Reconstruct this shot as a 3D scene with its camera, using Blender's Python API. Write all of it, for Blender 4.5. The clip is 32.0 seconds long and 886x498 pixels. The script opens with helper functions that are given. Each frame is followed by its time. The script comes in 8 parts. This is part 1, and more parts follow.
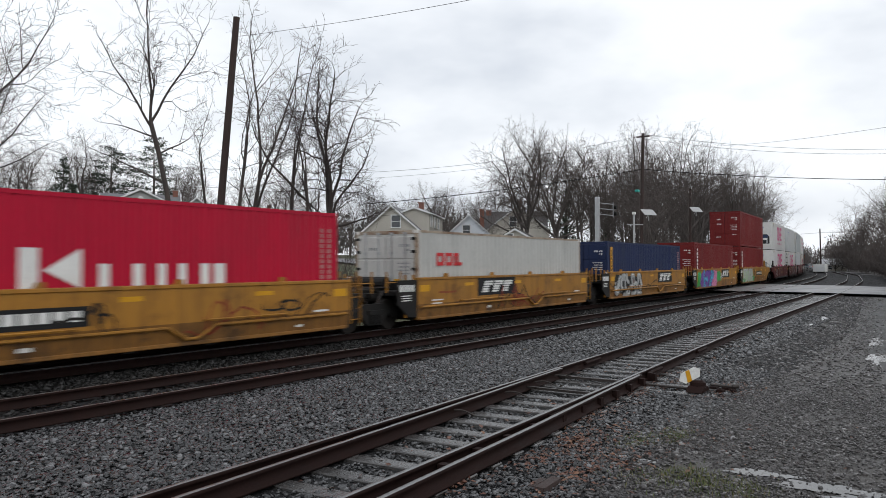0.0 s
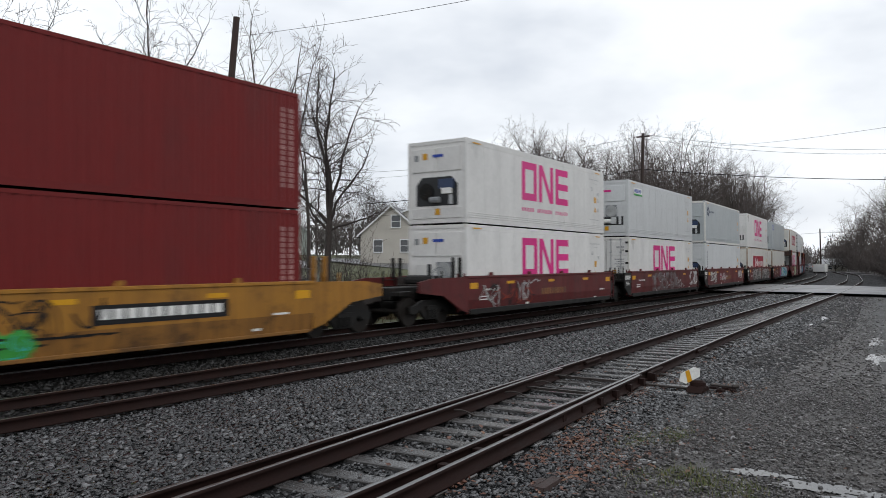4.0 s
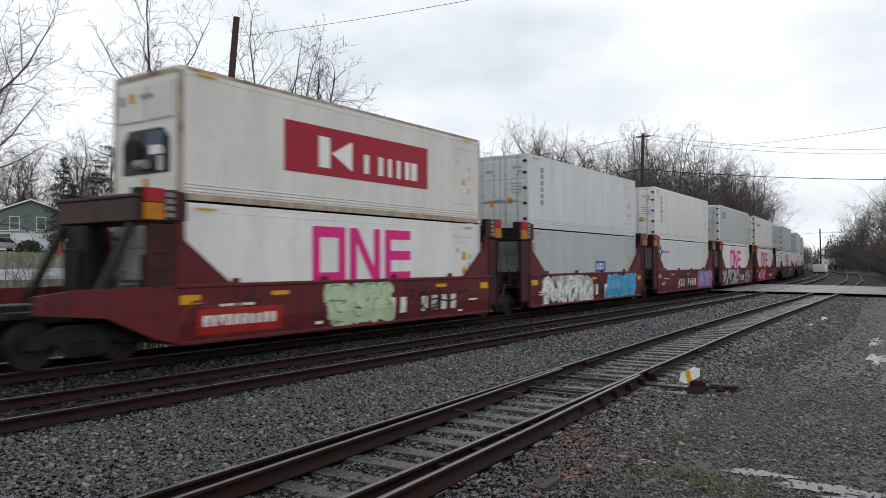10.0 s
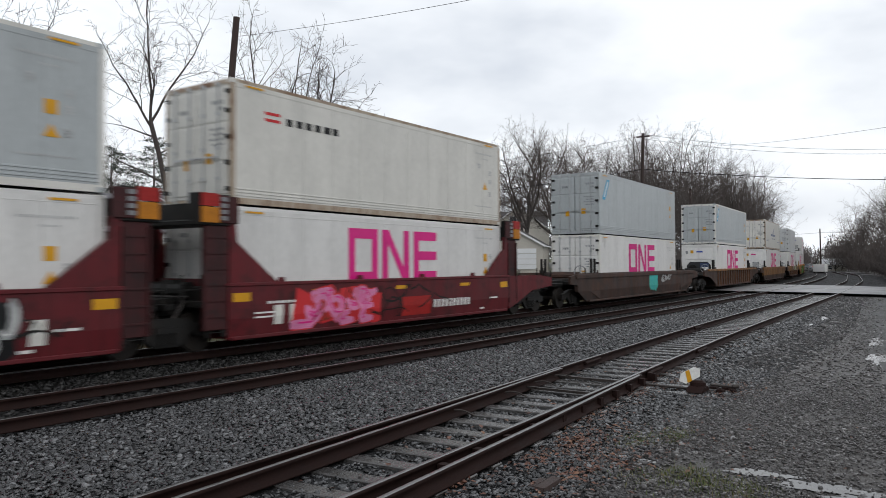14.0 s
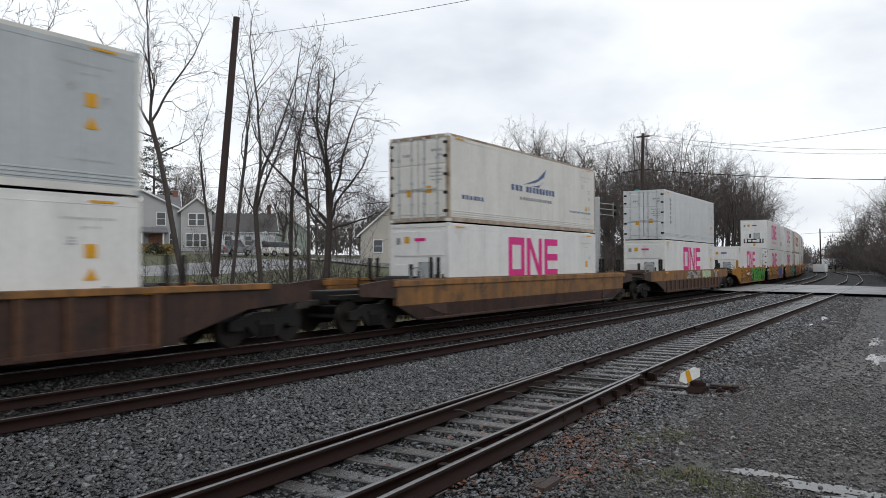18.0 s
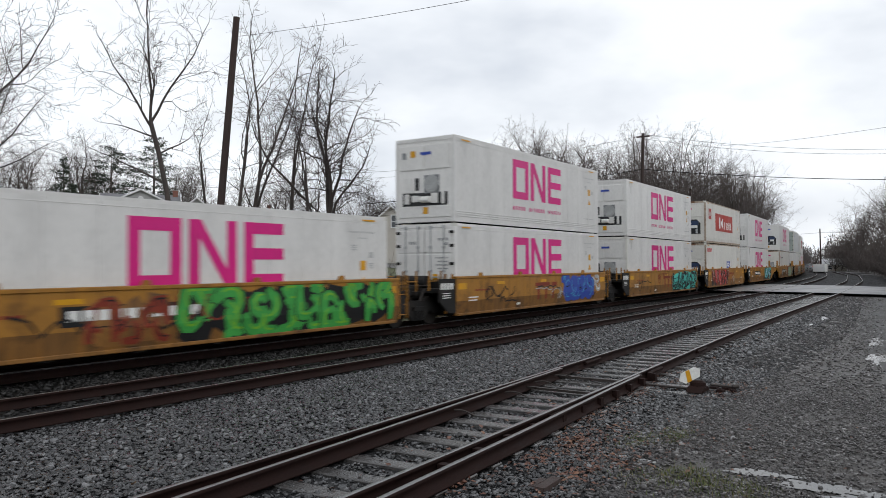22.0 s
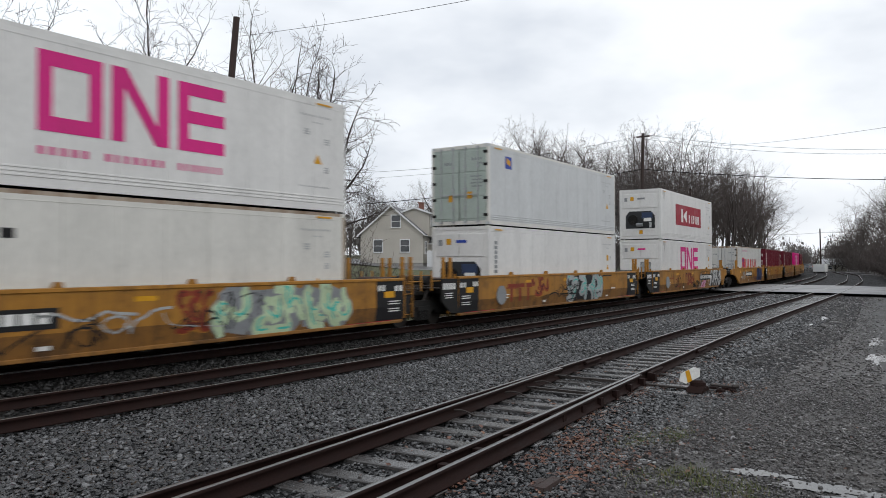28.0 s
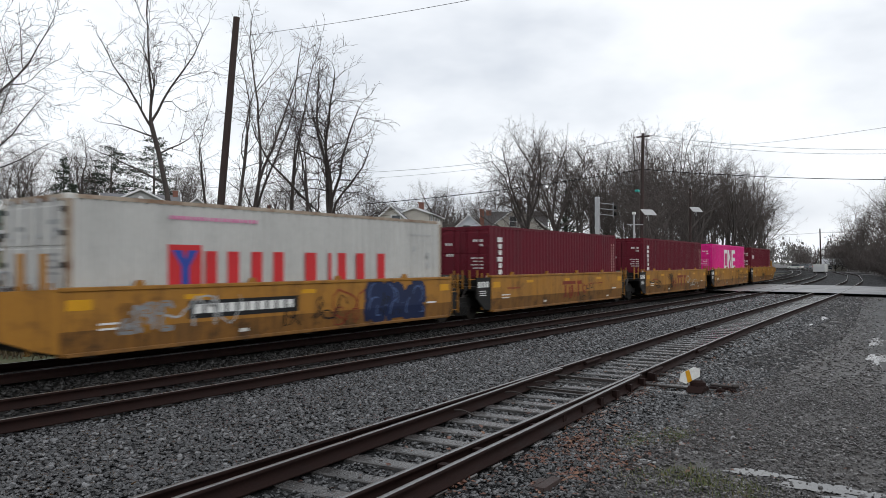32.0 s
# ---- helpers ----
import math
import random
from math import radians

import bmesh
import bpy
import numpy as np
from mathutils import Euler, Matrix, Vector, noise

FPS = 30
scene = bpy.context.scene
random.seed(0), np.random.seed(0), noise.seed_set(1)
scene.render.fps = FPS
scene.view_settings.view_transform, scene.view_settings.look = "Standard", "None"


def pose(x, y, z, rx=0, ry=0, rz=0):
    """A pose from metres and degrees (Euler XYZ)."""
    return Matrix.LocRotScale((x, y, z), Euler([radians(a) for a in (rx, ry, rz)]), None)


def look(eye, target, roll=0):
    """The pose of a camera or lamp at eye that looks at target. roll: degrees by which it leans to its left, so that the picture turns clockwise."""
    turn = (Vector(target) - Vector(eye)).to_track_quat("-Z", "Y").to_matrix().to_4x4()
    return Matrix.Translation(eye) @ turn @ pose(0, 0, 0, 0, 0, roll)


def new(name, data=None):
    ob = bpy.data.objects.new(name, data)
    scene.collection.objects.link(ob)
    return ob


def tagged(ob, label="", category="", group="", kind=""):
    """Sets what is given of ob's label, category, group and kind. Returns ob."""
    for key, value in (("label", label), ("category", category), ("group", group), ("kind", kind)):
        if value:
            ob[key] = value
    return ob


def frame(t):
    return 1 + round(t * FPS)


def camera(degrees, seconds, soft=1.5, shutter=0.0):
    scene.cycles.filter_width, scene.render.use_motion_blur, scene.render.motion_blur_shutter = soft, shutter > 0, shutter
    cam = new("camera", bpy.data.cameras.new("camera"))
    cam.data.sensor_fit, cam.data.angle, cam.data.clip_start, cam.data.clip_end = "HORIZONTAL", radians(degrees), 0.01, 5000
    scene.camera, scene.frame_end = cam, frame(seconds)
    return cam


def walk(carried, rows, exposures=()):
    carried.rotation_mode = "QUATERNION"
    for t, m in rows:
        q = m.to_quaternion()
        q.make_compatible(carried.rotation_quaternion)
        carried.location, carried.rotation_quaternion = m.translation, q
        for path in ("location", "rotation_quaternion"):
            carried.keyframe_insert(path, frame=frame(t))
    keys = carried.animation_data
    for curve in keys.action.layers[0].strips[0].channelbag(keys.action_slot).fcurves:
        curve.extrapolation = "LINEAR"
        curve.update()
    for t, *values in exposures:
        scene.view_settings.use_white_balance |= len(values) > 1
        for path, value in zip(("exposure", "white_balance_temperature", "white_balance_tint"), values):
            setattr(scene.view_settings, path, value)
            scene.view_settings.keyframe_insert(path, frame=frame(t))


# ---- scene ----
# ---- camera ----
cam = camera(61.25, 32.0, soft=0.7, shutter=0.35)
EYE = Vector((0.0, 0.0, 1.935))
YAW, TILT = radians(34.511), radians(1.1512)
AIM = EYE + Vector((math.cos(YAW) * math.cos(TILT), math.sin(YAW) * math.cos(TILT), math.sin(TILT)))
walk(cam, [(0.0, look(EYE, AIM, -0.24)), (32.0, look(EYE, AIM, -0.24))])
scene.view_settings.exposure = 0.0

# ---- light: bright overcast sky, a weak broad sun behind the cloud ----
SUN_ELEV, SUN_ROT = radians(38), radians(200)
world = bpy.data.worlds.new("overcast_sky")
scene.world = world
world.use_nodes = True
wt = world.node_tree
wt.nodes.clear()
w_out = wt.nodes.new("ShaderNodeOutputWorld")
w_bg = wt.nodes.new("ShaderNodeBackground")
w_sky = wt.nodes.new("ShaderNodeTexSky")
w_sky.sky_type = 'NISHITA'
w_sky.sun_disc = False
w_sky.sun_elevation, w_sky.sun_rotation = SUN_ELEV, SUN_ROT
w_sky.air_density, w_sky.dust_density = 1.2, 3.0
w_dim = wt.nodes.new("ShaderNodeVectorMath")
w_dim.operation = 'SCALE'
w_dim.inputs['Scale'].default_value = 0.10
wt.links.new(w_sky.outputs[0], w_dim.inputs[0])
w_co = wt.nodes.new("ShaderNodeTexCoord")
w_map = wt.nodes.new("ShaderNodeMapping")
w_map.inputs['Scale'].default_value = (1.0, 1.0, 2.4)
w_map.inputs['Location'].default_value = (0.35, 0.1, 0.6)
wt.links.new(w_co.outputs['Generated'], w_map.inputs[0])
w_n = wt.nodes.new("ShaderNodeTexNoise")
w_n.inputs['Scale'].default_value = 2.3
w_n.inputs['Detail'].default_value = 5.0
w_n.inputs['Roughness'].default_value = 0.5
wt.links.new(w_map.outputs[0], w_n.inputs['Vector'])
w_r = wt.nodes.new("ShaderNodeValToRGB")
w_r.color_ramp.elements[0].position = 0.33
w_r.color_ramp.elements[0].color = (0.74, 0.79, 0.87, 1)
w_r.color_ramp.elements[1].position = 0.525
w_r.color_ramp.elements[1].color = (1.08, 1.115, 1.16, 1)
wt.links.new(w_n.outputs[0], w_r.inputs[0])
w_mix = wt.nodes.new("ShaderNodeMix")
w_mix.data_type = 'RGBA'
w_mix.inputs[0].default_value = 0.93
wt.links.new(w_dim.outputs[0], w_mix.inputs[6])
wt.links.new(w_r.outputs[0], w_mix.inputs[7])
wt.links.new(w_mix.outputs[2], w_bg.inputs[0])
w_bg.inputs[1].default_value = 0.98
wt.links.new(w_bg.outputs[0], w_out.inputs[0])
sun = new("sun", bpy.data.lights.new("sun", 'SUN'))
sun.data.energy, sun.data.angle, sun.data.color = 0.35, radians(25), (1.0, 0.97, 0.92)
sun.matrix_world = look((0, 0, 50), (0 - 50 * math.cos(SUN_ELEV) * math.sin(SUN_ROT), 0 - 50 * math.cos(SUN_ELEV) * math.cos(SUN_ROT), 50 - 50 * math.sin(SUN_ELEV)))


# ---- materials ----
def mat(name, col, rough=0.6, metal=0.0, var=0.15, scale=3.0, fine=40.0, bump=0.0, dirt=None, dirt_amt=0.0,
        rnd=0.0, stretch=(1, 1, 1), spec=0.5, rough_var=0.1, bump_d=0.01, streak=None, streak_amt=0.0):
    """Principled surface with two scales of colour variation, optional dirt patches and fine relief."""
    m = bpy.data.materials.new(name)
    m.use_nodes = True
    t = m.node_tree
    b = t.nodes["Principled BSDF"]
    L = t.links.new
    co = t.nodes.new("ShaderNodeTexCoord")
    mp = t.nodes.new("ShaderNodeMapping")
    mp.inputs['Scale'].default_value = stretch
    L(co.outputs['Object'], mp.inputs[0])
    n1 = t.nodes.new("ShaderNodeTexNoise")
    n1.inputs['Scale'].default_value = scale
    n1.inputs['Detail'].default_value = 4
    n2 = t.nodes.new("ShaderNodeTexNoise")
    n2.inputs['Scale'].default_value = fine
    n2.inputs['Detail'].default_value = 3
    L(mp.outputs[0], n1.inputs['Vector'])
    L(mp.outputs[0], n2.inputs['Vector'])
    add = t.nodes.new("ShaderNodeMath")
    add.operation = 'ADD'
    L(n1.outputs[0], add.inputs[0])
    L(n2.outputs[0], add.inputs[1])
    val = t.nodes.new("ShaderNodeMapRange")
    val.inputs[1].default_value, val.inputs[2].default_value = 0.7, 1.3
    val.inputs[3].default_value, val.inputs[4].default_value = 1 - var, 1 + var
    L(add.outputs[0], val.inputs[0])
    last = val.outputs[0]
    if rnd:
        oi = t.nodes.new("ShaderNodeObjectInfo")
        rr = t.nodes.new("ShaderNodeMapRange")
        rr.inputs[3].default_value, rr.inputs[4].default_value = 1 - rnd, 1 + rnd
        L(oi.outputs['Random'], rr.inputs[0])
        mu = t.nodes.new("ShaderNodeMath")
        mu.operation = 'MULTIPLY'
        L(last, mu.inputs[0])
        L(rr.outputs[0], mu.inputs[1])
        last = mu.outputs[0]
    sc = t.nodes.new("ShaderNodeVectorMath")
    sc.operation = 'SCALE'
    sc.inputs[0].default_value = col
    L(last, sc.inputs['Scale'])
    colour = sc.outputs[0]
    if dirt:
        n3 = t.nodes.new("ShaderNodeTexNoise")
        n3.inputs['Scale'].default_value = scale * 0.8
        n3.inputs['Detail'].default_value = 8
        n3.inputs['Roughness'].default_value = 0.65
        L(mp.outputs[0], n3.inputs['Vector'])
        mr = t.nodes.new("ShaderNodeMapRange")
        mr.inputs[1].default_value, mr.inputs[2].default_value = 0.48, 0.75
        mr.inputs[4].default_value = dirt_amt
        L(n3.outputs[0], mr.inputs[0])
        mx = t.nodes.new("ShaderNodeMix")
        mx.data_type = 'RGBA'
        L(mr.outputs[0], mx.inputs[0])
        L(colour, mx.inputs[6])
        mx.inputs[7].default_value = (*dirt, 1)
        colour = mx.outputs[2]
    if streak:
        for grain, lo, hi in (((5.0, 5.0, 0.22), 0.47, 0.72), ((0.8, 0.8, 0.9), 0.50, 0.66)):
            mp2 = t.nodes.new("ShaderNodeMapping")
            mp2.inputs['Scale'].default_value = grain
            L(co.outputs['Object'], mp2.inputs[0])
            n4 = t.nodes.new("ShaderNodeTexNoise")
            n4.inputs['Scale'].default_value = 1.6
            n4.inputs['Detail'].default_value = 7
            n4.inputs['Roughness'].default_value = 0.7
            L(mp2.outputs[0], n4.inputs['Vector'])
            mr = t.nodes.new("ShaderNodeMapRange")
            mr.inputs[1].default_value, mr.inputs[2].default_value = lo, hi
            mr.inputs[4].default_value = streak_amt
            L(n4.outputs[0], mr.inputs[0])
            mx = t.nodes.new("ShaderNodeMix")
            mx.data_type = 'RGBA'
            L(mr.outputs[0], mx.inputs[0])
            L(colour, mx.inputs[6])
            mx.inputs[7].default_value = (*streak, 1)
            colour = mx.outputs[2]
    L(colour, b.inputs['Base Color'])
    ro = t.nodes.new("ShaderNodeMapRange")
    ro.inputs[1].default_value, ro.inputs[2].default_value = 0.3, 0.7
    ro.inputs[3].default_value, ro.inputs[4].default_value = max(0.02, rough - rough_var), min(1, rough + rough_var)
    L(n1.outputs[0], ro.inputs[0])
    L(ro.outputs[0], b.inputs['Roughness'])
    b.inputs['Metallic'].default_value = metal
    b.inputs['Specular IOR Level'].default_value = spec
    if bump:
        bp = t.nodes.new("ShaderNodeBump")
        bp.inputs['Strength'].default_value = bump
        bp.inputs['Distance'].default_value = bump_d
        L(n2.outputs[0], bp.inputs['Height'])
        L(bp.outputs[0], b.inputs['Normal'])
    return m


def island_mat(name, cols, rough=0.7, bump=0.3, fine=60, spec=0.5):
    """For joined loose pieces: each island takes its own tone out of a ramp."""
    m = mat(name, (1, 1, 1), rough, 0, 0.12, 6, fine, bump, spec=spec)
    t = m.node_tree
    b = t.nodes["Principled BSDF"]
    ge = t.nodes.new("ShaderNodeNewGeometry")
    rp = t.nodes.new("ShaderNodeValToRGB")
    el = rp.color_ramp.elements
    while len(el) < len(cols):
        el.new(0.5)
    for i, c in enumerate(cols):
        el[i].position = i / (len(cols) - 1)
        el[i].color = (*c, 1)
    t.links.new(ge.outputs['Random Per Island'], rp.inputs[0])
    t.links.new(rp.outputs[0], b.inputs['Base Color'])
    return m


M = {}
M['steel_rail'] = mat("rail_steel_worn", (0.20, 0.20, 0.20), 0.34, 0.8, 0.15, 2, 30)
M['rail_rust'] = mat("rail_rust", (0.018, 0.0092, 0.0080), 0.75, 0.0, 0.3, 4, 60, 0.2, spec=0.1)
M['tie'] = mat("weathered_wet_tie", (0.068, 0.066, 0.065), 0.20, 0, 0.4, 3, 25, 0.2, (0.06, 0.05, 0.045), 0.7, 0.25, (1, 8, 8))
M['iron'] = mat("dark_cast_iron", (0.035, 0.028, 0.025), 0.55, 0.3, 0.3, 5, 50, 0.2)
M['black'] = mat("grimy_black_steel", (0.011, 0.0105, 0.010), 0.6, 0.1, 0.4, 3, 40, 0.1, (0.030, 0.022, 0.016), 0.5, spec=0.25)
M['ballast_bed'] = mat("ballast_bed", (0.015, 0.015, 0.016), 0.75, 0, 0.5, 1.2, 16, 1.0, (0.012, 0.012, 0.012), 0.6, bump_d=0.06, spec=0.2)
M['stone'] = island_mat("ballast_stone", [(0.010, 0.0102, 0.0102), (0.030, 0.0303, 0.032), (0.064, 0.0645, 0.068), (0.013, 0.013, 0.014), (0.17, 0.171, 0.177)], 0.20, 0.12, spec=0.55)
# oil-dark ballast, blackened further for the shadow beneath the train
M['oily_shade'] = mat("oily_shaded_ballast", (0.007, 0.0065, 0.006), 0.8, 0, 0.5, 1.5, 20, 1.0, bump_d=0.05, spec=0.12)
M['stone_dark'] = island_mat("dark_oily_stone", [(0.006, 0.0057, 0.0055), (0.013, 0.0125, 0.012), (0.024, 0.0235, 0.023), (0.007, 0.0066, 0.0064), (0.05, 0.049, 0.048)], 0.5, 0.12, spec=0.25)
M['lot'] = mat("wet_gravel_lot", (0.041, 0.036, 0.033), 0.55, 0, 0.4, 0.9, 22, 0.9, (0.03, 0.026, 0.022), 0.6, bump_d=0.03)
M['grass'] = mat("winter_grass", (0.066, 0.074, 0.032), 0.9, 0, 0.45, 0.25, 9, 0.6, (0.13, 0.10, 0.06), 0.7, bump_d=0.08)
M['water'] = mat("puddle_water", (0.045, 0.042, 0.04), 0.10, 0, 0.2, 1, 8, 0.02, spec=0.6, rough_var=0.02)
M['drive'] = mat("wet_packed_drive", (0.046, 0.045, 0.044), 0.6, 0, 0.35, 0.7, 30, 0.6, (0.035, 0.033, 0.031), 0.6, bump_d=0.02, spec=0.22)
M['road_light'] = mat("old_pale_asphalt", (0.12, 0.12, 0.122), 0.42, 0, 0.2, 0.5, 40, 0.2, (0.10, 0.10, 0.10), 0.5)
M['bark'] = mat("grey_bark", (0.060, 0.049, 0.044), 0.85, 0, 0.35, 4, 30, 0.6, rnd=0.2, stretch=(1, 1, 0.3))
M['twig'] = mat("bare_twig", (0.060, 0.046, 0.044), 0.8, 0, 0.25, 3, 20, rnd=0.2, spec=0.3)
# far twigs, bark and woods: distance haze put into paler, greyer colours
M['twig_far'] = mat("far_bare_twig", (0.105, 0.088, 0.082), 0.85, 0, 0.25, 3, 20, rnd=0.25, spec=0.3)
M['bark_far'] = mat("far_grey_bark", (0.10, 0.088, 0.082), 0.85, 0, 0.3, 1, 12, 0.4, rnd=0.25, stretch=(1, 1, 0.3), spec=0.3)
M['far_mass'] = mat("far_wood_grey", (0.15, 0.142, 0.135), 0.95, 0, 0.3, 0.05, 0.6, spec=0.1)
M['pole'] = mat("dark_creosoted_pole", (0.036, 0.021, 0.018), 0.75, 0, 0.35, 3, 30, 0.5, stretch=(4, 4, 0.3))
M['conifer'] = mat("conifer_needles", (0.030, 0.045, 0.028), 0.8, 0, 0.4, 2, 30, 0.3, rnd=0.2)
M['shrub'] = mat("yellow_shrub_twigs", (0.20, 0.15, 0.05), 0.85, 0, 0.4, 3, 30)
M['evergreen'] = mat("dark_evergreen_shrub", (0.025, 0.035, 0.018), 0.8, 0, 0.4, 3, 30)


# ---- mesh helpers ----
def box(bm, x0, x1, y0, y1, z0, z1, bevel=0.0):
    v = [bm.verts.new((x, y, z)) for x in (x0, x1) for y in (y0, y1) for z in (z0, z1)]
    fs = [bm.faces.new([v[i] for i in f]) for f in ((0, 1, 3, 2), (4, 6, 7, 5), (0, 4, 5, 1), (2, 3, 7, 6), (0, 2, 6, 4), (1, 5, 7, 3))]
    if bevel:
        es = {e for f in fs for e in f.edges}
        bmesh.ops.bevel(bm, geom=list(es), offset=bevel, segments=1, affect='EDGES')


def cyl(bm, p, q, r0, r1=None, n=8, caps=True):
    """A tapered tube from p to q."""
    p, q = Vector(p), Vector(q)
    r1 = r0 if r1 is None else r1
    d = (q - p).normalized()
    a = d.orthogonal().normalized()
    b = d.cross(a)
    rings = []
    for c, r in ((p, r0), (q, r1)):
        rings.append([bm.verts.new(c + (a * math.cos(i * math.tau / n) + b * math.sin(i * math.tau / n)) * r) for i in range(n)])
    for i in range(n):
        bm.faces.new((rings[0][i], rings[0][(i + 1) % n], rings[1][(i + 1) % n], rings[1][i]))
    if caps:
        bm.faces.new(rings[0][::-1])
        bm.faces.new(rings[1])


def prism(bm, pts, y0, y1):
    """A flat outline in x, z pulled from y0 to y1."""
    a = [bm.verts.new((x, y0, z)) for x, z in pts]
    b = [bm.verts.new((x, y1, z)) for x, z in pts]
    n = len(pts)
    for i in range(n):
        bm.faces.new((a[i], b[i], b[(i + 1) % n], a[(i + 1) % n]))
    bm.faces.new(a[::-1])
    bm.faces.new(b)


def plate(bm, pts, y):
    """A flat outline in x, z, facing -y."""
    bm.faces.new([bm.verts.new((x, y, z)) for x, z in pts])


def bake(name, bm, material):
    me = bpy.data.meshes.new(name)
    bmesh.ops.recalc_face_normals(bm, faces=bm.faces)
    bm.to_mesh(me)
    bm.free()
    me.materials.append(material)
    return me


def part(name, bm, material, parent=None, label=""):
    ob = new(name, bm if isinstance(bm, bpy.types.Mesh) else bake(name, bm, material))
    if parent:
        ob.parent = parent
    if label:
        ob["label"] = label
    return ob


def raw_mesh(name, verts, faces, material, smooth=False):
    """A mesh out of arrays: verts (n, 3), faces (m, k)."""
    verts, faces = np.asarray(verts, dtype=np.float32), np.asarray(faces, dtype=np.int32)
    me = bpy.data.meshes.new(name)
    me.vertices.add(len(verts))
    me.vertices.foreach_set("co", verts.ravel())
    k = faces.shape[1]
    me.loops.add(faces.size)
    me.loops.foreach_set("vertex_index", faces.ravel())
    me.polygons.add(len(faces))
    me.polygons.foreach_set("loop_start", np.arange(0, faces.size, k, dtype=np.int32))
    me.update(calc_edges=True)
    me.validate()
    if smooth:
        me.polygons.foreach_set("use_smooth", np.ones(len(faces), dtype=bool))
    me.materials.append(material)
    return me


def bm_of():
    return bmesh.new()


# ---- the line of the train's track: straight, then a long curve away from the camera ----
STEP = 0.5
_s = np.arange(0, 760 + STEP, STEP)
_k = 0.001119 * np.clip((_s - 3.8) / 31.2, 0, 1)
_th = np.concatenate([[0], np.cumsum((_k[1:] + _k[:-1]) / 2 * STEP)])
_px = np.concatenate([[0], np.cumsum(np.cos((_th[1:] + _th[:-1]) / 2) * STEP)])
_py = np.concatenate([[0], np.cumsum(np.sin((_th[1:] + _th[:-1]) / 2) * STEP)])
TRACK_Y = 14.81


def on_track(s, off=0.0):
    """Place and heading on the train's track s metres along it; off: metres to the left of its line."""
    if s <= 0:
        return s, TRACK_Y + off, 0.0
    th = float(np.interp(s, _s, _th))
    return float(np.interp(s, _s, _px)) - off * math.sin(th), TRACK_Y + float(np.interp(s, _s, _py)) + off * math.cos(th), th


def side_of(x, y):
    """How far (x, y) lies to the left of the train's track (metres, away from the camera is positive)."""
    yy = TRACK_Y + np.interp(x, _px, _py)
    th = np.interp(x, _px, _th)
    return (y - yy) * np.cos(th)


def ground_z(x, y):
    """The height of the ground: level round the tracks, rising behind them towards the street and houses."""
    u = side_of(x, y)
    z = np.interp(u, [-60, -14, -12.6, -11.3, -6.0, 2.4, 3.6, 7, 12, 22, 36, 50, 60, 90, 250, 900],
                  [-0.35, -0.32, -0.28, -0.235, -0.22, -0.22, -0.5, -0.6, 0.0, 1.0, 1.85, 2.9, 3.3, 3.9, 8.0, 30])
    return z


def pol(bearing, dist):
    """A place by its bearing (degrees from the track's direction) and its distance from the camera."""
    b = radians(bearing)
    return dist * math.cos(b), dist * math.sin(b)


# ---- ground ----
def build_ground():
    xs = np.concatenate([np.array([-900, -500, -250, -120, -60, -35]), np.arange(-20, 130, 2.0), np.array([135, 150, 180, 220, 280, 360, 480, 650, 900, 1400, 2200])])
    ys = np.concatenate([np.array([-2200, -900, -400, -150, -60, -30, -15, -8, -4]), np.arange(-2, 30, 0.6), np.arange(30, 110, 3.0), np.array([115, 130, 160, 220, 320, 480, 750, 1200, 2200])])
    X, Y = np.meshgrid(xs, ys, indexing='ij')
    Z = np.asarray(ground_z(X.ravel(), Y.ravel())).reshape(X.shape)
    Z = np.minimum(Z, 24)
    v = np.stack([X.ravel(), Y.ravel(), Z.ravel()], 1)
    n, m = X.shape
    i, j = np.meshgrid(np.arange(n - 1), np.arange(m - 1), indexing='ij')
    a = (i * m + j).ravel()
    f = np.stack([a, a + m, a + m + 1, a + 1], 1)
    me = raw_mesh("ground", v, f, M['lot'], True)
    me.materials.append(M['ballast_bed'])
    me.materials.append(M['grass'])
    me.materials.append(M['oily_shade'])
    cx = v[f].mean(1)
    u = side_of(cx[:, 0], cx[:, 1])
    idx = np.where((u > -12.2) & (u < 4.2), 1, np.where(u >= 4.2, 2, 0))
    # band under the train: its shadow is painted into the ground colour
    idx = np.where((u > -2.3) & (u < 2.8), 3, idx)
    me.polygons.foreach_set("material_index", idx.astype(np.int32))
    tagged(new("ground", me), "dark wet gravel and ballast ground with winter grass", "ground", kind="structure")


def strip(name, rows, mate, z_add, label, cat, n=2):
    """A sheet laid on the ground between two lines of the plan: rows of (x0, y0, x1, y1)."""
    v, f = [], []
    cols = 9
    for x0, y0, x1, y1 in rows:
        for c in range(cols):
            w = c / (cols - 1)
            x, y = x0 + (x1 - x0) * w, y0 + (y1 - y0) * w
            v.append((x, y, float(ground_z(x, y)) + z_add))
    for r in range(len(rows) - 1):
        for c in range(cols - 1):
            a = r * cols + c
            f.append((a, a + 1, a + cols + 1, a + cols))
    return tagged(new(name, raw_mesh(name, v, f, mate, True)), label, cat, kind="structure")


# ---- rails, ties ----
RAIL = [(-0.07, -0.17), (0.07, -0.17), (0.07, -0.15), (0.012, -0.125), (0.012, -0.045), (0.036, -0.035), (0.036, -0.005), (0.028, 0.0), (-0.028, 0.0), (-0.036, -0.005), (-0.036, -0.035), (-0.012, -0.045), (-0.012, -0.125), (-0.07, -0.15)]


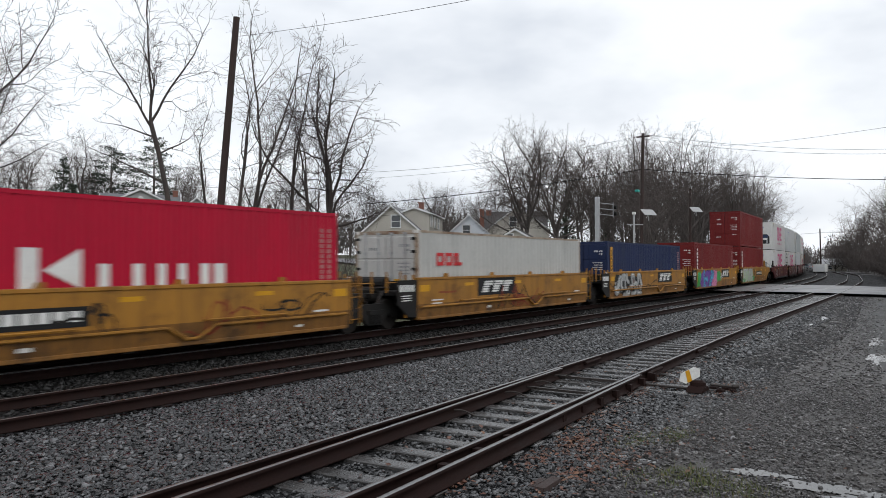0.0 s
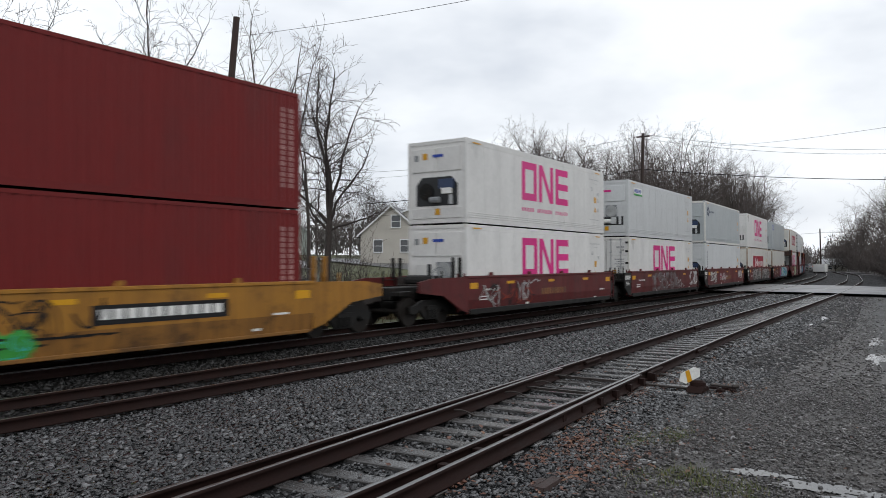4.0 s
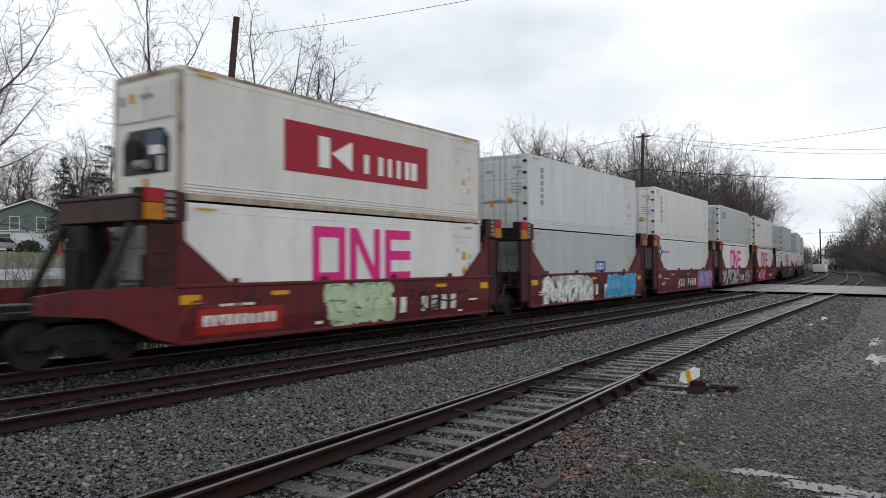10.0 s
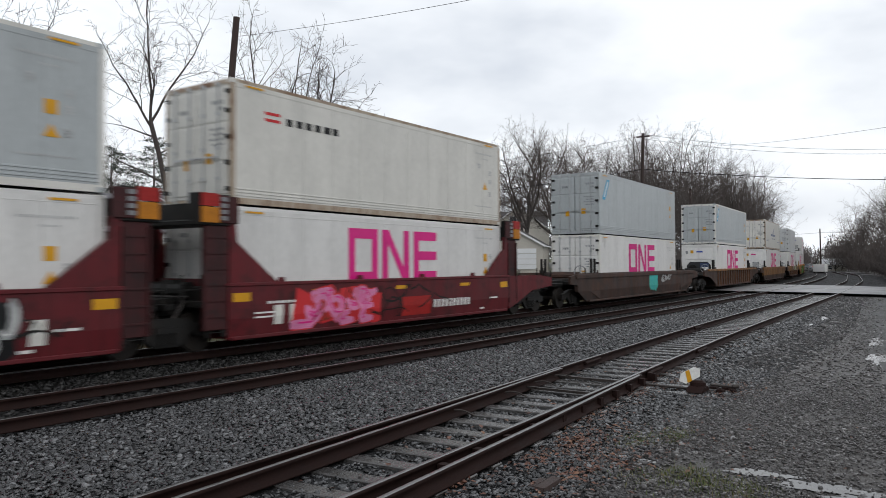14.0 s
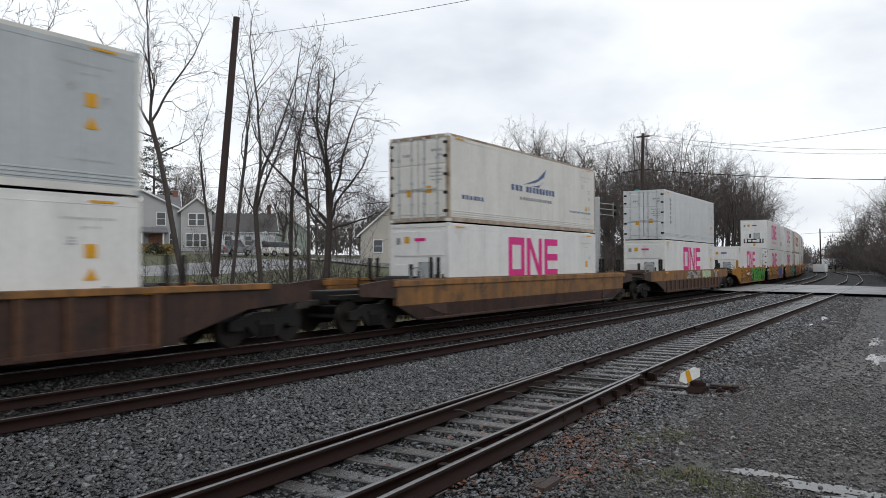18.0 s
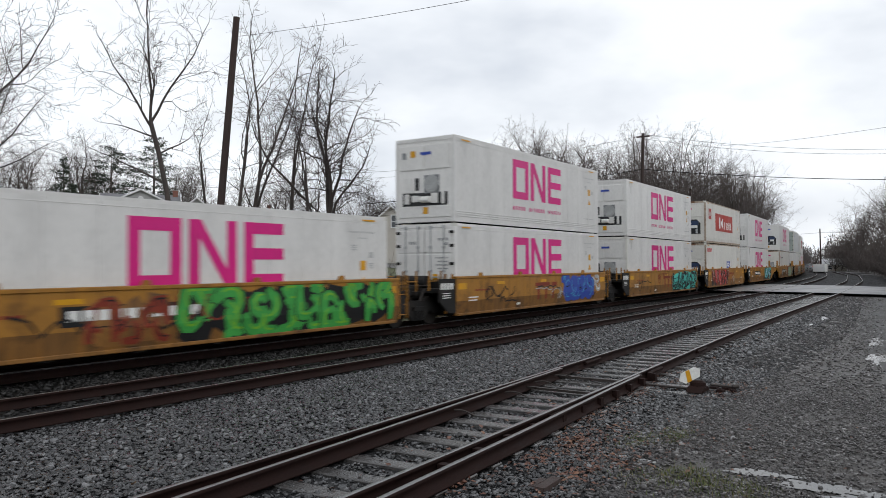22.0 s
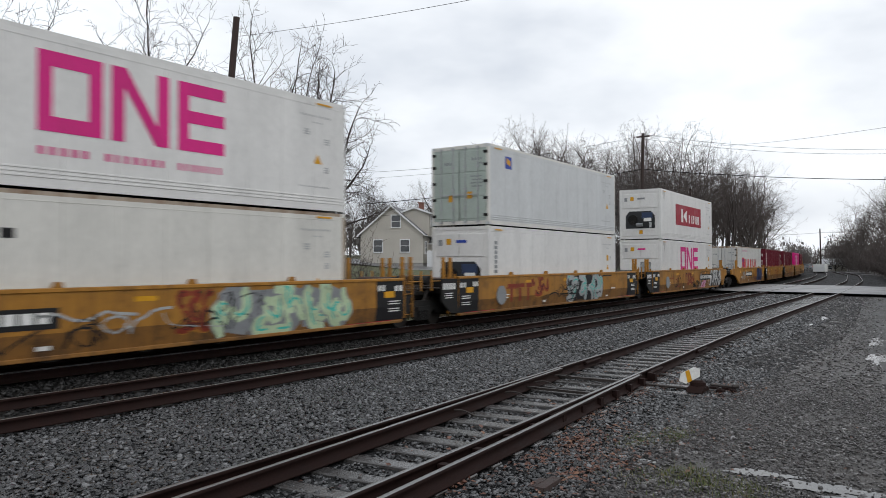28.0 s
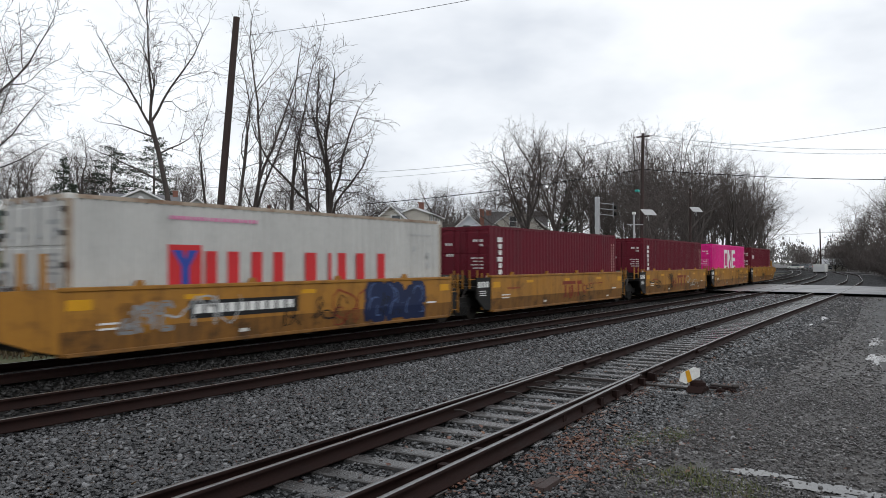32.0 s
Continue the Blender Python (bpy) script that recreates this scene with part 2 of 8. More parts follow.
def rail_mesh(name, pts):
    """A rail section drawn along points (x, y, z of its top), with a worn bright head."""
    pts = [Vector(p) for p in pts]
    v, f, mi = [], [], []
    n = len(RAIL)
    for i, p in enumerate(pts):
        d = (pts[min(i + 1, len(pts) - 1)] - pts[max(i - 1, 0)])
        nrm = Vector((-d.y, d.x, 0)).normalized()
        for a, b in RAIL:
            v.append(p + nrm * a + Vector((0, 0, b)))
    for i in range(len(pts) - 1):
        for k in range(n):
            a, b = i * n + k, i * n + (k + 1) % n
            f.append((a, b, b + n, a + n))
            mi.append(1 if k == 7 else 0)
    me = raw_mesh(name, v, f, M['rail_rust'])
    me.materials.append(M['steel_rail'])
    me.polygons.foreach_set("material_index", np.array(mi, dtype=np.int32))
    return me


GAUGE = 0.7535
SIDING = [(-25, 3.2), (-8, 4.30), (0, 4.82), (5, 5.06), (12.5, 5.42), (20, 5.90), (30, 6.28), (45, 6.68), (60, 7.25), (90, 9.0), (130, 13.2), (180, 21.5)]


def smooth_line(pts, step):
    """Points along a soft curve through the given plan points."""
    pts = np.array(pts, dtype=float)
    x = np.arange(pts[0, 0], pts[-1, 0], step)
    y = np.interp(x, pts[:, 0], pts[:, 1])
    k = max(3, int(6 / step))
    pad = np.concatenate([y[0] - (y[1] - y[0]) * np.arange(k, 0, -1), y, y[-1] + (y[-1] - y[-2]) * np.arange(1, k + 1)])
    y = np.convolve(pad, np.ones(2 * k + 1) / (2 * k + 1), 'valid')
    return x, y


def tie_mesh():
    bm = bm_of()
    box(bm, -0.11, 0.11, -0.98, 0.98, -0.34, -0.175, 0.012)
    return bake("tie", bm, M['tie'])


def build_tracks():
    tie = tie_mesh()
    bm = bm_of()
    box(bm, -0.1, 0.1, -0.19, 0.19, -0.176, -0.158)
    plate_me = bake("tie_plate", bm, M['iron'])
    for off, s0, s1, nm in ((0.0, -40, 330, "the far main track"), (-4.11, -40, 330, "the near main track")):
        tr = tagged(new("railway_track"), "mainline railway track with worn steel rails on " + nm, "railway track", "main tracks")
        for sgn in (-1, 1):
            pts = [(*on_track(s, off + sgn * GAUGE)[:2], 0.0) for s in list(np.arange(s0, 0, 8.0)) + list(np.arange(0, s1, 3.0))]
            part("rail", rail_mesh("rail", pts), None, tr)
        s = -6.0
        while s < 62:
            x, y, th = on_track(s, off)
            o = part("tie", tie, None, tr)
            o.matrix_local = Matrix.Translation((x, y, -0.065 + random.uniform(-0.012, 0.004))) @ Matrix.Rotation(th + random.uniform(-0.02, 0.02), 4, 'Z')
            s += 0.54
    tr = tagged(new("railway_siding"), "side track with a turnout and weathered grey ties", "railway track")
    x, y = smooth_line(SIDING, 1.0)
    th = np.arctan2(np.gradient(y), np.gradient(x))
    for sgn in (-1, 1):
        part("rail", rail_mesh("rail", [(a - sgn * GAUGE * math.sin(c), b + sgn * GAUGE * math.cos(c), -0.02) for a, b, c in zip(x, y, th)]), None, tr)
    s = -6.0
    while s < 60:
        b, c = float(np.interp(s, x, y)), float(np.interp(s, x, th))
        o = part("tie", tie, None, tr)
        long = 1.05 if 0 < s < 16 else 1.0
        o.matrix_local = Matrix.Translation((s, b - (0.06 if long > 1 else 0), -0.012 + random.uniform(-0.012, 0.006))) @ Matrix.Rotation(c + random.uniform(-0.03, 0.03), 4, 'Z') @ Matrix.Diagonal((1, long, 1, 1))
        for sgn in (-1, 1):
            q = part("tie_plate", plate_me, None, tr)
            q.matrix_local = Matrix.Translation((s - sgn * GAUGE * math.sin(c), b + sgn * GAUGE * math.cos(c), -0.022)) @ Matrix.Rotation(c, 4, 'Z')
        s += 0.56
    # switch blades and the diverging rails, which lie a little nearer the camera
    ox = np.arange(-12, 13.6, 0.8)
    base = np.interp(ox, x, y)
    dv = np.interp(ox, [-12, 0, 4, 8, 11, 13.4], [-1.05, -0.46, -0.31, -0.22, -0.12, -0.075])
    for sgn, nm in ((1, "switch_blade"), (-1, "diverging_rail")):
        part(nm, rail_mesh(nm, [(a, b + d + sgn * GAUGE, -0.018) for a, b, d in zip(ox, base, dv)]), None, tr)
    return tr


build_ground()
build_tracks()
strip("road", [(52.5, -90, 68, -90), (53, -20, 68.5, -20), (53.5, 3, 70, 3), (54, 8, 71, 8), (54.5, 12, 72, 12), (55, 17, 73, 17), (56, 22, 74, 22), (60, 60, 76, 60)], M['road_light'], 0.205, "pale worn asphalt road over the level crossing", "road")


# ---- the train ----
def paint(name, col, rough=0.42, grime=0.45, rnd=0.06, streak=None, streak_amt=0.0, spec=0.28):
    return mat(name, col, rough, 0.0, 0.10, 0.7, 22, 0.05, tuple(c * 0.45 + 0.02 for c in col), grime, rnd, (1.2, 1, 0.35), streak=streak or tuple(c * 0.3 + 0.02 for c in col), streak_amt=streak_amt or 0.09, spec=spec)


M['yellow'] = paint("railcar_yellow", (0.35, 0.160, 0.022), 0.5, 0.5, 0.10, (0.065, 0.030, 0.012), 0.55)
M['yellow_low'] = paint("grimy_lower_yellow", (0.235, 0.108, 0.024), 0.6, 0.7, 0.14, (0.040, 0.022, 0.012), 0.85)
M['oxide'] = paint("oxide_red_railcar", (0.100, 0.013, 0.013), 0.55, 0.4, 0.08, (0.032, 0.009, 0.008), 0.6)
M['sea_red'] = paint("dark_red_railcar", (0.108, 0.009, 0.013), 0.55, 0.5, 0.08, (0.025, 0.007, 0.007), 0.75)
M['sea_dark'] = paint("grimy_dark_red_steel", (0.050, 0.009, 0.010), 0.6, 0.7, 0.1, (0.012, 0.008, 0.008), 0.9)
M['brown'] = mat("rusty_brown_railcar", (0.056, 0.027, 0.018), 0.6, 0, 0.4, 1.1, 14, 0.1, (0.016, 0.013, 0.012), 0.9, 0.1, (1.3, 1, 0.6), streak=(0.012, 0.011, 0.011), streak_amt=0.8, spec=0.3)
M['rib_rust'] = mat("rusty_rib", (0.10, 0.046, 0.024), 0.65, 0, 0.4, 1.1, 14, 0.1, (0.03, 0.018, 0.013), 0.9, 0.25, streak=(0.02, 0.014, 0.012), streak_amt=0.7, spec=0.3)
M['orange'] = mat("weathered_orange_paint", (0.23, 0.10, 0.018), 0.55, 0, 0.3, 1.0, 14, 0.1, (0.05, 0.025, 0.015), 0.9, 0.1, (1.3, 1, 0.6), streak=(0.035, 0.02, 0.012), streak_amt=0.85)
M['white'] = paint("white_container_paint", (0.65, 0.645, 0.63), 0.35, 0.14)
M['cream'] = paint("old_white_container_paint", (0.63, 0.62, 0.58), 0.4, 0.2)
M['old_grey'] = paint("old_pale_grey_paint", (0.49, 0.49, 0.47), 0.45, 0.25)
M['rust_frame'] = paint("rust_stained_frame", (0.38, 0.32, 0.25), 0.55, 0.5, 0.1, (0.15, 0.068, 0.03), 0.95)
M['grey'] = paint("pale_grey_container_paint", (0.40, 0.43, 0.44), 0.4, 0.18)
M['greywhite'] = paint("light_grey_container_paint", (0.54, 0.555, 0.56), 0.4, 0.15)
M['red'] = paint("bright_red_container_paint", (0.44, 0.010, 0.036), 0.5, 0.3, spec=0.14)
M['maroon'] = paint("maroon_container_paint", (0.150, 0.016, 0.016), 0.5, 0.4, spec=0.16)
M['wine'] = paint("wine_red_container_paint", (0.115, 0.010, 0.020), 0.5, 0.4, spec=0.16)
M['navy'] = paint("navy_container_paint", (0.018, 0.028, 0.075), 0.5, 0.4, spec=0.16)
M['magenta'] = paint("magenta_paint", (0.62, 0.012, 0.20), 0.4, 0.1)
M['wheel'] = mat("wheel_steel", (0.018, 0.015, 0.013), 0.6, 0.3, 0.3, 4, 40, spec=0.25)

CL, CW, CH = 12.192, 2.438, 2.896
CARS = []   # filled below: centre of each unit along the train at the clip's start
KEYED = []  # (object, distance along the train, height)

SPEED = [(0, 16.03), (4, 15.82), (8, 15.73), (12, 15.22), (16, 14.60), (20, 14.86), (24, 14.85), (28, 14.25), (32, 13.78)]


def run(t):
    """Metres that the train has gone by t seconds."""
    tt = np.linspace(0, max(t, 1e-6), 400)
    return float(np.mean(np.interp(tt, [a for a, _ in SPEED], [b for _, b in SPEED])) * t)


RUNS = [(float(t), run(t)) for t in range(33)]

M['note_grey'] = mat("faint_grey_print", (0.40, 0.41, 0.41), 0.5, 0, 0.2, 2, 30, spec=0.2)
M['note_red'] = mat("faint_pinkish_print", (0.36, 0.20, 0.19), 0.5, 0, 0.2, 2, 30, spec=0.2)
M['board_amber'] = mat("dirty_amber_board", (0.40, 0.15, 0.012), 0.5, 0, 0.25, 2, 30, spec=0.2)
M['board_red'] = mat("dirty_red_board", (0.30, 0.018, 0.016), 0.5, 0, 0.25, 2, 30, spec=0.2)
M['flat_white'] = mat("white_marking_paint", (0.70, 0.70, 0.68), 0.5, 0, 0.12, 2, 30, spec=0.2)
M['flat_black'] = mat("black_marking_paint", (0.013, 0.013, 0.014), 0.55, 0, 0.2, 2, 30, spec=0.2)
M['flat_grey'] = mat("grey_marking_paint", (0.22, 0.23, 0.24), 0.5, 0, 0.2, 2, 30, spec=0.2)
M['faint_grey'] = mat("faint_grey_spray", (0.105, 0.075, 0.075), 0.5, 0, 0.35, 2, 30, spec=0.2)
M['flat_red'] = mat("red_logo_paint", (0.52, 0.03, 0.035), 0.45, 0, 0.1, 2, 30, spec=0.2)
M['dull_red'] = mat("faded_red_logo_paint", (0.30, 0.012, 0.03), 0.45, 0, 0.1, 2, 30, spec=0.2)
M['orange_red'] = mat("faded_orange_red_paint", (0.40, 0.045, 0.035), 0.45, 0, 0.15, 2, 30, spec=0.2)
M['flat_blue'] = mat("blue_logo_paint", (0.035, 0.07, 0.34), 0.45, 0, 0.1, 2, 30, spec=0.2)
M['sky_blue'] = mat("light_blue_paint", (0.07, 0.33, 0.52), 0.45, 0, 0.15, 2, 30, spec=0.2)
M['slate_blue'] = mat("faded_slate_blue_paint", (0.065, 0.10, 0.21), 0.5, 0, 0.2, 2, 30, spec=0.2)
M['flat_green'] = mat("green_paint", (0.05, 0.30, 0.06), 0.45, 0, 0.2, 2, 30, spec=0.2)
M['teal'] = mat("teal_paint", (0.06, 0.42, 0.36), 0.45, 0, 0.2, 2, 30, spec=0.2)
M['purple'] = mat("purple_paint", (0.16, 0.06, 0.30), 0.45, 0, 0.2, 2, 30, spec=0.2)
M['pink'] = mat("pink_paint", (0.60, 0.20, 0.36), 0.45, 0, 0.2, 2, 30, spec=0.2)
M['pale_green'] = mat("pale_green_paint", (0.42, 0.52, 0.34), 0.45, 0, 0.2, 2, 30, spec=0.2)
M['silver'] = mat("silver_spray_paint", (0.36, 0.37, 0.37), 0.4, 0.2, 0.2, 2, 30)
M['amber'] = mat("amber_reflector_tape", (0.58, 0.29, 0.015), 0.35, 0, 0.1, 2, 30, spec=0.2)
M['lime'] = mat("lime_paint", (0.16, 0.38, 0.03), 0.45, 0, 0.2, 2, 30, spec=0.2)
M['rust_red'] = mat("old_red_stencil_paint", (0.20, 0.035, 0.02), 0.55, 0, 0.3, 2, 30, spec=0.2)
M['unit_black'] = mat("refrigeration_recess_black", (0.012, 0.014, 0.016), 0.6, 0, 0.3, 4, 40)
M['unit_blue'] = mat("dark_blue_unit_panel", (0.012, 0.030, 0.085), 0.4, 0, 0.2, 4, 40)
M['galv'] = mat("galvanised_steel", (0.40, 0.41, 0.42), 0.4, 0.6, 0.15, 3, 40)
M['gasket'] = mat("grey_green_door_paint", (0.36, 0.42, 0.38), 0.45, 0, 0.15, 1, 30, 0, (0.2, 0.2, 0.17), 0.4)

CACHE = {}


def cached(key, make, material):
    """One mesh for all alike pieces."""
    k = (key, material.name)
    if k not in CACHE:
        bm = bm_of()
        make(bm)
        CACHE[k] = bake(key, bm, material)
    return CACHE[k]


def piece(name, key, make, material, parent, at=None, label=""):
    ob = new(name, cached(key, make, material))
    ob.parent = parent
    if at is not None:
        ob.matrix_local = Matrix.Translation(at) if not isinstance(at, Matrix) else at
    if label:
        ob["label"] = label
    return ob


# ---- containers ----
HX, HY = CL / 2, CW / 2


def frame_bm(bm):
    for sx in (-1, 1):
        for sy in (-1, 1):
            box(bm, sx * HX, sx * (HX - 0.11), sy * HY, sy * (HY - 0.10), 0.1, CH - 0.1)
        box(bm, sx * HX, sx * (HX - 0.09), -HY + 0.1, HY - 0.1, 0.02, 0.15)
        box(bm, sx * HX, sx * (HX - 0.09), -HY + 0.1, HY - 0.1, CH - 0.13, CH - 0.01)
    for sy in (-1, 1):
        box(bm, -HX + 0.1, HX - 0.1, sy * HY, sy * (HY - 0.07), 0.01, 0.15)
        box(bm, -HX + 0.1, HX - 0.1, sy * HY, sy * (HY - 0.07), CH - 0.09, CH - 0.01)


def casting_bm(bm):
    box(bm, -0.09, 0.09, -0.082, 0.082, -0.06, 0.06, 0.015)


def smooth_side_bm(bm):
    """A reefer's flush side: wide panels with narrow seams and three fender rails low down."""
    n = 11
    w = (CL - 0.22) / n
    prof = []
    for i in range(n):
        x = -HX + 0.11 + i * w
        prof += [(x, -0.012), (x + 0.004, -0.02), (x + w - 0.004, -0.02)]
    prof.append((HX - 0.11, -0.012))
    zs = [(0.15, 0), (0.19, 0), (0.195, -0.014), (0.225, -0.014), (0.23, 0), (0.265, 0), (0.27, -0.014), (0.30, -0.014), (0.305, 0), (0.34, 0), (0.345, -0.014), (0.375, -0.014), (0.38, 0), (CH - 0.20, 0), (CH - 0.198, -0.006), (CH - 0.186, -0.006), (CH - 0.184, 0), (CH - 0.09, 0)]
    rows = [[bm.verts.new((u, v + dy, z)) for u, v in prof] for z, dy in zs]
    for r0, r1 in zip(rows, rows[1:]):
        for k in range(len(prof) - 1):
            bm.faces.new((r0[k], r0[k + 1], r1[k + 1], r1[k]))


def corrugated_side_bm(bm):
    """A dry box's trapezoid corrugation."""
    prof, x = [], -HX + 0.11
    p = (CL - 0.22) / 43
    for i in range(43):
        prof += [(x, -0.02), (x + p * 0.30, -0.02), (x + p * 0.5, 0.016), (x + p * 0.8, 0.016)]
        x += p
    prof.append((x, -0.02))
    a = [bm.verts.new((u, v, 0.15)) for u, v in prof]
    b = [bm.verts.new((u, v, CH - 0.09)) for u, v in prof]
    for i in range(len(prof) - 1):
        bm.faces.new((a[i], a[i + 1], b[i + 1], b[i]))


def roof_bm(bm):
    comb = [(HX - 0.1, CH - 0.03), (HX - 0.1, CH - 0.06), (-HX + 0.1, CH - 0.06), (-HX + 0.1, CH - 0.03)]
    for i in range(22):
        x = -HX + 0.12 + i * (CL - 0.24) / 22
        comb += [(x, CH - 0.03), (x + 0.03, CH - 0.015), (x + 0.27, CH - 0.015), (x + 0.30, CH - 0.03)]
    prism(bm, comb, -HY + 0.07, HY - 0.07)


def floor_bm(bm):
    comb = [(-HX + 0.1, 0.16), (-HX + 0.1, 0.14)]
    for i in range(20):
        x = -HX + 0.2 + i * (CL - 0.4) / 20
        comb += [(x, 0.14), (x, 0.03), (x + 0.06, 0.03), (x + 0.06, 0.14)]
    prism(bm, comb + [(HX - 0.1, 0.14), (HX - 0.1, 0.16)], -HY + 0.07, HY - 0.07)


def leaf_bm(bm):
    """A door leaf, its outside facing -x; origin at its hinge edge."""
    pts = [(0.02, CH - 0.14), (0.02, 0.16), (-0.03, 0.16)]
    for z0, z1 in ((0.25, 0.95), (1.03, 1.85), (1.93, CH - 0.24)):
        pts += [(-0.03, z0 - 0.02), (-0.045, z0), (-0.045, z1), (-0.03, z1 + 0.02)]
    prism(bm, pts + [(-0.03, CH - 0.14)], 0.012, 1.10)


def hinge_bm(bm):
    box(bm, -0.05, 0.0, -0.06, 0.10, -0.05, 0.05, 0.01)


def bar_bm(bm):
    cyl(bm, (0, 0, 0.08), (0, 0, CH - 0.06), 0.02, n=6)
    for z in (0.12, 0.6, 1.3, 2.1, CH - 0.12):
        box(bm, -0.025, 0.03, -0.05, 0.05, z - 0.04, z + 0.04)
    box(bm, -0.04, -0.015, 0.0, 0.42, 1.08, 1.12)


def end_wall_bm(bm):
    box(bm, -0.02, 0.02, -HY + 0.1, HY - 0.1, 0.15, CH - 0.13)


def recess_bm(bm):
    """The sunk middle of a refrigeration unit, with chamfered shoulders."""
    pts = [(-0.86, 0.62), (0.86, 0.62), (0.86, 1.35), (0.62, 1.62), (-0.62, 1.62), (-0.86, 1.35)]
    a = [bm.verts.new((-0.028, y, z)) for y, z in pts]
    b = [bm.verts.new((-0.022, y, z)) for y, z in pts]
    for i in range(6):
        bm.faces.new((a[i], a[(i + 1) % 6], b[(i + 1) % 6], b[i]))
    bm.faces.new(a)


def fan_bm(bm):
    cyl(bm, (-0.06, 0, 0), (-0.02, 0, 0), 0.30, n=18)
    for r in (0.10, 0.19, 0.27):
        for i in range(18):
            a0, a1 = i * math.tau / 18, (i + 1) * math.tau / 18
            cyl(bm, (-0.07, r * math.cos(a0), r * math.sin(a0)), (-0.07, r * math.cos(a1), r * math.sin(a1)), 0.008, n=3, caps=False)


def panel_bm(w, h2, d=0.03):
    return lambda bm: box(bm, -d, 0.0, -w / 2, w / 2, -h2 / 2, h2 / 2, 0.008)


def end_plate(bm, y0, y1, z0, z1, x):
    bm.faces.new([bm.verts.new((x, y, z)) for y, z in ((y0, z0), (y0, z1), (y1, z1), (y1, z0))])


def bars(bm, x0, x1, z0, z1, n, y, rng, fill=0.72):
    """A line of writing as plain blocks."""
    w = (x1 - x0) / n
    for i in range(n):
        a = x0 + i * w
        ww = w * fill * rng.uniform(0.8, 1.1)
        plate(bm, [(a, z0), (a + ww, z0), (a + ww, z1), (a, z1)], y)


def column(bm, x0, x1, z0, z1, n, y, rng):
    h2 = (z1 - z0) / n
    for i in range(n):
        a = z0 + i * h2
        ins = rng.uniform(0, 0.25) * (x1 - x0)
        plate(bm, [(x0 + ins, a), (x1 - ins * 0.5, a), (x1 - ins * 0.5, a + h2 * 0.74), (x0 + ins, a + h2 * 0.74)], y)


YD = -HY - 0.008   # where markings lie on a container's near side


def rectring(bm, x0, x1, z0, z1, t, y):
    a = [bm.verts.new((x, y, z)) for x, z in ((x0, z0), (x1, z0), (x1, z1), (x0, z1))]
    b = [bm.verts.new((x, y, z)) for x, z in ((x0 + t, z0 + t), (x1 - t, z0 + t), (x1 - t, z1 - t), (x0 + t, z1 - t))]
    for i in range(4):
        bm.faces.new((a[i], a[(i + 1) % 4], b[(i + 1) % 4], b[i]))


def islands(bm):
    """The faces of a bmesh, sorted into loose pieces."""
    todo, out = set(bm.faces), []
    while todo:
        stack, got = [todo.pop()], []
        while stack:
            f = stack.pop()
            got.append(f)
            for v in f.verts:
                for g in v.link_faces:
                    if g in todo:
                        todo.remove(g)
                        stack.append(g)
        out.append(got)
    return out


def mark(parent, name, mate, draw, label=""):
    bm = bm_of()
    draw(bm)
    if name in ("logo", "name_blocks", "name_column", "reflector", "stencil", "flag", "end_panel", "red_line"):
        for faces in islands(bm):
            one = bm_of()
            vs = {v: one.verts.new(v.co) for f in faces for v in f.verts}
            for f in faces:
                one.faces.new([vs[v] for v in f.verts])
            o = part(name.replace("_blocks", "_block"), one, M[mate], parent, label)
        bm.free()
        return o
    o = part(name, bm, M[mate], parent, label)
    if name in ("data_marking", "caption_bar", "sticker_text", "faded_line"):
        o["kind"] = "stuff"
    return o


def logo_ring(p, col='magenta', sub=True):
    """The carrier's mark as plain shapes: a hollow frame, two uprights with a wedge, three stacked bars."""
    def draw(bm):
        z0, z1, t = 1.05, 2.53, 0.28
        rectring(bm, -2.12, -0.86, z0, z1, t, YD)
        for x in (-0.68, 0.34):
            plate(bm, [(x, z0), (x + 0.28, z0), (x + 0.28, z1), (x, z1)], YD)
        plate(bm, [(-0.66, z1), (-0.36, z1), (0.60, z0), (0.30, z0)], YD - 0.0015)
        plate(bm, [(0.84, z0), (1.12, z0), (1.12, z1), (0.84, z1)], YD)
        for z in (z0, z0 + 0.61, z1 - 0.27):
            plate(bm, [(1.12, z), (2.06, z), (2.06, z + 0.27), (1.12, z + 0.27)], YD)
    mark(p, "logo", col, draw, "magenta geometric carrier mark" if col == 'magenta' else "white geometric carrier mark")
    if sub:
        rng = random.Random(5)
        mark(p, "caption_bar", col, lambda bm: [bars(bm, a, b, 0.62, 0.77, n, YD, rng, 0.5) for a, b, n in ((-2.1, -1.05, 5), (-0.8, 0.6, 7), (0.85, 2.06, 7))])


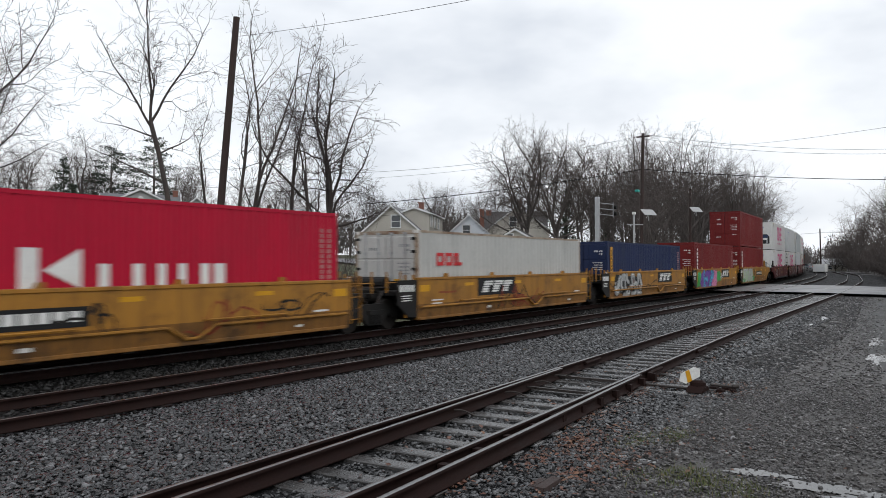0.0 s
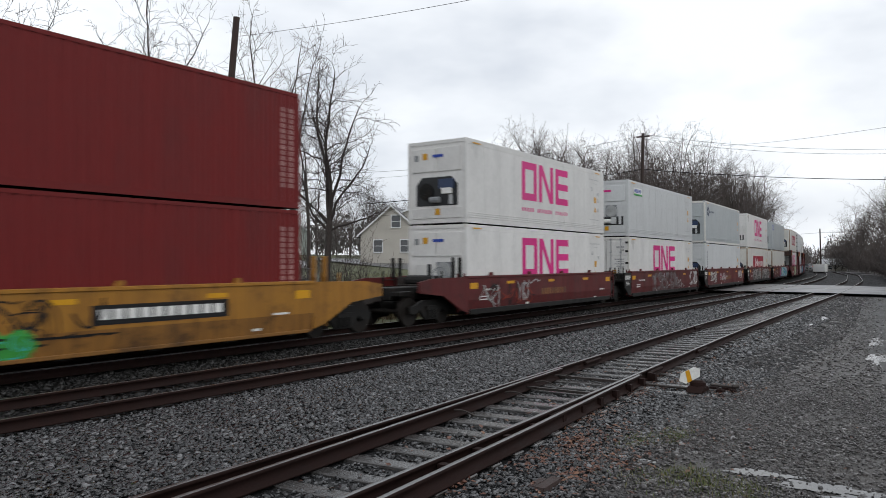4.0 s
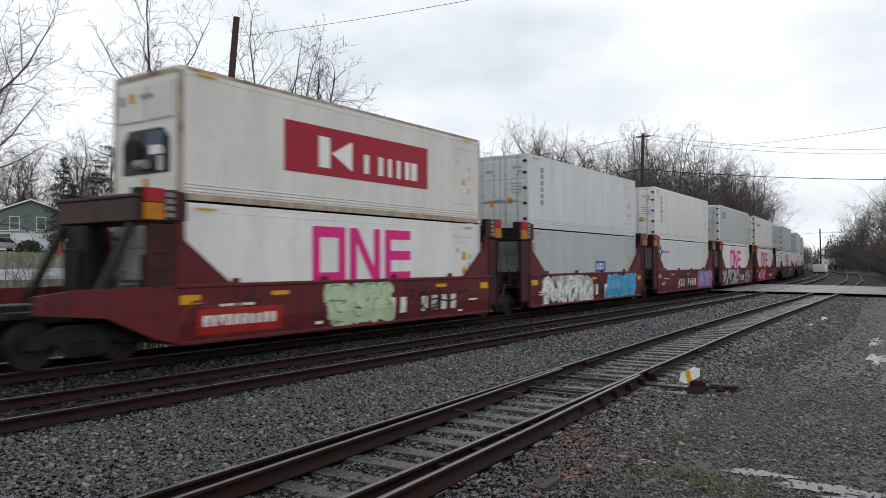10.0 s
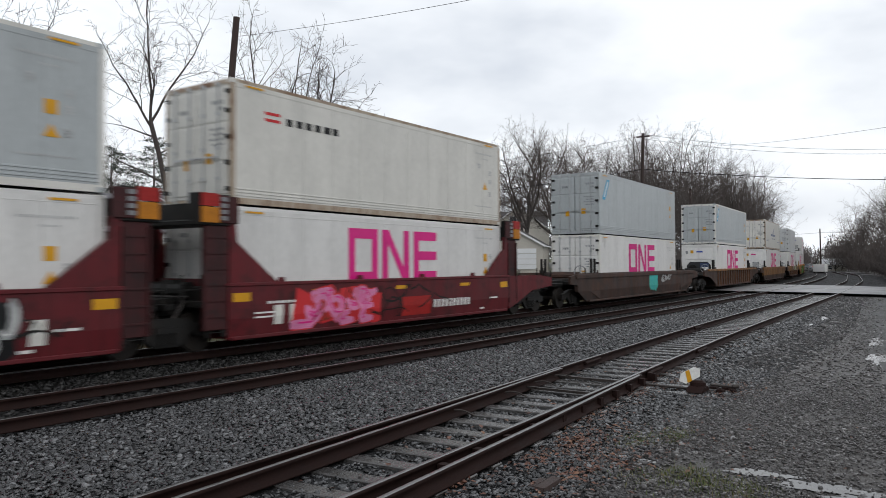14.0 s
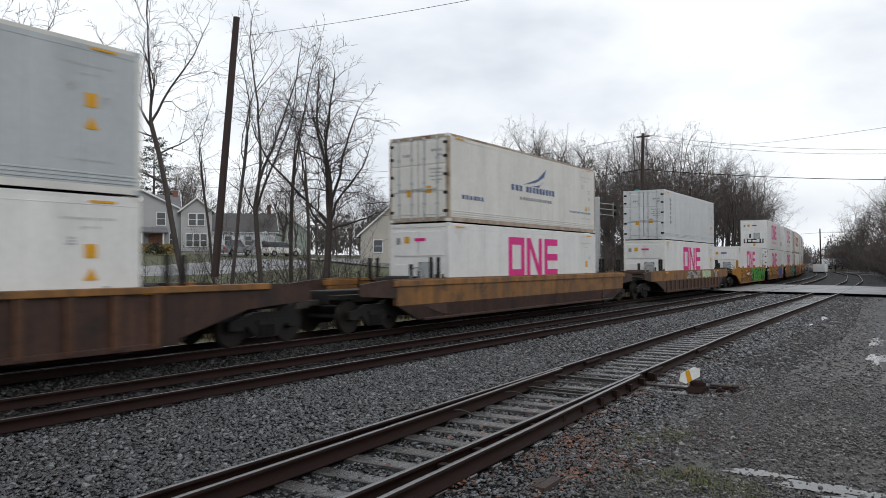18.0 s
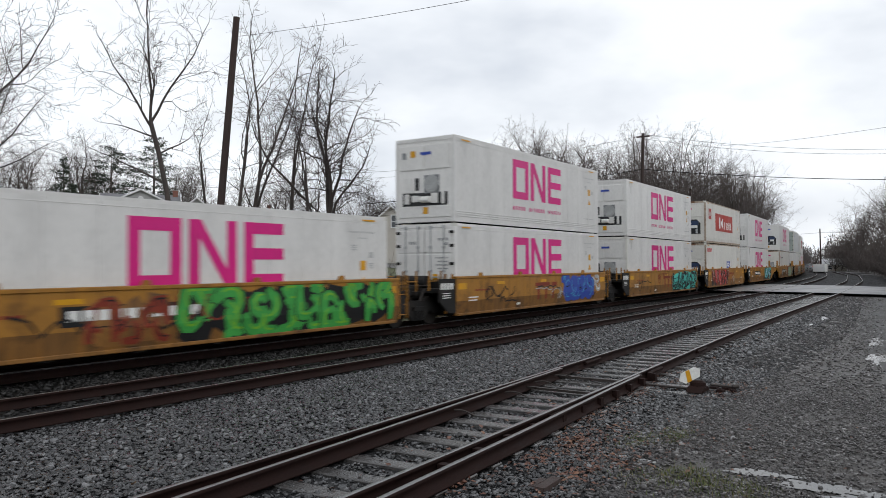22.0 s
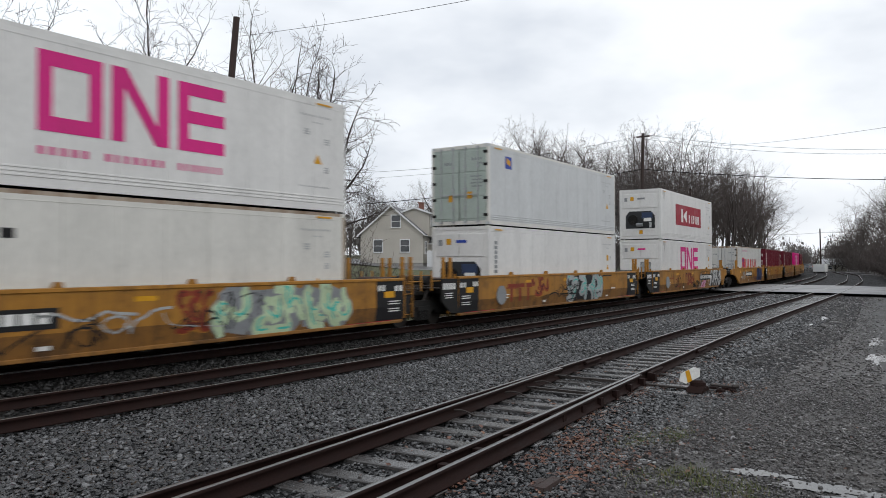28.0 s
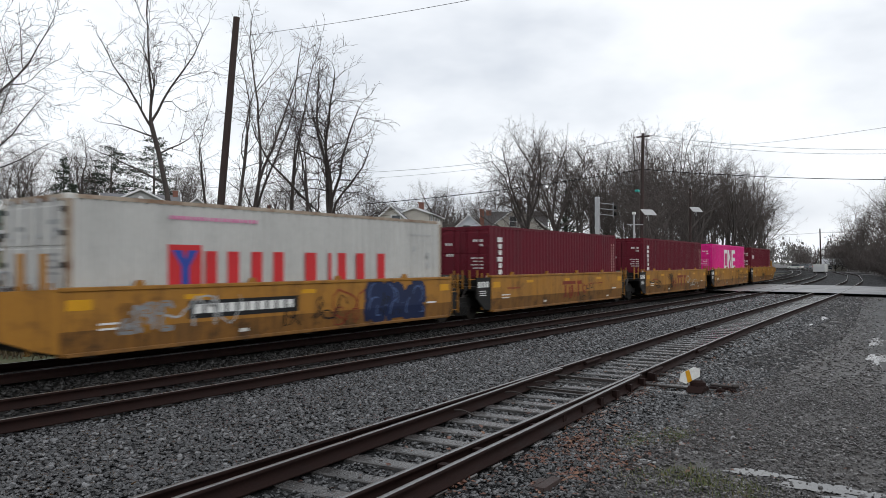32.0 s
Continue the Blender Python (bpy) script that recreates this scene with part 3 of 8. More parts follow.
def logo_panel(p, col='dull_red', z0=0.93, z1=2.2, x0=-3.1, x1=2.97):
    mark(p, "logo_panel", col, lambda bm: plate(bm, [(x0, z0), (x1, z0), (x1, z1), (x0, z1)], YD), "red panel with white blocks")

    def draw(bm):
        y, h2 = YD - 0.004, z1 - z0
        k = x0 + 0.2 * (x1 - x0)
        zb = z0 + 0.16 * h2
        plate(bm, [(k, zb), (k + 0.42, zb), (k + 0.42, z0 + 0.8 * h2), (k, z0 + 0.8 * h2)], y)
        plate(bm, [(k + 0.5, z0 + 0.48 * h2), (k + 1.3, zb), (k + 1.3, z0 + 0.8 * h2)], y)
        s = (x1 - 0.35 - k) / 4.3
        for a, w in ((1.72, 0.2), (2.32, 0.2), (2.74, 0.16), (3.14, 0.16), (3.52, 0.2), (3.80, 0.28)):
            a, w = k + a * s, w * s
            plate(bm, [(a, zb), (a + w, zb), (a + w, zb + 0.42 * h2), (a, zb + 0.42 * h2)], y)
    mark(p, "logo", 'flat_white', draw, "white blocks")


def logo_blocks_red(p):
    """Large white blocks straight on the red side."""
    def draw(bm):
        y = YD
        plate(bm, [(-2.1, 1.1), (-1.75, 1.1), (-1.75, 1.86), (-2.1, 1.86)], y)
        plate(bm, [(-1.66, 1.45), (-0.95, 1.1), (-0.95, 1.86)], y)
        for a, w in ((-0.6, 0.22), (0.12, 0.22), (0.68, 0.2), (1.18, 0.2), (1.75, 0.22), (2.1, 0.3)):
            plate(bm, [(a, 1.1), (a + w, 1.1), (a + w, 1.57), (a, 1.57)], y)
    mark(p, "logo", 'flat_white', draw, "white blocks")


def side_notes(p, dark, seed, amber=True):
    """Small data lines and warning marks towards the rear end, and the tape at the upper edge."""
    rng = random.Random(seed)
    def draw(bm):
        if not dark:
            for x in (5.45, 5.72):
                column(bm, x, x + 0.13, 0.5, 2.5, 15, YD, rng)
            return
        bars(bm, 4.45, 5.55, 2.40, 2.45, 11, YD, rng, 0.6)
        bars(bm, 4.85, 5.25, 2.24, 2.28, 4, YD, rng, 0.6)
        for x, z in ((4.55, 1.92), (5.28, 1.72), (5.28, 1.42), (5.25, 0.98)):
            if rng.random() < 0.75:
                column(bm, x, x + 0.2, z, z + 0.17, 3, YD, rng)
        bars(bm, 4.4, 5.5, 0.58, 0.62, 12, YD, rng, 0.6)
    mark(p, "data_marking", 'note_grey' if dark else 'note_red', draw)["kind"] = "stuff"
    if amber:
        z = rng.choice((0.95, 1.2, 1.25))
        piece("warning_triangle", "warn_tri", lambda bm: plate(bm, [(0, 0), (0.30, 0), (0.15, 0.25)], YD), M['amber'], p, (4.9, 0, z))
        if rng.random() < 0.7:
            piece("warning_label", "warn_label", lambda bm: plate(bm, [(0, 0), (0.24, 0), (0.24, 0.27), (0, 0.27)], YD), M['amber'], p, (4.92, 0, z + 0.42))
        for x in (-5.7, 5.0):
            piece("height_tape", "height_tape", lambda bm: plate(bm, [(0, 0), (0.55, 0), (0.55, 0.045), (0, 0.045)], YD - 0.012), M['amber'], p, (x, 0, CH - 0.16))


def front_doors(p, mate, dark, seed):
    rng = random.Random(seed)
    for sy in (-1, 1):
        m4 = Matrix.Translation((-HX + 0.03, sy * (HY - 0.1), 0)) @ Matrix.Diagonal((1, -sy, 1, 1))
        lf = piece("door", "door_leaf", leaf_bm, mate, p, m4)
        for yy in (0.33, 0.86):
            piece("locking_bar", "locking_bar", bar_bm, M['galv'] if dark else mate, lf, Matrix.Translation((-0.065, yy, 0)))
        for z in (0.35, 0.95, 1.55, 2.15, 2.6):
            piece("hinge", "hinge", hinge_bm, M['black'] if dark else mate, lf, Matrix.Translation((-0.02, 0.0, z)))
    col = 'flat_grey' if dark else 'flat_white'

    def draw(bm):
        x = -HX - 0.02
        for y0, z0, n, hh in ((-0.95, 2.32, 4, 0.09), (-0.95, 2.16, 2, 0.09), (-0.95, 1.72, 6, 0.05), (-0.95, 1.60, 5, 0.05), (-0.95, 1.48, 6, 0.05), (-0.95, 1.36, 5, 0.05), (0.35, 2.2, 3, 0.10)) + (() if dark else ((0.3, 1.8, 3, 0.10), (-0.9, 0.92, 4, 0.06), (0.3, 0.74, 5, 0.06))):
            w = 0.11 if hh > 0.08 else 0.085
            for q in range(n):
                end_plate(bm, y0 + q * w, y0 + q * w + w * rng.uniform(0.5, 0.75), z0, z0 + hh, x)
    mark(p, "door_marking", col, draw)["kind"] = "stuff"

    if dark:
        for yy, zz in ((0.25, 0.85), (-0.55, 0.95)):
            piece("warning_label", "door_label", lambda bm: end_plate(bm, 0, 0.22, 0, 0.25, -HX - 0.021), M['amber'], p, (0, yy, zz))


def front_unit(p, mate, kind, seed):
    """The refrigeration machinery that fills a reefer's end."""
    rng = random.Random(seed)
    u = piece("refrigeration_unit", "unit_wall", end_wall_bm, mate, p, (-HX + 0.04, 0, 0), "refrigeration unit end")
    F = -0.024
    piece("evaporator_panel", "evap_l", panel_bm(0.98, 0.82), mate, u, (F, 0.52, 2.22))
    piece("evaporator_panel", "evap_l", panel_bm(0.98, 0.82), mate, u, (F, -0.52, 2.22))
    if kind == 'dark':
        piece("recess", "recess", recess_bm, M['unit_black'], u)
        piece("condenser_fan", "fan", fan_bm, M['black'], u, (-0.03, 0.42, 1.12))
        piece("control_box", "ctl", panel_bm(0.62, 0.34, 0.07), M['unit_blue'], u, (-0.03, -0.42, 1.36))
        piece("control_panel", "ctl2", panel_bm(0.42, 0.2, 0.09), M['flat_white'], u, (-0.03, -0.45, 1.12))
        piece("compressor", "comp", lambda bm: cyl(bm, (-0.10, -0.18, 0), (-0.10, 0.18, 0), 0.11, n=10), M['flat_grey'], u, (-0.03, 0.0, 0.82))
        piece("receiver", "recv", lambda bm: cyl(bm, (-0.06, 0, -0.16), (-0.06, 0, 0.16), 0.07, n=8), M['galv'], u, (-0.03, -0.62, 0.82))
    else:
        piece("condenser_panel", "cond", panel_bm(0.6, 0.62, 0.04), M['flat_grey'], u, (F, -0.30, 1.30))
        piece("condenser_fan", "fan", fan_bm, M['silver'], u, (-0.035, -0.30, 1.30))
        piece("control_panel", "ctl3", panel_bm(0.34, 0.5, 0.05), mate, u, (F, 0.66, 1.28))
        piece("access_slot", "slot", panel_bm(0.16, 0.42, 0.02), M['unit_black'], u, (F, 0.32, 1.32))
        piece("machinery_bay", "slot2", panel_bm(1.86, 0.44, 0.012), M['unit_black'], u, (F, 0.0, 0.80))
        for yy, ww, hh in ((0.72, 0.2, 0.34), (0.36, 0.3, 0.22), (-0.42, 0.26, 0.34), (-0.76, 0.12, 0.40)):
            piece("bay_box", "bay_%.2f" % ww, panel_bm(ww, hh, 0.05), mate, u, (F - 0.012, yy, 0.82))
        piece("compressor", "comp", lambda bm: cyl(bm, (-0.10, -0.18, 0), (-0.10, 0.18, 0), 0.11, n=10), M['flat_white'], u, (-0.03, -0.1, 0.78))
    piece("base_panel", "basep", panel_bm(2.1, 0.36), mate, u, (F, 0, 0.36))

    for yy, zz in ((0.36, 2.24), (-0.16, 0.30)):
        piece("warning_label", "unit_warn", lambda bm: end_plate(bm, 0, 0.21, 0, 0.22, -HX - 0.026), M['amber'], p, (0, yy, zz))
    col = rng.choice(('flat_blue', 'flat_grey', 'magenta', 'flat_blue'))
    piece("unit_label", "unit_label_a", lambda bm: end_plate(bm, 0.75, 0.92, 2.2, 2.42, -HX - 0.026), M['flat_grey'], p)
    piece("unit_label", "unit_label_b", lambda bm: end_plate(bm, -0.30, 0.15, 2.30, 2.40, -HX - 0.026), M[col], p)


def container(paint_key, kind, front, marks, label, d, z, seed, stacked=False):
    """One box of the train: its frame, sides, ends, roof and markings, running d metres along the train."""
    c = new("shipping_container")
    tagged(c, label, "container", "containers on the train")
    m = M[paint_key]
    light = paint_key in ('white', 'cream', 'grey', 'greywhite', 'old_grey')
    piece("corner_frame", "frame", frame_bm, M['rust_frame'] if paint_key in ('cream', 'old_grey') else M['cream'] if light and seed % 3 == 0 else m, c)
    for sx in (-1, 1):
        for sy in (-1, 1):
            for zz in (0.06, CH - 0.06):
                piece("corner_casting", "casting", casting_bm, m if seed % 2 else M['cream'] if light else m, c, (sx * (HX - 0.088), sy * (HY - 0.08), zz))
    if stacked:
        for sx in (-1, 1):
            for sy in (-1, 1):
                piece("stacking_cone", "cone", lambda bm: box(bm, -0.06, 0.06, -0.05, 0.05, -0.038, 0.002), M['black'], c, (sx * (HX - 0.09), sy * (HY - 0.09), 0))
    sk, sf = ("smooth", smooth_side_bm) if kind == 'reefer' else ("corrugated", corrugated_side_bm)
    piece("side_wall", "side_" + sk, sf, m, c, (0, -HY + 0.02, 0))
    piece("side_wall", "side_" + sk, sf, m, c, Matrix.Translation((0, HY - 0.02, 0)) @ Matrix.Rotation(math.pi, 4, 'Z'))
    piece("roof", "roof", roof_bm, m, c)
    piece("floor", "floor", floor_bm, M['black'], c)
    piece("end_wall", "endw", end_wall_bm, m, c, (HX - 0.04, 0, 0))
    if front == 'doors':
        front_doors(c, m, light, seed)
    elif front == 'green_doors':
        front_doors(c, M['gasket'], True, seed)
    else:
        front_unit(c, m, front, seed)
    side_notes(c, light, seed, kind == 'reefer')
    rng = random.Random(seed + 50)
    for k in marks:
        if k == 'ring':
            logo_ring(c, sub=z > 2)
        elif k == 'ring_white':
            logo_ring(c, 'flat_white', False)
        elif k == 'panel':
            logo_panel(c)
        elif k == 'panel_low':
            logo_panel(c, 'dull_red', 1.0, 2.16)
        elif k == 'panel_orange':
            logo_panel(c, 'orange_red')
            mark(c, "badge", 'orange_red', lambda bm: rectring(bm, -5.2, -4.4, 1.68, 2.42, 0.22, YD), "faded red square badge")
        elif k == 'blocks_red':
            logo_blocks_red(c)
        elif k == 'column_white':
            mark(c, "name_column", 'flat_white', lambda bm: column(bm, -5.55, -5.2, 1.15, 2.55, 6, YD, rng), "white vertical blocks")
        elif k == 'column_dark':
            mark(c, "name_column", 'flat_grey', lambda bm: column(bm, -5.02, -4.72, 0.95, 2.5, 6, YD, rng), "grey vertical blocks")
        elif k == 'column_thin':
            mark(c, "name_column", 'flat_grey', lambda bm: column(bm, -5.75, -5.5, 1.2, 2.4, 7, YD, rng))
        elif k == 'column_yellow':
            mark(c, "height_label", 'amber', lambda bm: plate(bm, [(-5.75, 1.2), (-5.45, 1.2), (-5.45, 2.6), (-5.75, 2.6)], YD), "yellow height label")
            mark(c, "name_column", 'flat_black', lambda bm: column(bm, -5.68, -5.52, 1.3, 2.5, 6, YD - 0.004, rng))
        elif k == 'red_blobs':
            def dr(bm):
                for x in (-5.05, -4.55):
                    rectring(bm, x, x + 0.42, 1.66, 2.12, 0.12, YD)
                rectring(bm, -4.05, -3.75, 1.66, 2.12, 0.11, YD)
                plate(bm, [(-3.85, 1.66), (-3.55, 1.66), (-3.55, 1.78), (-3.85, 1.78)], YD)
            mark(c, "logo", 'flat_red', dr, "red rounded blocks")
        elif k == 'sticker':
            mark(c, "sticker", 'flat_white', lambda bm: plate(bm, [(-5.3, 2.15), (-4.0, 2.15), (-4.0, 2.55), (-5.3, 2.55)], YD), "blue and green sticker")
            mark(c, "sticker_band", 'flat_green', lambda bm: plate(bm, [(-5.3, 2.15), (-4.0, 2.15), (-4.0, 2.24), (-5.3, 2.24)], YD - 0.004))
            mark(c, "sticker_text", 'flat_blue', lambda bm: bars(bm, -5.2, -4.1, 2.3, 2.48, 8, YD - 0.004, rng))
        elif k == 'diag':
            mark(c, "sticker", 'sky_blue', lambda bm: plate(bm, [(-5.75, 1.62), (-5.35, 1.62), (-4.75, 2.6), (-5.15, 2.6)], YD), "slanted pale blue sticker")
            mark(c, "sticker_text", 'flat_white', lambda bm: plate(bm, [(-5.55, 1.75), (-5.43, 1.75), (-4.95, 2.5), (-5.07, 2.5)], YD - 0.004))
        elif k == 'small_blue':
            def db(bm):
                for i in range(5):
                    a = i * math.tau / 5
                    x, zz = -5.2 + 0.24 * math.cos(a), 2.2 + 0.24 * math.sin(a)
                    plate(bm, [(x - 0.12, zz - 0.1), (x + 0.12, zz - 0.12), (x + 0.1, zz + 0.12), (x - 0.1, zz + 0.1)], YD - i * 0.0006)
                bars(bm, -4.75, -3.3, 2.14, 2.26, 7, YD, rng, 0.55)
            mark(c, "logo", 'navy', db, "small navy emblem with blocks")
        elif k in ('blue_panel', 'blue_panel_mid'):
            x, zz = (-5.6, 2.05) if k == 'blue_panel' else (0.6, 1.15)
            mark(c, "logo_panel", 'flat_blue', lambda bm: plate(bm, [(x, zz), (x + 1.25, zz), (x + 1.25, zz + 0.5), (x, zz + 0.5)], YD), "small blue and white panel")
            def dn(bm):
                rectring(bm, x + 0.47, x + 0.79, zz + 0.1, zz + 0.4, 0.09, YD - 0.004)
                for q in (x + 0.1, x + 0.28, x + 0.92):
                    plate(bm, [(q, zz + 0.1), (q + 0.09, zz + 0.1), (q + 0.09, zz + 0.4), (q, zz + 0.4)], YD - 0.004)
            mark(c, "logo", 'flat_white', dn)
        elif k == 'pink_bars':
            def dp(bm):
                for x, w in ((-5.1, 0.42), (-4.55, 0.42), (-4.0, 0.24)):
                    rectring(bm, x, x + w, 1.95, 2.4, 0.07, YD)
            mark(c, "logo", 'dull_red', dp, "faded dull red outlined blocks")
        elif k == 'black_bars':
            mark(c, "logo", 'flat_black', lambda bm: bars(bm, -4.4, -2.4, 2.02, 2.2, 6, YD, rng), "black blocks")
            mark(c, "flag", 'flat_red', lambda bm: [plate(bm, [(-5.1, z0), (-4.6, z0), (-4.6, z0 + 0.07), (-5.1, z0 + 0.07)], YD) for z0 in (2.04, 2.2)], "red stripes")
        elif k == 'red_bars':
            mark(c, "logo", 'flat_red', lambda bm: bars(bm, -5.75, -4.3, 2.32, 2.56, 5, YD, rng), "red blocks")
        elif k == 'small_yellow':
            mark(c, "sticker", 'flat_blue', lambda bm: plate(bm, [(-4.9, 2.1), (-4.4, 2.1), (-4.4, 2.55), (-4.9, 2.55)], YD), "blue and yellow sticker")
            mark(c, "sticker_band", 'amber', lambda bm: plate(bm, [(-4.8, 2.3), (-4.5, 2.2), (-4.5, 2.4), (-4.8, 2.5)], YD - 0.004))
        elif k == 'wing':
            def dw(bm):
                plate(bm, [(-0.95, 1.62), (0.3, 1.95), (1.05, 2.4), (0.85, 2.05), (0.1, 1.78)], YD)
                plate(bm, [(-0.3, 1.6), (0.5, 1.72), (0.9, 1.95), (0.4, 1.62)], YD)
                bars(bm, -1.88, -0.9, 1.36, 1.58, 3, YD, rng)
                bars(bm, -0.7, 1.85, 1.36, 1.58, 9, YD, rng)
            mark(c, "logo", 'slate_blue', dw, "slate blue wing emblem over blocks")
            mark(c, "caption_bar", 'flat_grey', lambda bm: bars(bm, -1.2, 1.6, 1.04, 1.16, 12, YD, rng))
            mark(c, "sticker_text", 'slate_blue', lambda bm: (bars(bm, -5.3, -3.8, 0.78, 0.92, 6, YD, rng), bars(bm, 3.3, 5.6, 0.80, 0.88, 14, YD, rng, 0.55)))
        elif k == 'star_square':
            mark(c, "emblem", 'flat_red', lambda bm: plate(bm, [(-3.95, 1.1), (-3.1, 1.1), (-3.1, 1.97), (-3.95, 1.97)], YD), "red square emblem")
            mark(c, "emblem_wedge", 'flat_blue', lambda bm: plate(bm, [(-3.62, 1.1), (-3.42, 1.1), (-3.42, 1.5), (-3.2, 1.85), (-3.45, 1.85), (-3.52, 1.65), (-3.6, 1.85), (-3.85, 1.85), (-3.62, 1.5)], YD - 0.004), "blue wedge")

            def dy(bm):
                xs = [(-3.0, .55), (-2.4, .6), (-1.7, .58), (-1.02, .6), (0.05, .72), (0.9, .2), (1.25, .6), (2.0, .62), (2.9, .62)]
                for i, (x, w) in enumerate(xs):
                    plate(bm, [(x, 1.1), (x + w * 0.56, 1.1), (x + w * 0.56, 1.84), (x, 1.84)], YD)
            mark(c, "logo", 'flat_red', dy, "large red blocks")
            mark(c, "faded_line", 'pink', lambda bm: bars(bm, -3.9, -1.5, 2.5, 2.58, 20, YD, rng))
        elif k == 'white_bars':
            mark(c, "logo", 'flat_white', lambda bm: bars(bm, -5.4, -4.4, 1.9, 2.2, 3, YD, rng), "white blocks")
    KEYED.append((c, d, z, HX))
    return c


# ---- the well cars ----
def sill_y(z):
    return -1.44 if z > 0.72 else -1.44 + (0.72 - z) * 0.12


def sill_bm(half, slope=0.0, upper=True, cut=(0.0, 0.0)):
    def make(bm):
        prof = [(0.0, 1.5), (0.0, 0.72), (0.14, 0.72), (0.14, 1.5)] if upper else [(0.0, 0.72), (0.055, 0.27), (0.14, 0.25), (0.14, 0.72)]
        ends = []
        for x in (-half, half):
            ends.append([bm.verts.new((x, y, z)) for y, z in prof])
        for i in range(4):
            bm.faces.new((ends[0][i], ends[0][(i + 1) % 4], ends[1][(i + 1) % 4], ends[1][i]))
        bm.faces.new(ends[0][::-1])
        bm.faces.new(ends[1])
        if slope:
            for v in bm.verts:
                if v.co.z < 0.6:
                    v.co.x *= (half - slope) / half
        for v in bm.verts:
            if v.co.z < 0.6:
                v.co.x -= math.copysign(cut[v.co.x > 0], v.co.x)
    return make


def chord_bm(half, z0, z1, t=0.05):
    return lambda bm: box(bm, -half, half, -t, 0.16, z0, z1, 0.012)


def rib_bm(bm):
    prism(bm, [(-0.07, 0.3), (0.07, 0.3), (0.09, 1.37), (-0.09, 1.37)], -0.06, 0.05)


def ladder_bm(bm):
    for x in (-0.2, 0.2):
        box(bm, x - 0.02, x + 0.02, -0.03, 0.03, 0.35, 1.62)
    for z in (0.45, 0.75, 1.05, 1.35):
        cyl(bm, (-0.2, 0, z), (0.2, 0, z), 0.013, n=5)


def guide_bm(bm):
    prism(bm, [(-0.11, -0.01), (0.11, -0.01), (0.07, 0.11), (-0.04, 0.11)], -0.04, 0.04)


def wheelset_bm(bm):
    """Two flanged wheels on an axle."""
    for s in (-1, 1):
        for y0, y1, r0, r1 in ((0.68, 0.70, 0.47, 0.47), (0.70, 0.83, 0.445, 0.44), (0.73, 0.90, 0.14, 0.11)):
            cyl(bm, (0, s * y0, 0), (0, s * y1, 0), r0, r1, n=22)
        cyl(bm, (0, s * 0.90, 0), (0, s * 1.02, 0), 0.09, n=10)
        for k in range(3):
            a = k * math.tau / 3
            cyl(bm, (0.05 * math.cos(a), s * 1.02, 0.05 * math.sin(a)), (0.05 * math.cos(a), s * 1.035, 0.05 * math.sin(a)), 0.014, n=6)
    cyl(bm, (0, -0.7, 0), (0, 0.7, 0), 0.08, n=10)


def side_frame_bm(bm):
    pts = [(-1.12, 0.62), (-1.12, 0.40), (-0.72, 0.40), (-0.62, 0.52), (-0.42, 0.30), (-0.30, 0.19), (0.30, 0.19), (0.42, 0.30), (0.62, 0.52), (0.72, 0.40), (1.12, 0.40), (1.12, 0.62), (0.80, 0.66), (0.40, 0.80), (-0.40, 0.80), (-0.80, 0.66)]
    prism(bm, pts, -0.06, 0.06)
    for x in (-0.18, 0.0, 0.18):
        cyl(bm, (x, -0.09, 0.24), (x, -0.09, 0.5), 0.06, n=8)
    box(bm, -0.32, 0.32, -0.12, 0.0, 0.5, 0.62)


def bolster_bm(bm):
    box(bm, -0.2, 0.2, -1.0, 1.0, 0.45, 0.72, 0.03)
    cyl(bm, (0, 0, 0.7), (0, 0, 0.82), 0.2, n=12)


WHEELSETS = []


def truck(car, x, d):
    b = piece("truck", "bolster", bolster_bm, M['black'], car, (x, 0, 0), "black bogie")
    for sy in (-1, 1):
        piece("side_frame", "side_frame", side_frame_bm, M['black'], b, (0, sy * 0.98, 0) if sy < 0 else Matrix.Translation((0, 0.98, 0)) @ Matrix.Rotation(math.pi, 4, 'Z'))
    for dx in (-0.89, 0.89):
        w = piece("wheelset", "wheelset", wheelset_bm, M['wheel'], b, (dx, 0, 0.46))
        WHEELSETS.append((w, dx, d + x + dx))


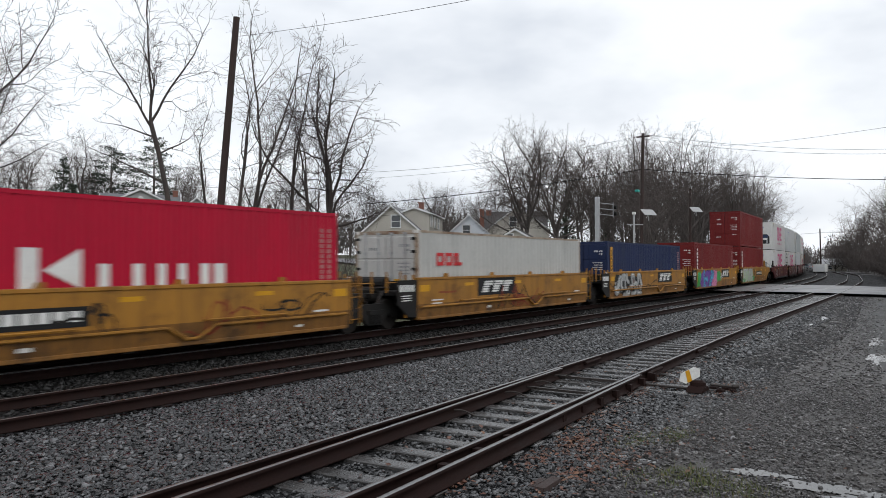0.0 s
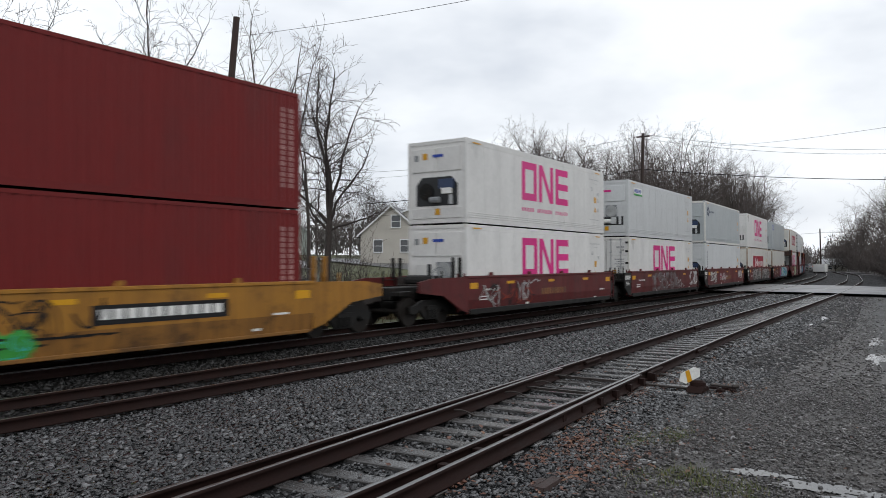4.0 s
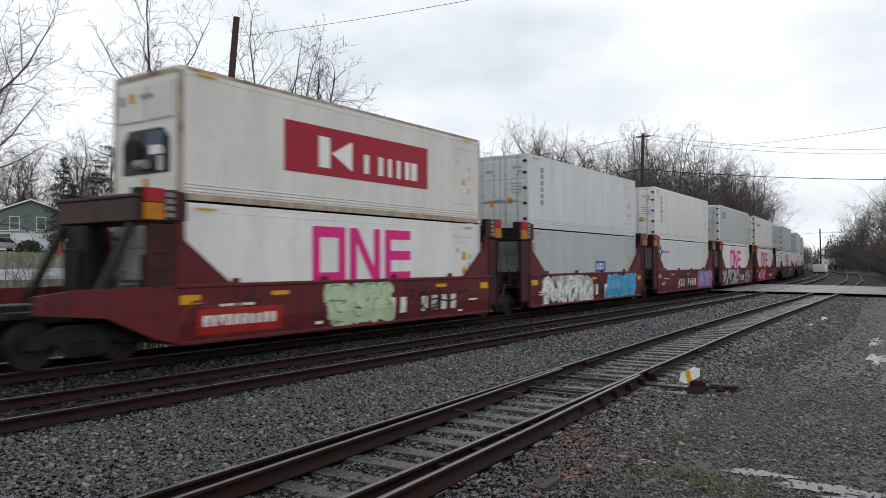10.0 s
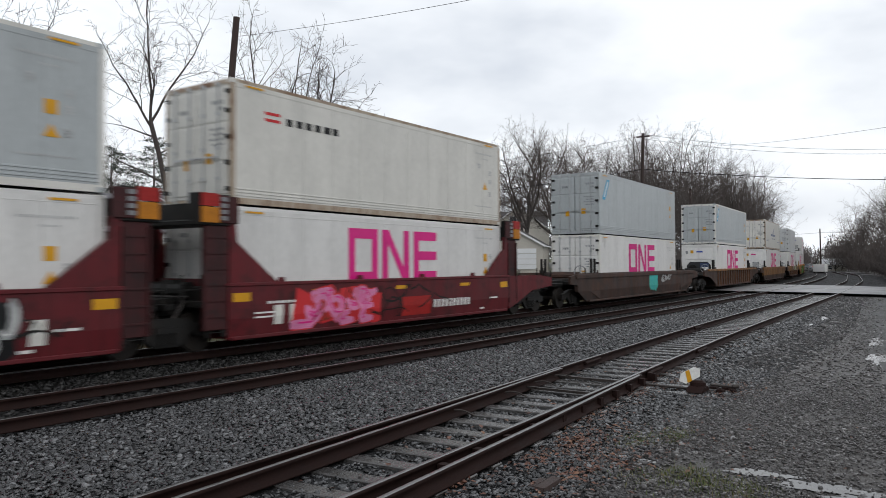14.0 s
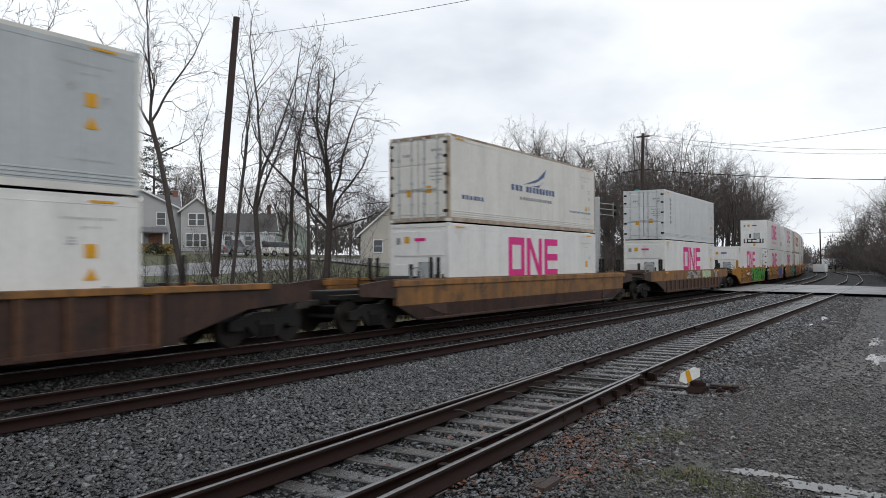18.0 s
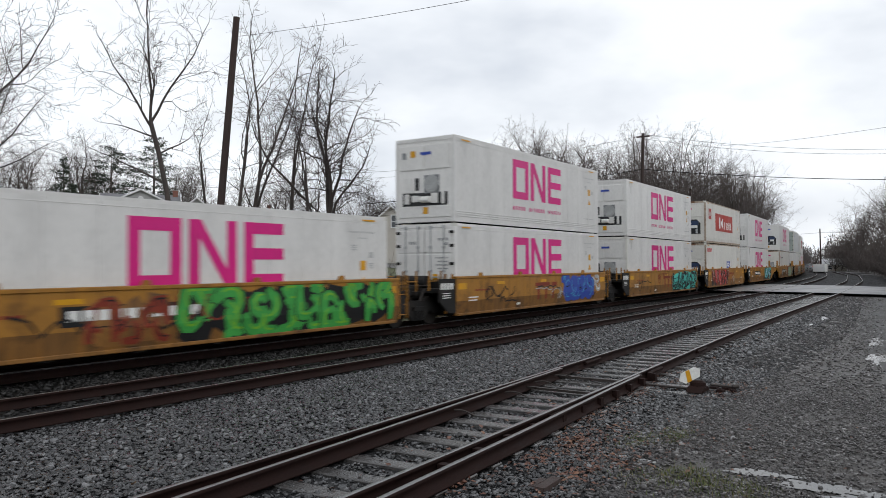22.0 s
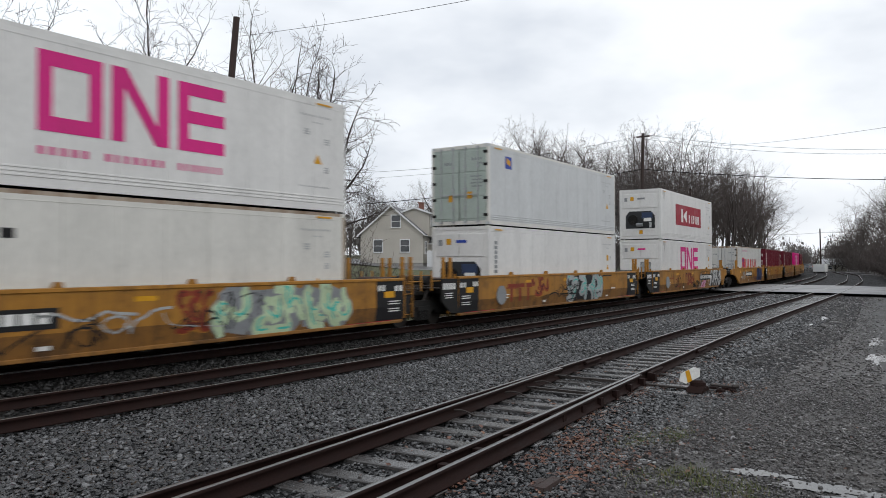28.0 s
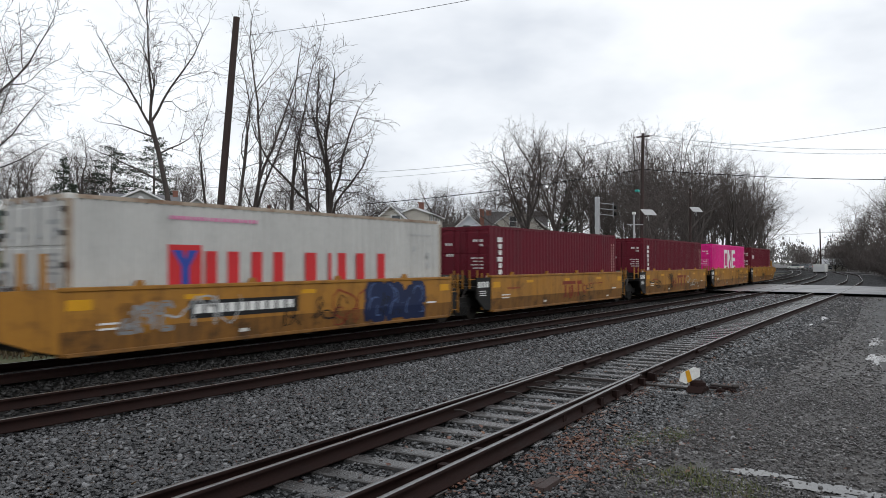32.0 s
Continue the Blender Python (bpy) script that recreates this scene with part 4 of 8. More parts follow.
def spray(p, x0, x1, z0, z1, cols, n, seed, label):
    """Sprayed lettering as abstract overlapping blobs with an outline and highlights."""
    rng = random.Random(seed)
    bm = bm_of()
    mats = [M[c] for c in cols]
    layer = [0]

    def blob(cx, cz, rx, rz, ang, k, pts=9, wob=0.25):
        layer[0] += 1
        y = 0.006 + layer[0] * 0.0005
        vs = []
        for i in range(pts):
            a = i * math.tau / pts
            r = 1 + rng.uniform(-wob, wob)
            sx = abs(math.cos(a)) ** 0.6 * math.copysign(1, math.cos(a)) * rx * r
            sz = abs(math.sin(a)) ** 0.6 * math.copysign(1, math.sin(a)) * rz * r
            x = cx + sx * math.cos(ang) - sz * math.sin(ang)
            z = min(1.44, max(0.28, cz + sx * math.sin(ang) + sz * math.cos(ang)))
            vs.append(bm.verts.new((x, -y, z)))
        f = bm.faces.new(vs)
        f.material_index = k
    w = (x1 - x0) / n
    cz, hz = (z0 + z1) / 2, (z1 - z0) / 2
    for i in range(n):
        blob(x0 + (i + 0.5) * w, cz + rng.uniform(-0.04, 0.04), w * 0.58, hz, rng.uniform(-0.2, 0.2), 1)
    def ribbon(pts, thick, k):
        layer[0] += 1
        y = -0.006 - layer[0] * 0.00035
        last = None
        for j, (x, z) in enumerate(pts):
            ax, az = pts[max(0, j - 1)]
            bx, bz = pts[min(len(pts) - 1, j + 1)]
            ln = math.hypot(bx - ax, bz - az) or 1
            wide = thick * (0.45 + 0.8 * math.sin(math.pi * (j + 0.6) / (len(pts) + 0.2)))
            nx, nz = -(bz - az) / ln * wide, (bx - ax) / ln * wide
            q = [bm.verts.new((x + g * nx, y, min(1.44, max(0.28, z + g * nz)))) for g in (1, -1)]
            if last:
                bm.faces.new((last[0], last[1], q[1], q[0])).material_index = k
            last = q

    # each figure: a knot of curling, tapered strokes with an edge and a gleam
    for i in range(n):
        cx = x0 + (i + 0.5) * w
        k = 0 if len(cols) < 4 or i % 2 == 0 else 3
        lines = []
        for j in range(4):
            ang, bend = rng.uniform(0, math.tau), rng.uniform(0.5, 1.1) * rng.choice((-1, 1))
            a, b = rng.uniform(-0.55, 0.55), rng.uniform(-0.6, 0.6)
            ln = []
            for q in range(9):
                ln.append((cx + max(-1.15, min(1.15, a)) * w * 0.5, cz + max(-1, min(1, b)) * hz * 0.86))
                a, b, ang = a + 0.36 * math.cos(ang), b + 0.36 * math.sin(ang), ang + bend * rng.uniform(0.3, 1.0)
                if q == 4:
                    bend = -bend * rng.uniform(0.4, 1.2)
            lines.append(ln)
        fat = min(w * 0.135, hz * 0.22)
        for ln in lines:
            ribbon(ln, fat * 1.3, 1)
        for ln in lines:
            ribbon(ln, fat, k)
        for ln in lines:
            ribbon([(x + fat * 0.35, z + fat * 0.35) for x, z in ln[1:6]], fat * 0.2, 2)
    bmesh.ops.bisect_plane(bm, geom=list(bm.verts) + list(bm.edges) + list(bm.faces), plane_co=(0, 0, 0.72), plane_no=(0, 0, 1))
    for v in bm.verts:
        v.co.y += sill_y(v.co.z)
    me = bpy.data.meshes.new("graffiti")
    bm.to_mesh(me)
    bm.free()
    for m in mats:
        me.materials.append(m)
    o = new("graffiti", me)
    o.parent = p
    o["label"] = label
    o["kind"] = "stuff"


def sill_marks(p, name, col, quads, label=""):
    def draw(bm):
        for x0, x1, z0, z1 in quads:
            for a, b in (((z0, 0.72), (0.72, z1)) if z0 < 0.7 and z1 > 0.74 else ((z0, z1),)):
                bm.faces.new([bm.verts.new((x, sill_y(z) - 0.006, z)) for x, z in ((x0, a), (x1, a), (x1, b), (x0, b))])
    mark(p, name, col, draw, label)


def scribble(p, x0, w, z0, z1, col, seed, label):
    """A thin sprayed scrawl: one ribbon that loops along the side sill."""
    rg = random.Random(seed)
    bm = bm_of()
    for stroke in range(rg.randint(2, 4)):
        x, z = x0 + rg.uniform(0, 0.7) * w, rg.uniform(z0, z1)
        ang = rg.uniform(0, math.tau)
        turn = rg.uniform(-0.9, 0.9)
        thick = rg.uniform(0.012, 0.03)
        last = None
        for k in range(rg.randint(9, 16)):
            nx, nz = -math.sin(ang) * thick, math.cos(ang) * thick
            q = [(x + nx, z + nz), (x - nx, z - nz)]
            q = [bm.verts.new((a, sill_y(c) - 0.011 - 0.0004 * stroke, c)) for a, c in [(a, min(1.43, max(0.29, c))) for a, c in q]]
            if last:
                bm.faces.new((last[0], last[1], q[1], q[0]))
            last = q
            x += math.cos(ang) * w * 0.12
            z += math.sin(ang) * (z1 - z0) * 0.28
            if not z0 < z < z1:
                ang = -ang
                z = min(z1, max(z0, z))
            ang += turn + rg.uniform(-0.5, 0.5)
    o = part("graffiti", bm, M[col], p, label)
    o["kind"] = "stuff"


def sill_bars(p, name, col, x0, x1, z0, z1, n, lift=0.006, label="", fill=0.74):
    def draw(bm):
        w = (x1 - x0) / n
        for i in range(n):
            a = x0 + i * w
            for lo, hi in (((z0, 0.72), (0.72, z1)) if z0 < 0.7 and z1 > 0.74 else ((z0, z1),)):
                bm.faces.new([bm.verts.new((x, sill_y(z) - lift, z)) for x, z in ((a, lo), (a + w * fill, lo), (a + w * fill, hi), (a, hi))])
    mark(p, name, col, draw, label)


def well_car(i, style, paint_key, d, jf, jr, kf, kr):
    """One well unit. jf, jr: metres from its middle to its front and rear joints; kf, kr: 'a' articulated, 'c' coupled."""
    names = {'yellow': "yellow", 'oxide': "oxide-red", 'sea_red': "dark red", 'brown': "rusty brown"}
    kinds = {'plain': "deep-sided", 'tall': "tall-bulkhead", 'ribbed': "rib-sided", 'smooth': "low smooth-sided", 'long': "black-ended"}
    c = tagged(new("well_car"), "%s %s steel double-stack well car with grimy bogies" % (names[paint_key], kinds[style]), "railway car", "cars of the freight train")
    m = M[paint_key]
    half = 6.35 if style != 'long' else 8.4
    low = M['yellow_low'] if paint_key == 'yellow' else m
    blk = M['black']
    solo = style in ('ribbed', 'smooth')
    for sy in (-1, 1):
        def put(name, key, make, mate):
            m4 = Matrix.Translation((0, -1.44, 0))
            if sy > 0:
                m4 = Matrix.Rotation(math.pi, 4, 'Z') @ m4
            return piece(name, key, make, mate, c, m4)
        if style == 'ribbed':
            put("side_sill", "sill_rib", lambda bm: box(bm, -6.9, 6.9, 0.02, 0.12, 0.28, 1.38), m)
            put("top_chord", "chord_rib_%d" % (i < 17), chord_bm(9.3, 1.36 if i < 17 else 0.92, 1.5, 0.078 if i < 17 else 0.0), M['orange'])
            put("bottom_chord", "bchord_rib", chord_bm(6.4, 0.24, 0.36, 0.03), m)
            for k in range(15):
                x = -6.3 + k * 0.9
                q = piece("rib", "rib", rib_bm, M['rib_rust'], c)
                q.matrix_local = (Matrix.Rotation(math.pi, 4, 'Z') if sy > 0 else Matrix.Identity(4)) @ Matrix.Translation((x, -1.44 if i < 17 else -1.42, 0)) @ (Matrix.Identity(4) if i < 17 else Matrix.Translation((0, 0, 0.12)) @ Matrix.Diagonal((1.6, 1, 0.575, 1)))
        elif style == 'smooth':
            put("side_sill", "sill_smooth", sill_bm(9.1, 1.1), M['orange'] if i == 17 else m)
            put("lower_panel", "sill_low_smooth", sill_bm(9.1, 1.1, False), M['brown'] if i == 17 else m)
            put("top_chord", "chord_smooth", chord_bm(9.3, 1.28, 1.46), M['orange'] if i == 17 else m)
            put("bottom_chord", "bchord_smooth", chord_bm(7.8, 0.22, 0.30, 0.02), m)
        else:
            put("side_sill", "sill_%.1f" % half, sill_bm(half), m)
            cut = tuple(1.1 if style == 'long' and kj == 'c' else 0.0 for kj in ((kf, kr) if sy < 0 else (kr, kf)))
            put("lower_panel", "sill_low_%.1f_%.1f_%.1f" % (half, *cut), sill_bm(half, 0.0, False, cut), low)
            put("top_chord", "chord_%.1f" % half, chord_bm(half + 0.02, 1.45, 1.53, 0.03), m)
            put("bottom_chord", "bchord_%s_%.1f_%.1f_%.1f" % (paint_key, half, *cut), lambda bm: box(bm, -half + 0.1 + cut[0], half - 0.1 - cut[1], 0.0 if paint_key != 'oxide' else -0.012, 0.16, 0.24, 0.32 if paint_key != 'oxide' else 0.42, 0.012), low if paint_key != 'oxide' else M['black'])
            for x in (-4.4, -1.5, 1.4, 4.3):
                q = piece("container_guide", "guide", guide_bm, m, c)
                q.matrix_local = (Matrix.Rotation(math.pi, 4, 'Z') if sy > 0 else Matrix.Identity(4)) @ Matrix.Translation((x + 0.3 * sy, -1.36, 1.53))
    for k in range(7):
        x = -5.7 + k * 1.9
        piece("cross_member", "xmember", lambda bm: box(bm, -0.12, 0.12, -1.36, 1.36, 0.2, 0.3), blk, c, (x, 0, 0))
    for k, w in (('pad_l', -5.9), ('pad_r', 5.9)):
        piece("container_pedestal", "pedestal", lambda bm: box(bm, -0.2, 0.2, -1.3, 1.3, 0.24, 0.40), blk, c, (w, 0, 0))
    for sgn, j, kj in ((-1, jf, kf), (1, jr, kr)):
        h2 = half if not solo else 6.5
        plat = j - 0.12 if kj == 'a' else j - 0.75
        flip = Matrix.Rotation(math.pi, 4, 'Z') if sgn < 0 else Matrix.Identity(4)
        piece("end_bulkhead", "bulk", lambda bm: box(bm, -0.08, 0.0, -1.35, 1.35, 0.28, 1.42), blk if style in ('plain', 'long') else m, c, flip @ Matrix.Translation((h2, 0, 0)))
        deep = plat - h2

        def plat_bm(bm, deep=deep):
            box(bm, 0.0, deep, -0.42, 0.42, 0.82, 1.2, 0.02)
            box(bm, 0.0, deep * 0.55, -1.34, 1.34, 1.0, 1.14, 0.01)
            box(bm, deep * 0.78, deep, -0.8, 0.8, 0.95, 1.08, 0.01)
            for s in (-1, 1):
                prism(bm, [(0, 0.30), (0.28, 0.62), (0.5, 1.0), (0, 1.0)], s * 1.38, s * 1.30)
        piece("end_platform", "plat_%.2f" % deep, plat_bm, blk, c, flip @ Matrix.Translation((h2, 0, 0)))
        if kj == 'c':
            for y in (-1, 1):
                piece("end_sill", "end_sill_%.2f" % deep, lambda bm, deep=deep: prism(bm, [(0.0, 0.32), (0.0, 1.5), (deep * 0.7, 1.48), (deep * 0.95, 1.38), (deep * 0.95, 1.05), (deep * 0.5, 0.92), (0.42, 0.42)], -0.05, 0.05), m, c, flip @ Matrix.Translation((h2, y * 1.387, 0)))
        piece("ladder", "ladder", ladder_bm, m if style != 'tall' else blk, c, flip @ Matrix.Translation((h2 + 0.32, sgn * 1.36, 0)))
        piece("ladder", "ladder", ladder_bm, m if style != 'tall' else blk, c, flip @ Matrix.Translation((h2 + 0.32, -sgn * 1.36, 0)))
        if deep > 0.8:
            x2 = min(deep - 0.1, 1.2)

            def rail_bm(bm, x2=x2):
                for x in (0.55, x2):
                    cyl(bm, (x, 0, 1.1), (x, 0, 1.72), 0.03, n=6)
                cyl(bm, (0.1, 0, 1.40), (x2 + 0.05, 0, 1.40), 0.016, n=5)
            for s in (-1, 1):
                piece("handrail", "hrail_%.2f" % x2, rail_bm, m if paint_key == 'yellow' else blk, c, flip @ Matrix.Translation((h2, s * 1.2, 0)))
        if deep > 0.7:
            piece("air_tank", "air_tank", lambda bm: cyl(bm, (0.38, -0.75, 1.36), (0.38, 0.55, 1.36), 0.2, n=12), M['brown'] if i % 3 == 0 else blk, c, flip @ Matrix.Translation((h2, 0, 0)), "rusty brake air tank" if i % 3 == 0 else "black brake air tank")
            piece("brake_valve", "brake_valve", lambda bm: (box(bm, 0.2, 0.5, -1.15, -0.85, 1.14, 1.5, 0.02), box(bm, 0.28, 0.62, -1.2, -0.95, 0.6, 0.98, 0.03), cyl(bm, (0.45, -1.0, 1.3), (0.75, -1.05, 1.1), 0.035, n=6)), M['iron'], c, flip @ Matrix.Translation((h2, 0, 0)))
            piece("brake_pipe", "brake_pipe", lambda bm: (cyl(bm, (0.05, -1.1, 1.2), (0.66, -1.0, 1.22), 0.025, n=6), cyl(bm, (0.66, -1.0, 1.22), (0.7, 0.9, 1.24), 0.025, n=6)), M['iron'], c, flip @ Matrix.Translation((h2, 0, 0)))
        if kj == 'a' and style in ('plain', 'long') and sgn < 0 and deep > 0.3:
            wide = min(deep, 0.95)
            for y in (-1, 1):
                piece("end_side_plate", "end_side_%.2f" % wide, lambda bm, wide=wide: prism(bm, [(0.0, 0.34), (wide * 0.45, 0.36), (wide, 0.75), (wide, 1.46), (0.0, 1.46)], -0.03, 0.03), blk, c, flip @ Matrix.Translation((h2, y * 1.39, 0)), "black side plate at the joint")

            def digits(bm, wide=wide):
                for q in range(4):
                    x0 = -h2 - wide * 0.92 + q * wide * 0.2
                    bm.faces.new([bm.verts.new((x, -1.424, z)) for x, z in ((x0, 1.12), (x0 + wide * 0.14, 1.12), (x0 + wide * 0.14, 1.32), (x0, 1.32))])
                for q in range(3):
                    bm.faces.new([bm.verts.new((x, -1.424, z)) for x, z in ((-h2 - wide * 0.8, 0.98 - q * 0.07), (-h2 - wide * 0.35, 0.98 - q * 0.07), (-h2 - wide * 0.35, 1.01 - q * 0.07), (-h2 - wide * 0.8, 1.01 - q * 0.07))])
            mark(c, "data_marking", 'flat_white', digits)
        if kj == 'c' or style == 'long':
            for y in (-1, 1):
                for xp in (-0.55, -0.15):
                    piece("guide_post", "guide_post", lambda bm: box(bm, -0.05, 0.05, -0.05, 0.05, 1.46, 2.15, 0.012), m if paint_key == 'yellow' else blk, c, flip @ Matrix.Translation((h2 + 0.75 + xp, y * 1.24, 0)))
            piece("walkway", "walkway_%d" % (kj == 'c'), lambda bm: [box(bm, 0.75 + 0.07 * q, 0.79 + 0.07 * q, -1.3, 1.3, 1.15, 1.19) for q in range(5)], M['iron'], c, flip @ Matrix.Translation((h2, 0, 0)), "open steel walkway grating")
        for y in (-1, 1):
            piece("corner_guide", "guide_end", guide_bm, M['flat_white'] if i < 5 or i > 26 else m, c, flip @ Matrix.Translation((h2 - 0.05, y * 1.28, 1.42)))
        if kj == 'c':
            truck(c, sgn * (j - 2.05), d)
            piece("coupler", "coupler", lambda bm: (box(bm, 0.0, 0.62, -0.1, 0.1, 0.78, 0.95, 0.02), box(bm, 0.55, 0.85, -0.2, 0.14, 0.72, 1.02, 0.03)), M['iron'], c, flip @ Matrix.Translation((plat - 0.1, 0, 0)))
            piece("brake_wheel", "brake_wheel", brake_wheel_bm, M['flat_grey'], c, flip @ Matrix.Translation((h2 + 0.6, -sgn * 0.7, 1.55)))
        elif sgn > 0:
            truck(c, j, d)
            piece("air_hose", "air_hose", hose_bm, M['iron'], c, (j - 0.4, -0.9, 1.05))
        if style == 'tall':
            for y in (-1, 1):
                piece("end_gusset", "tall_gusset", lambda bm: prism(bm, [(-1.42, 1.5), (0.06, 1.5), (0.06, 2.9), (-0.12, 2.9), (-0.16, 2.45)], -0.06, 0.06), m, c, flip @ Matrix.Translation((half - 0.1, y * 1.36, 0)))
                piece("end_post", "tall_post", lambda bm: box(bm, 0.06, 0.72, -0.06, 0.06, 0.5, 2.80, 0.015), M['sea_dark'], c, flip @ Matrix.Translation((half - 0.1, y * 1.34, 0)))
            # plain black box added to close the see-through end and keep it dark
            piece("end_shroud", "tall_shroud", lambda bm: (box(bm, 0.10, 0.5, -1.22, 1.22, 0.45, 1.45, 0.02), box(bm, 0.5, 0.62, -0.25, 0.25, 0.5, 1.6)), blk, c, flip @ Matrix.Translation((half - 0.1, 0, 0)), "black filler box in the dark end gap")
            for y in (-1, 1):
                ladder = piece("end_ladder", "tall_stile", lambda bm: box(bm, 0.08, 0.13, -0.05, -0.005, 0.55, 2.7), M['sea_dark'], c, flip @ Matrix.Translation((half - 0.1, y * 1.40, 0)) @ (Matrix.Scale(-1, 4, (0, 1, 0)) if (y > 0) == (sgn > 0) else Matrix.Identity(4)))
                piece("stile", "tall_stile", lambda bm: None, M['sea_dark'], ladder, (0.58, 0, 0))
                for z in (0.75, 1.1, 1.45, 1.8, 2.15, 2.5):
                    piece("rung", "tall_rung", lambda bm: box(bm, 0.10, 0.70, -0.03, 0.0, 0.0, 0.035), M['sea_dark'], ladder, (0, 0, z))
            piece("bulkhead_plate", "tall_plate", lambda bm: box(bm, -0.02, 0.05, -1.28, 1.28, 1.42, 1.62), m, c, flip @ Matrix.Translation((half - 0.1, 0, 0)))

            def head_bm(bm):
                box(bm, 0.05, 0.95, -1.44, 1.44, 2.80, 2.92, 0.02)
                for s in (-1, 1):
                    box(bm, 0.05, 0.16, s * 1.45, s * 1.15, 2.9, 3.5, 0.01)
                    box(bm, 0.80, 0.95, s * 1.45, s * 1.15, 2.9, 3.5, 0.01)
                    for z in (3.08, 3.28, 3.47):
                        cyl(bm, (0.1, s * 1.43, z), (0.9, s * 1.43, z), 0.016, n=5)
                box(bm, 0.3, 0.75, -1.0, 1.0, 2.9, 3.3)
            if kj == 'c' and sgn < 0:
                # the leading car carries a deep cross beam and an equipment box over its bogie
                piece("head_beam", "head_beam", lambda bm: (box(bm, 0.90, 1.02, -1.44, 1.44, 2.82, 3.30, 0.02), box(bm, 0.88, 1.06, -1.46, 1.46, 3.30, 3.37, 0.01)), M['brown'], c, flip @ Matrix.Translation((half - 0.1, 0, 0)), "grimy dark red cross beam")
                piece("equipment_box", "tower", lambda bm: (box(bm, 0.62, 1.0, -1.2, -0.35, 0.95, 2.8, 0.04), box(bm, 1.0, 1.1, -1.1, -0.5, 1.4, 2.3, 0.02)), blk, c, flip @ Matrix.Translation((half - 0.1, 0, 0)), "black equipment box")
                for y in (-1, 1):
                    piece("brace", "tower_strut", lambda bm: prism(bm, [(0.9, 2.8), (1.05, 2.8), (1.9, 1.1), (1.7, 1.1)], -0.06, 0.06), blk, c, flip @ Matrix.Translation((half - 0.1, y * 1.25, 0)))
            piece("bulkhead_top", "tall_head", head_bm, blk, c, flip @ Matrix.Translation((half - 0.1, 0, 0)))
            for y in (-1, 1):
                piece("head_side", "head_side", lambda bm: box(bm, -0.16, 0.40, -0.02, 0.02, 2.86, 3.46, 0.012), M['sea_dark'], c, flip @ Matrix.Translation((half - 0.1, y * 1.455, 0)))
                for q in range(4):
                    piece("head_slat", "head_slat", lambda bm: box(bm, 0.17, 0.34, -0.035, 0.035, 0.0, 0.09), M['flat_grey'], c, flip @ Matrix.Translation((half - 0.1, y * 1.455, 2.92 + q * 0.14)))
            piece("reflector_board", "refl_red", lambda bm: box(bm, 0.40, 0.86, -0.025, 0.025, 3.22, 3.5), M['board_red'], c, flip @ Matrix.Translation((half - 0.1, sgn * -1.47, 0)))
            piece("reflector_board", "refl_amb", lambda bm: box(bm, 0.40, 0.86, -0.025, 0.025, 2.86, 3.2), M['board_amber'], c, flip @ Matrix.Translation((half - 0.1, sgn * -1.47, 0)))
    if i in (0, 1, 2):
        for k, pts in enumerate((((-6.2, 0.64), (0.75, 0.64), (1.22, 0.38), (1.5, 0.38), (1.98, 0.64), (6.2, 0.64)),)):
            bm = bm_of()
            for (xa, za), (xb, zb) in zip(pts, pts[1:]):
                cyl(bm, (xa, sill_y(za) - 0.045, za), (xb, sill_y(zb) - 0.045, zb), 0.035, n=7)
            part("brake_conduit", bm, m, c)
        for xa, xb in ((-4.0, -1.2), (1.7, 4.1)):
            bm = bm_of()
            cyl(bm, (xa, -1.52, 0.76), (xb, -1.52, 0.76), 0.022, n=6)
            for x in (xa, xb):
                cyl(bm, (x, -1.52, 0.76), (x, -1.42, 0.76), 0.018, n=6)
            part("grab_rail", bm, m, c)
    # markings
    rng = random.Random(i)
    h3 = half if not solo else 7.0
    if not solo:
        sill_marks(c, "reflector", 'amber', ([] if style == 'long' else [(-h3 + 0.12, -h3 + 0.62, 1.1, 1.3), (h3 - 0.62, h3 - 0.12, 1.1, 1.3)]) + [(-3.7, -3.15, 1.22, 1.32), (-0.3, 0.2, 1.22, 1.32), (3.1, 3.65, 1.22, 1.32)])
        sill_bars(c, "data_marking", 'flat_white' if paint_key != 'yellow' else 'rust_red', -5.2, -4.2, 1.02, 1.08, 5)
        sill_marks(c, "data_marking", 'flat_white', [(-5.6, -5.0, 0.80, 0.84), (-5.6, -5.05, 0.70, 0.74), (5.0, 5.5, 0.74, 0.79), (-2.2, -1.95, 0.42, 0.50), (4.4, 4.65, 0.40, 0.46)])
    else:
        sill_marks(c, "reflector", 'amber', [(-6.6, -6.0, 1.34, 1.44), (6.0, 6.6, 1.34, 1.44)])
    if not solo:
        for k in range(rng.randint(3, 5)):
            scribble(c, rng.uniform(-5.6, 4.0), rng.uniform(0.8, 2.0), rng.uniform(0.35, 0.7), rng.uniform(0.95, 1.4), rng.choice(('flat_black', 'flat_black', 'black', 'rust_red', 'silver')), i * 10 + k, "thin sprayed scrawl")
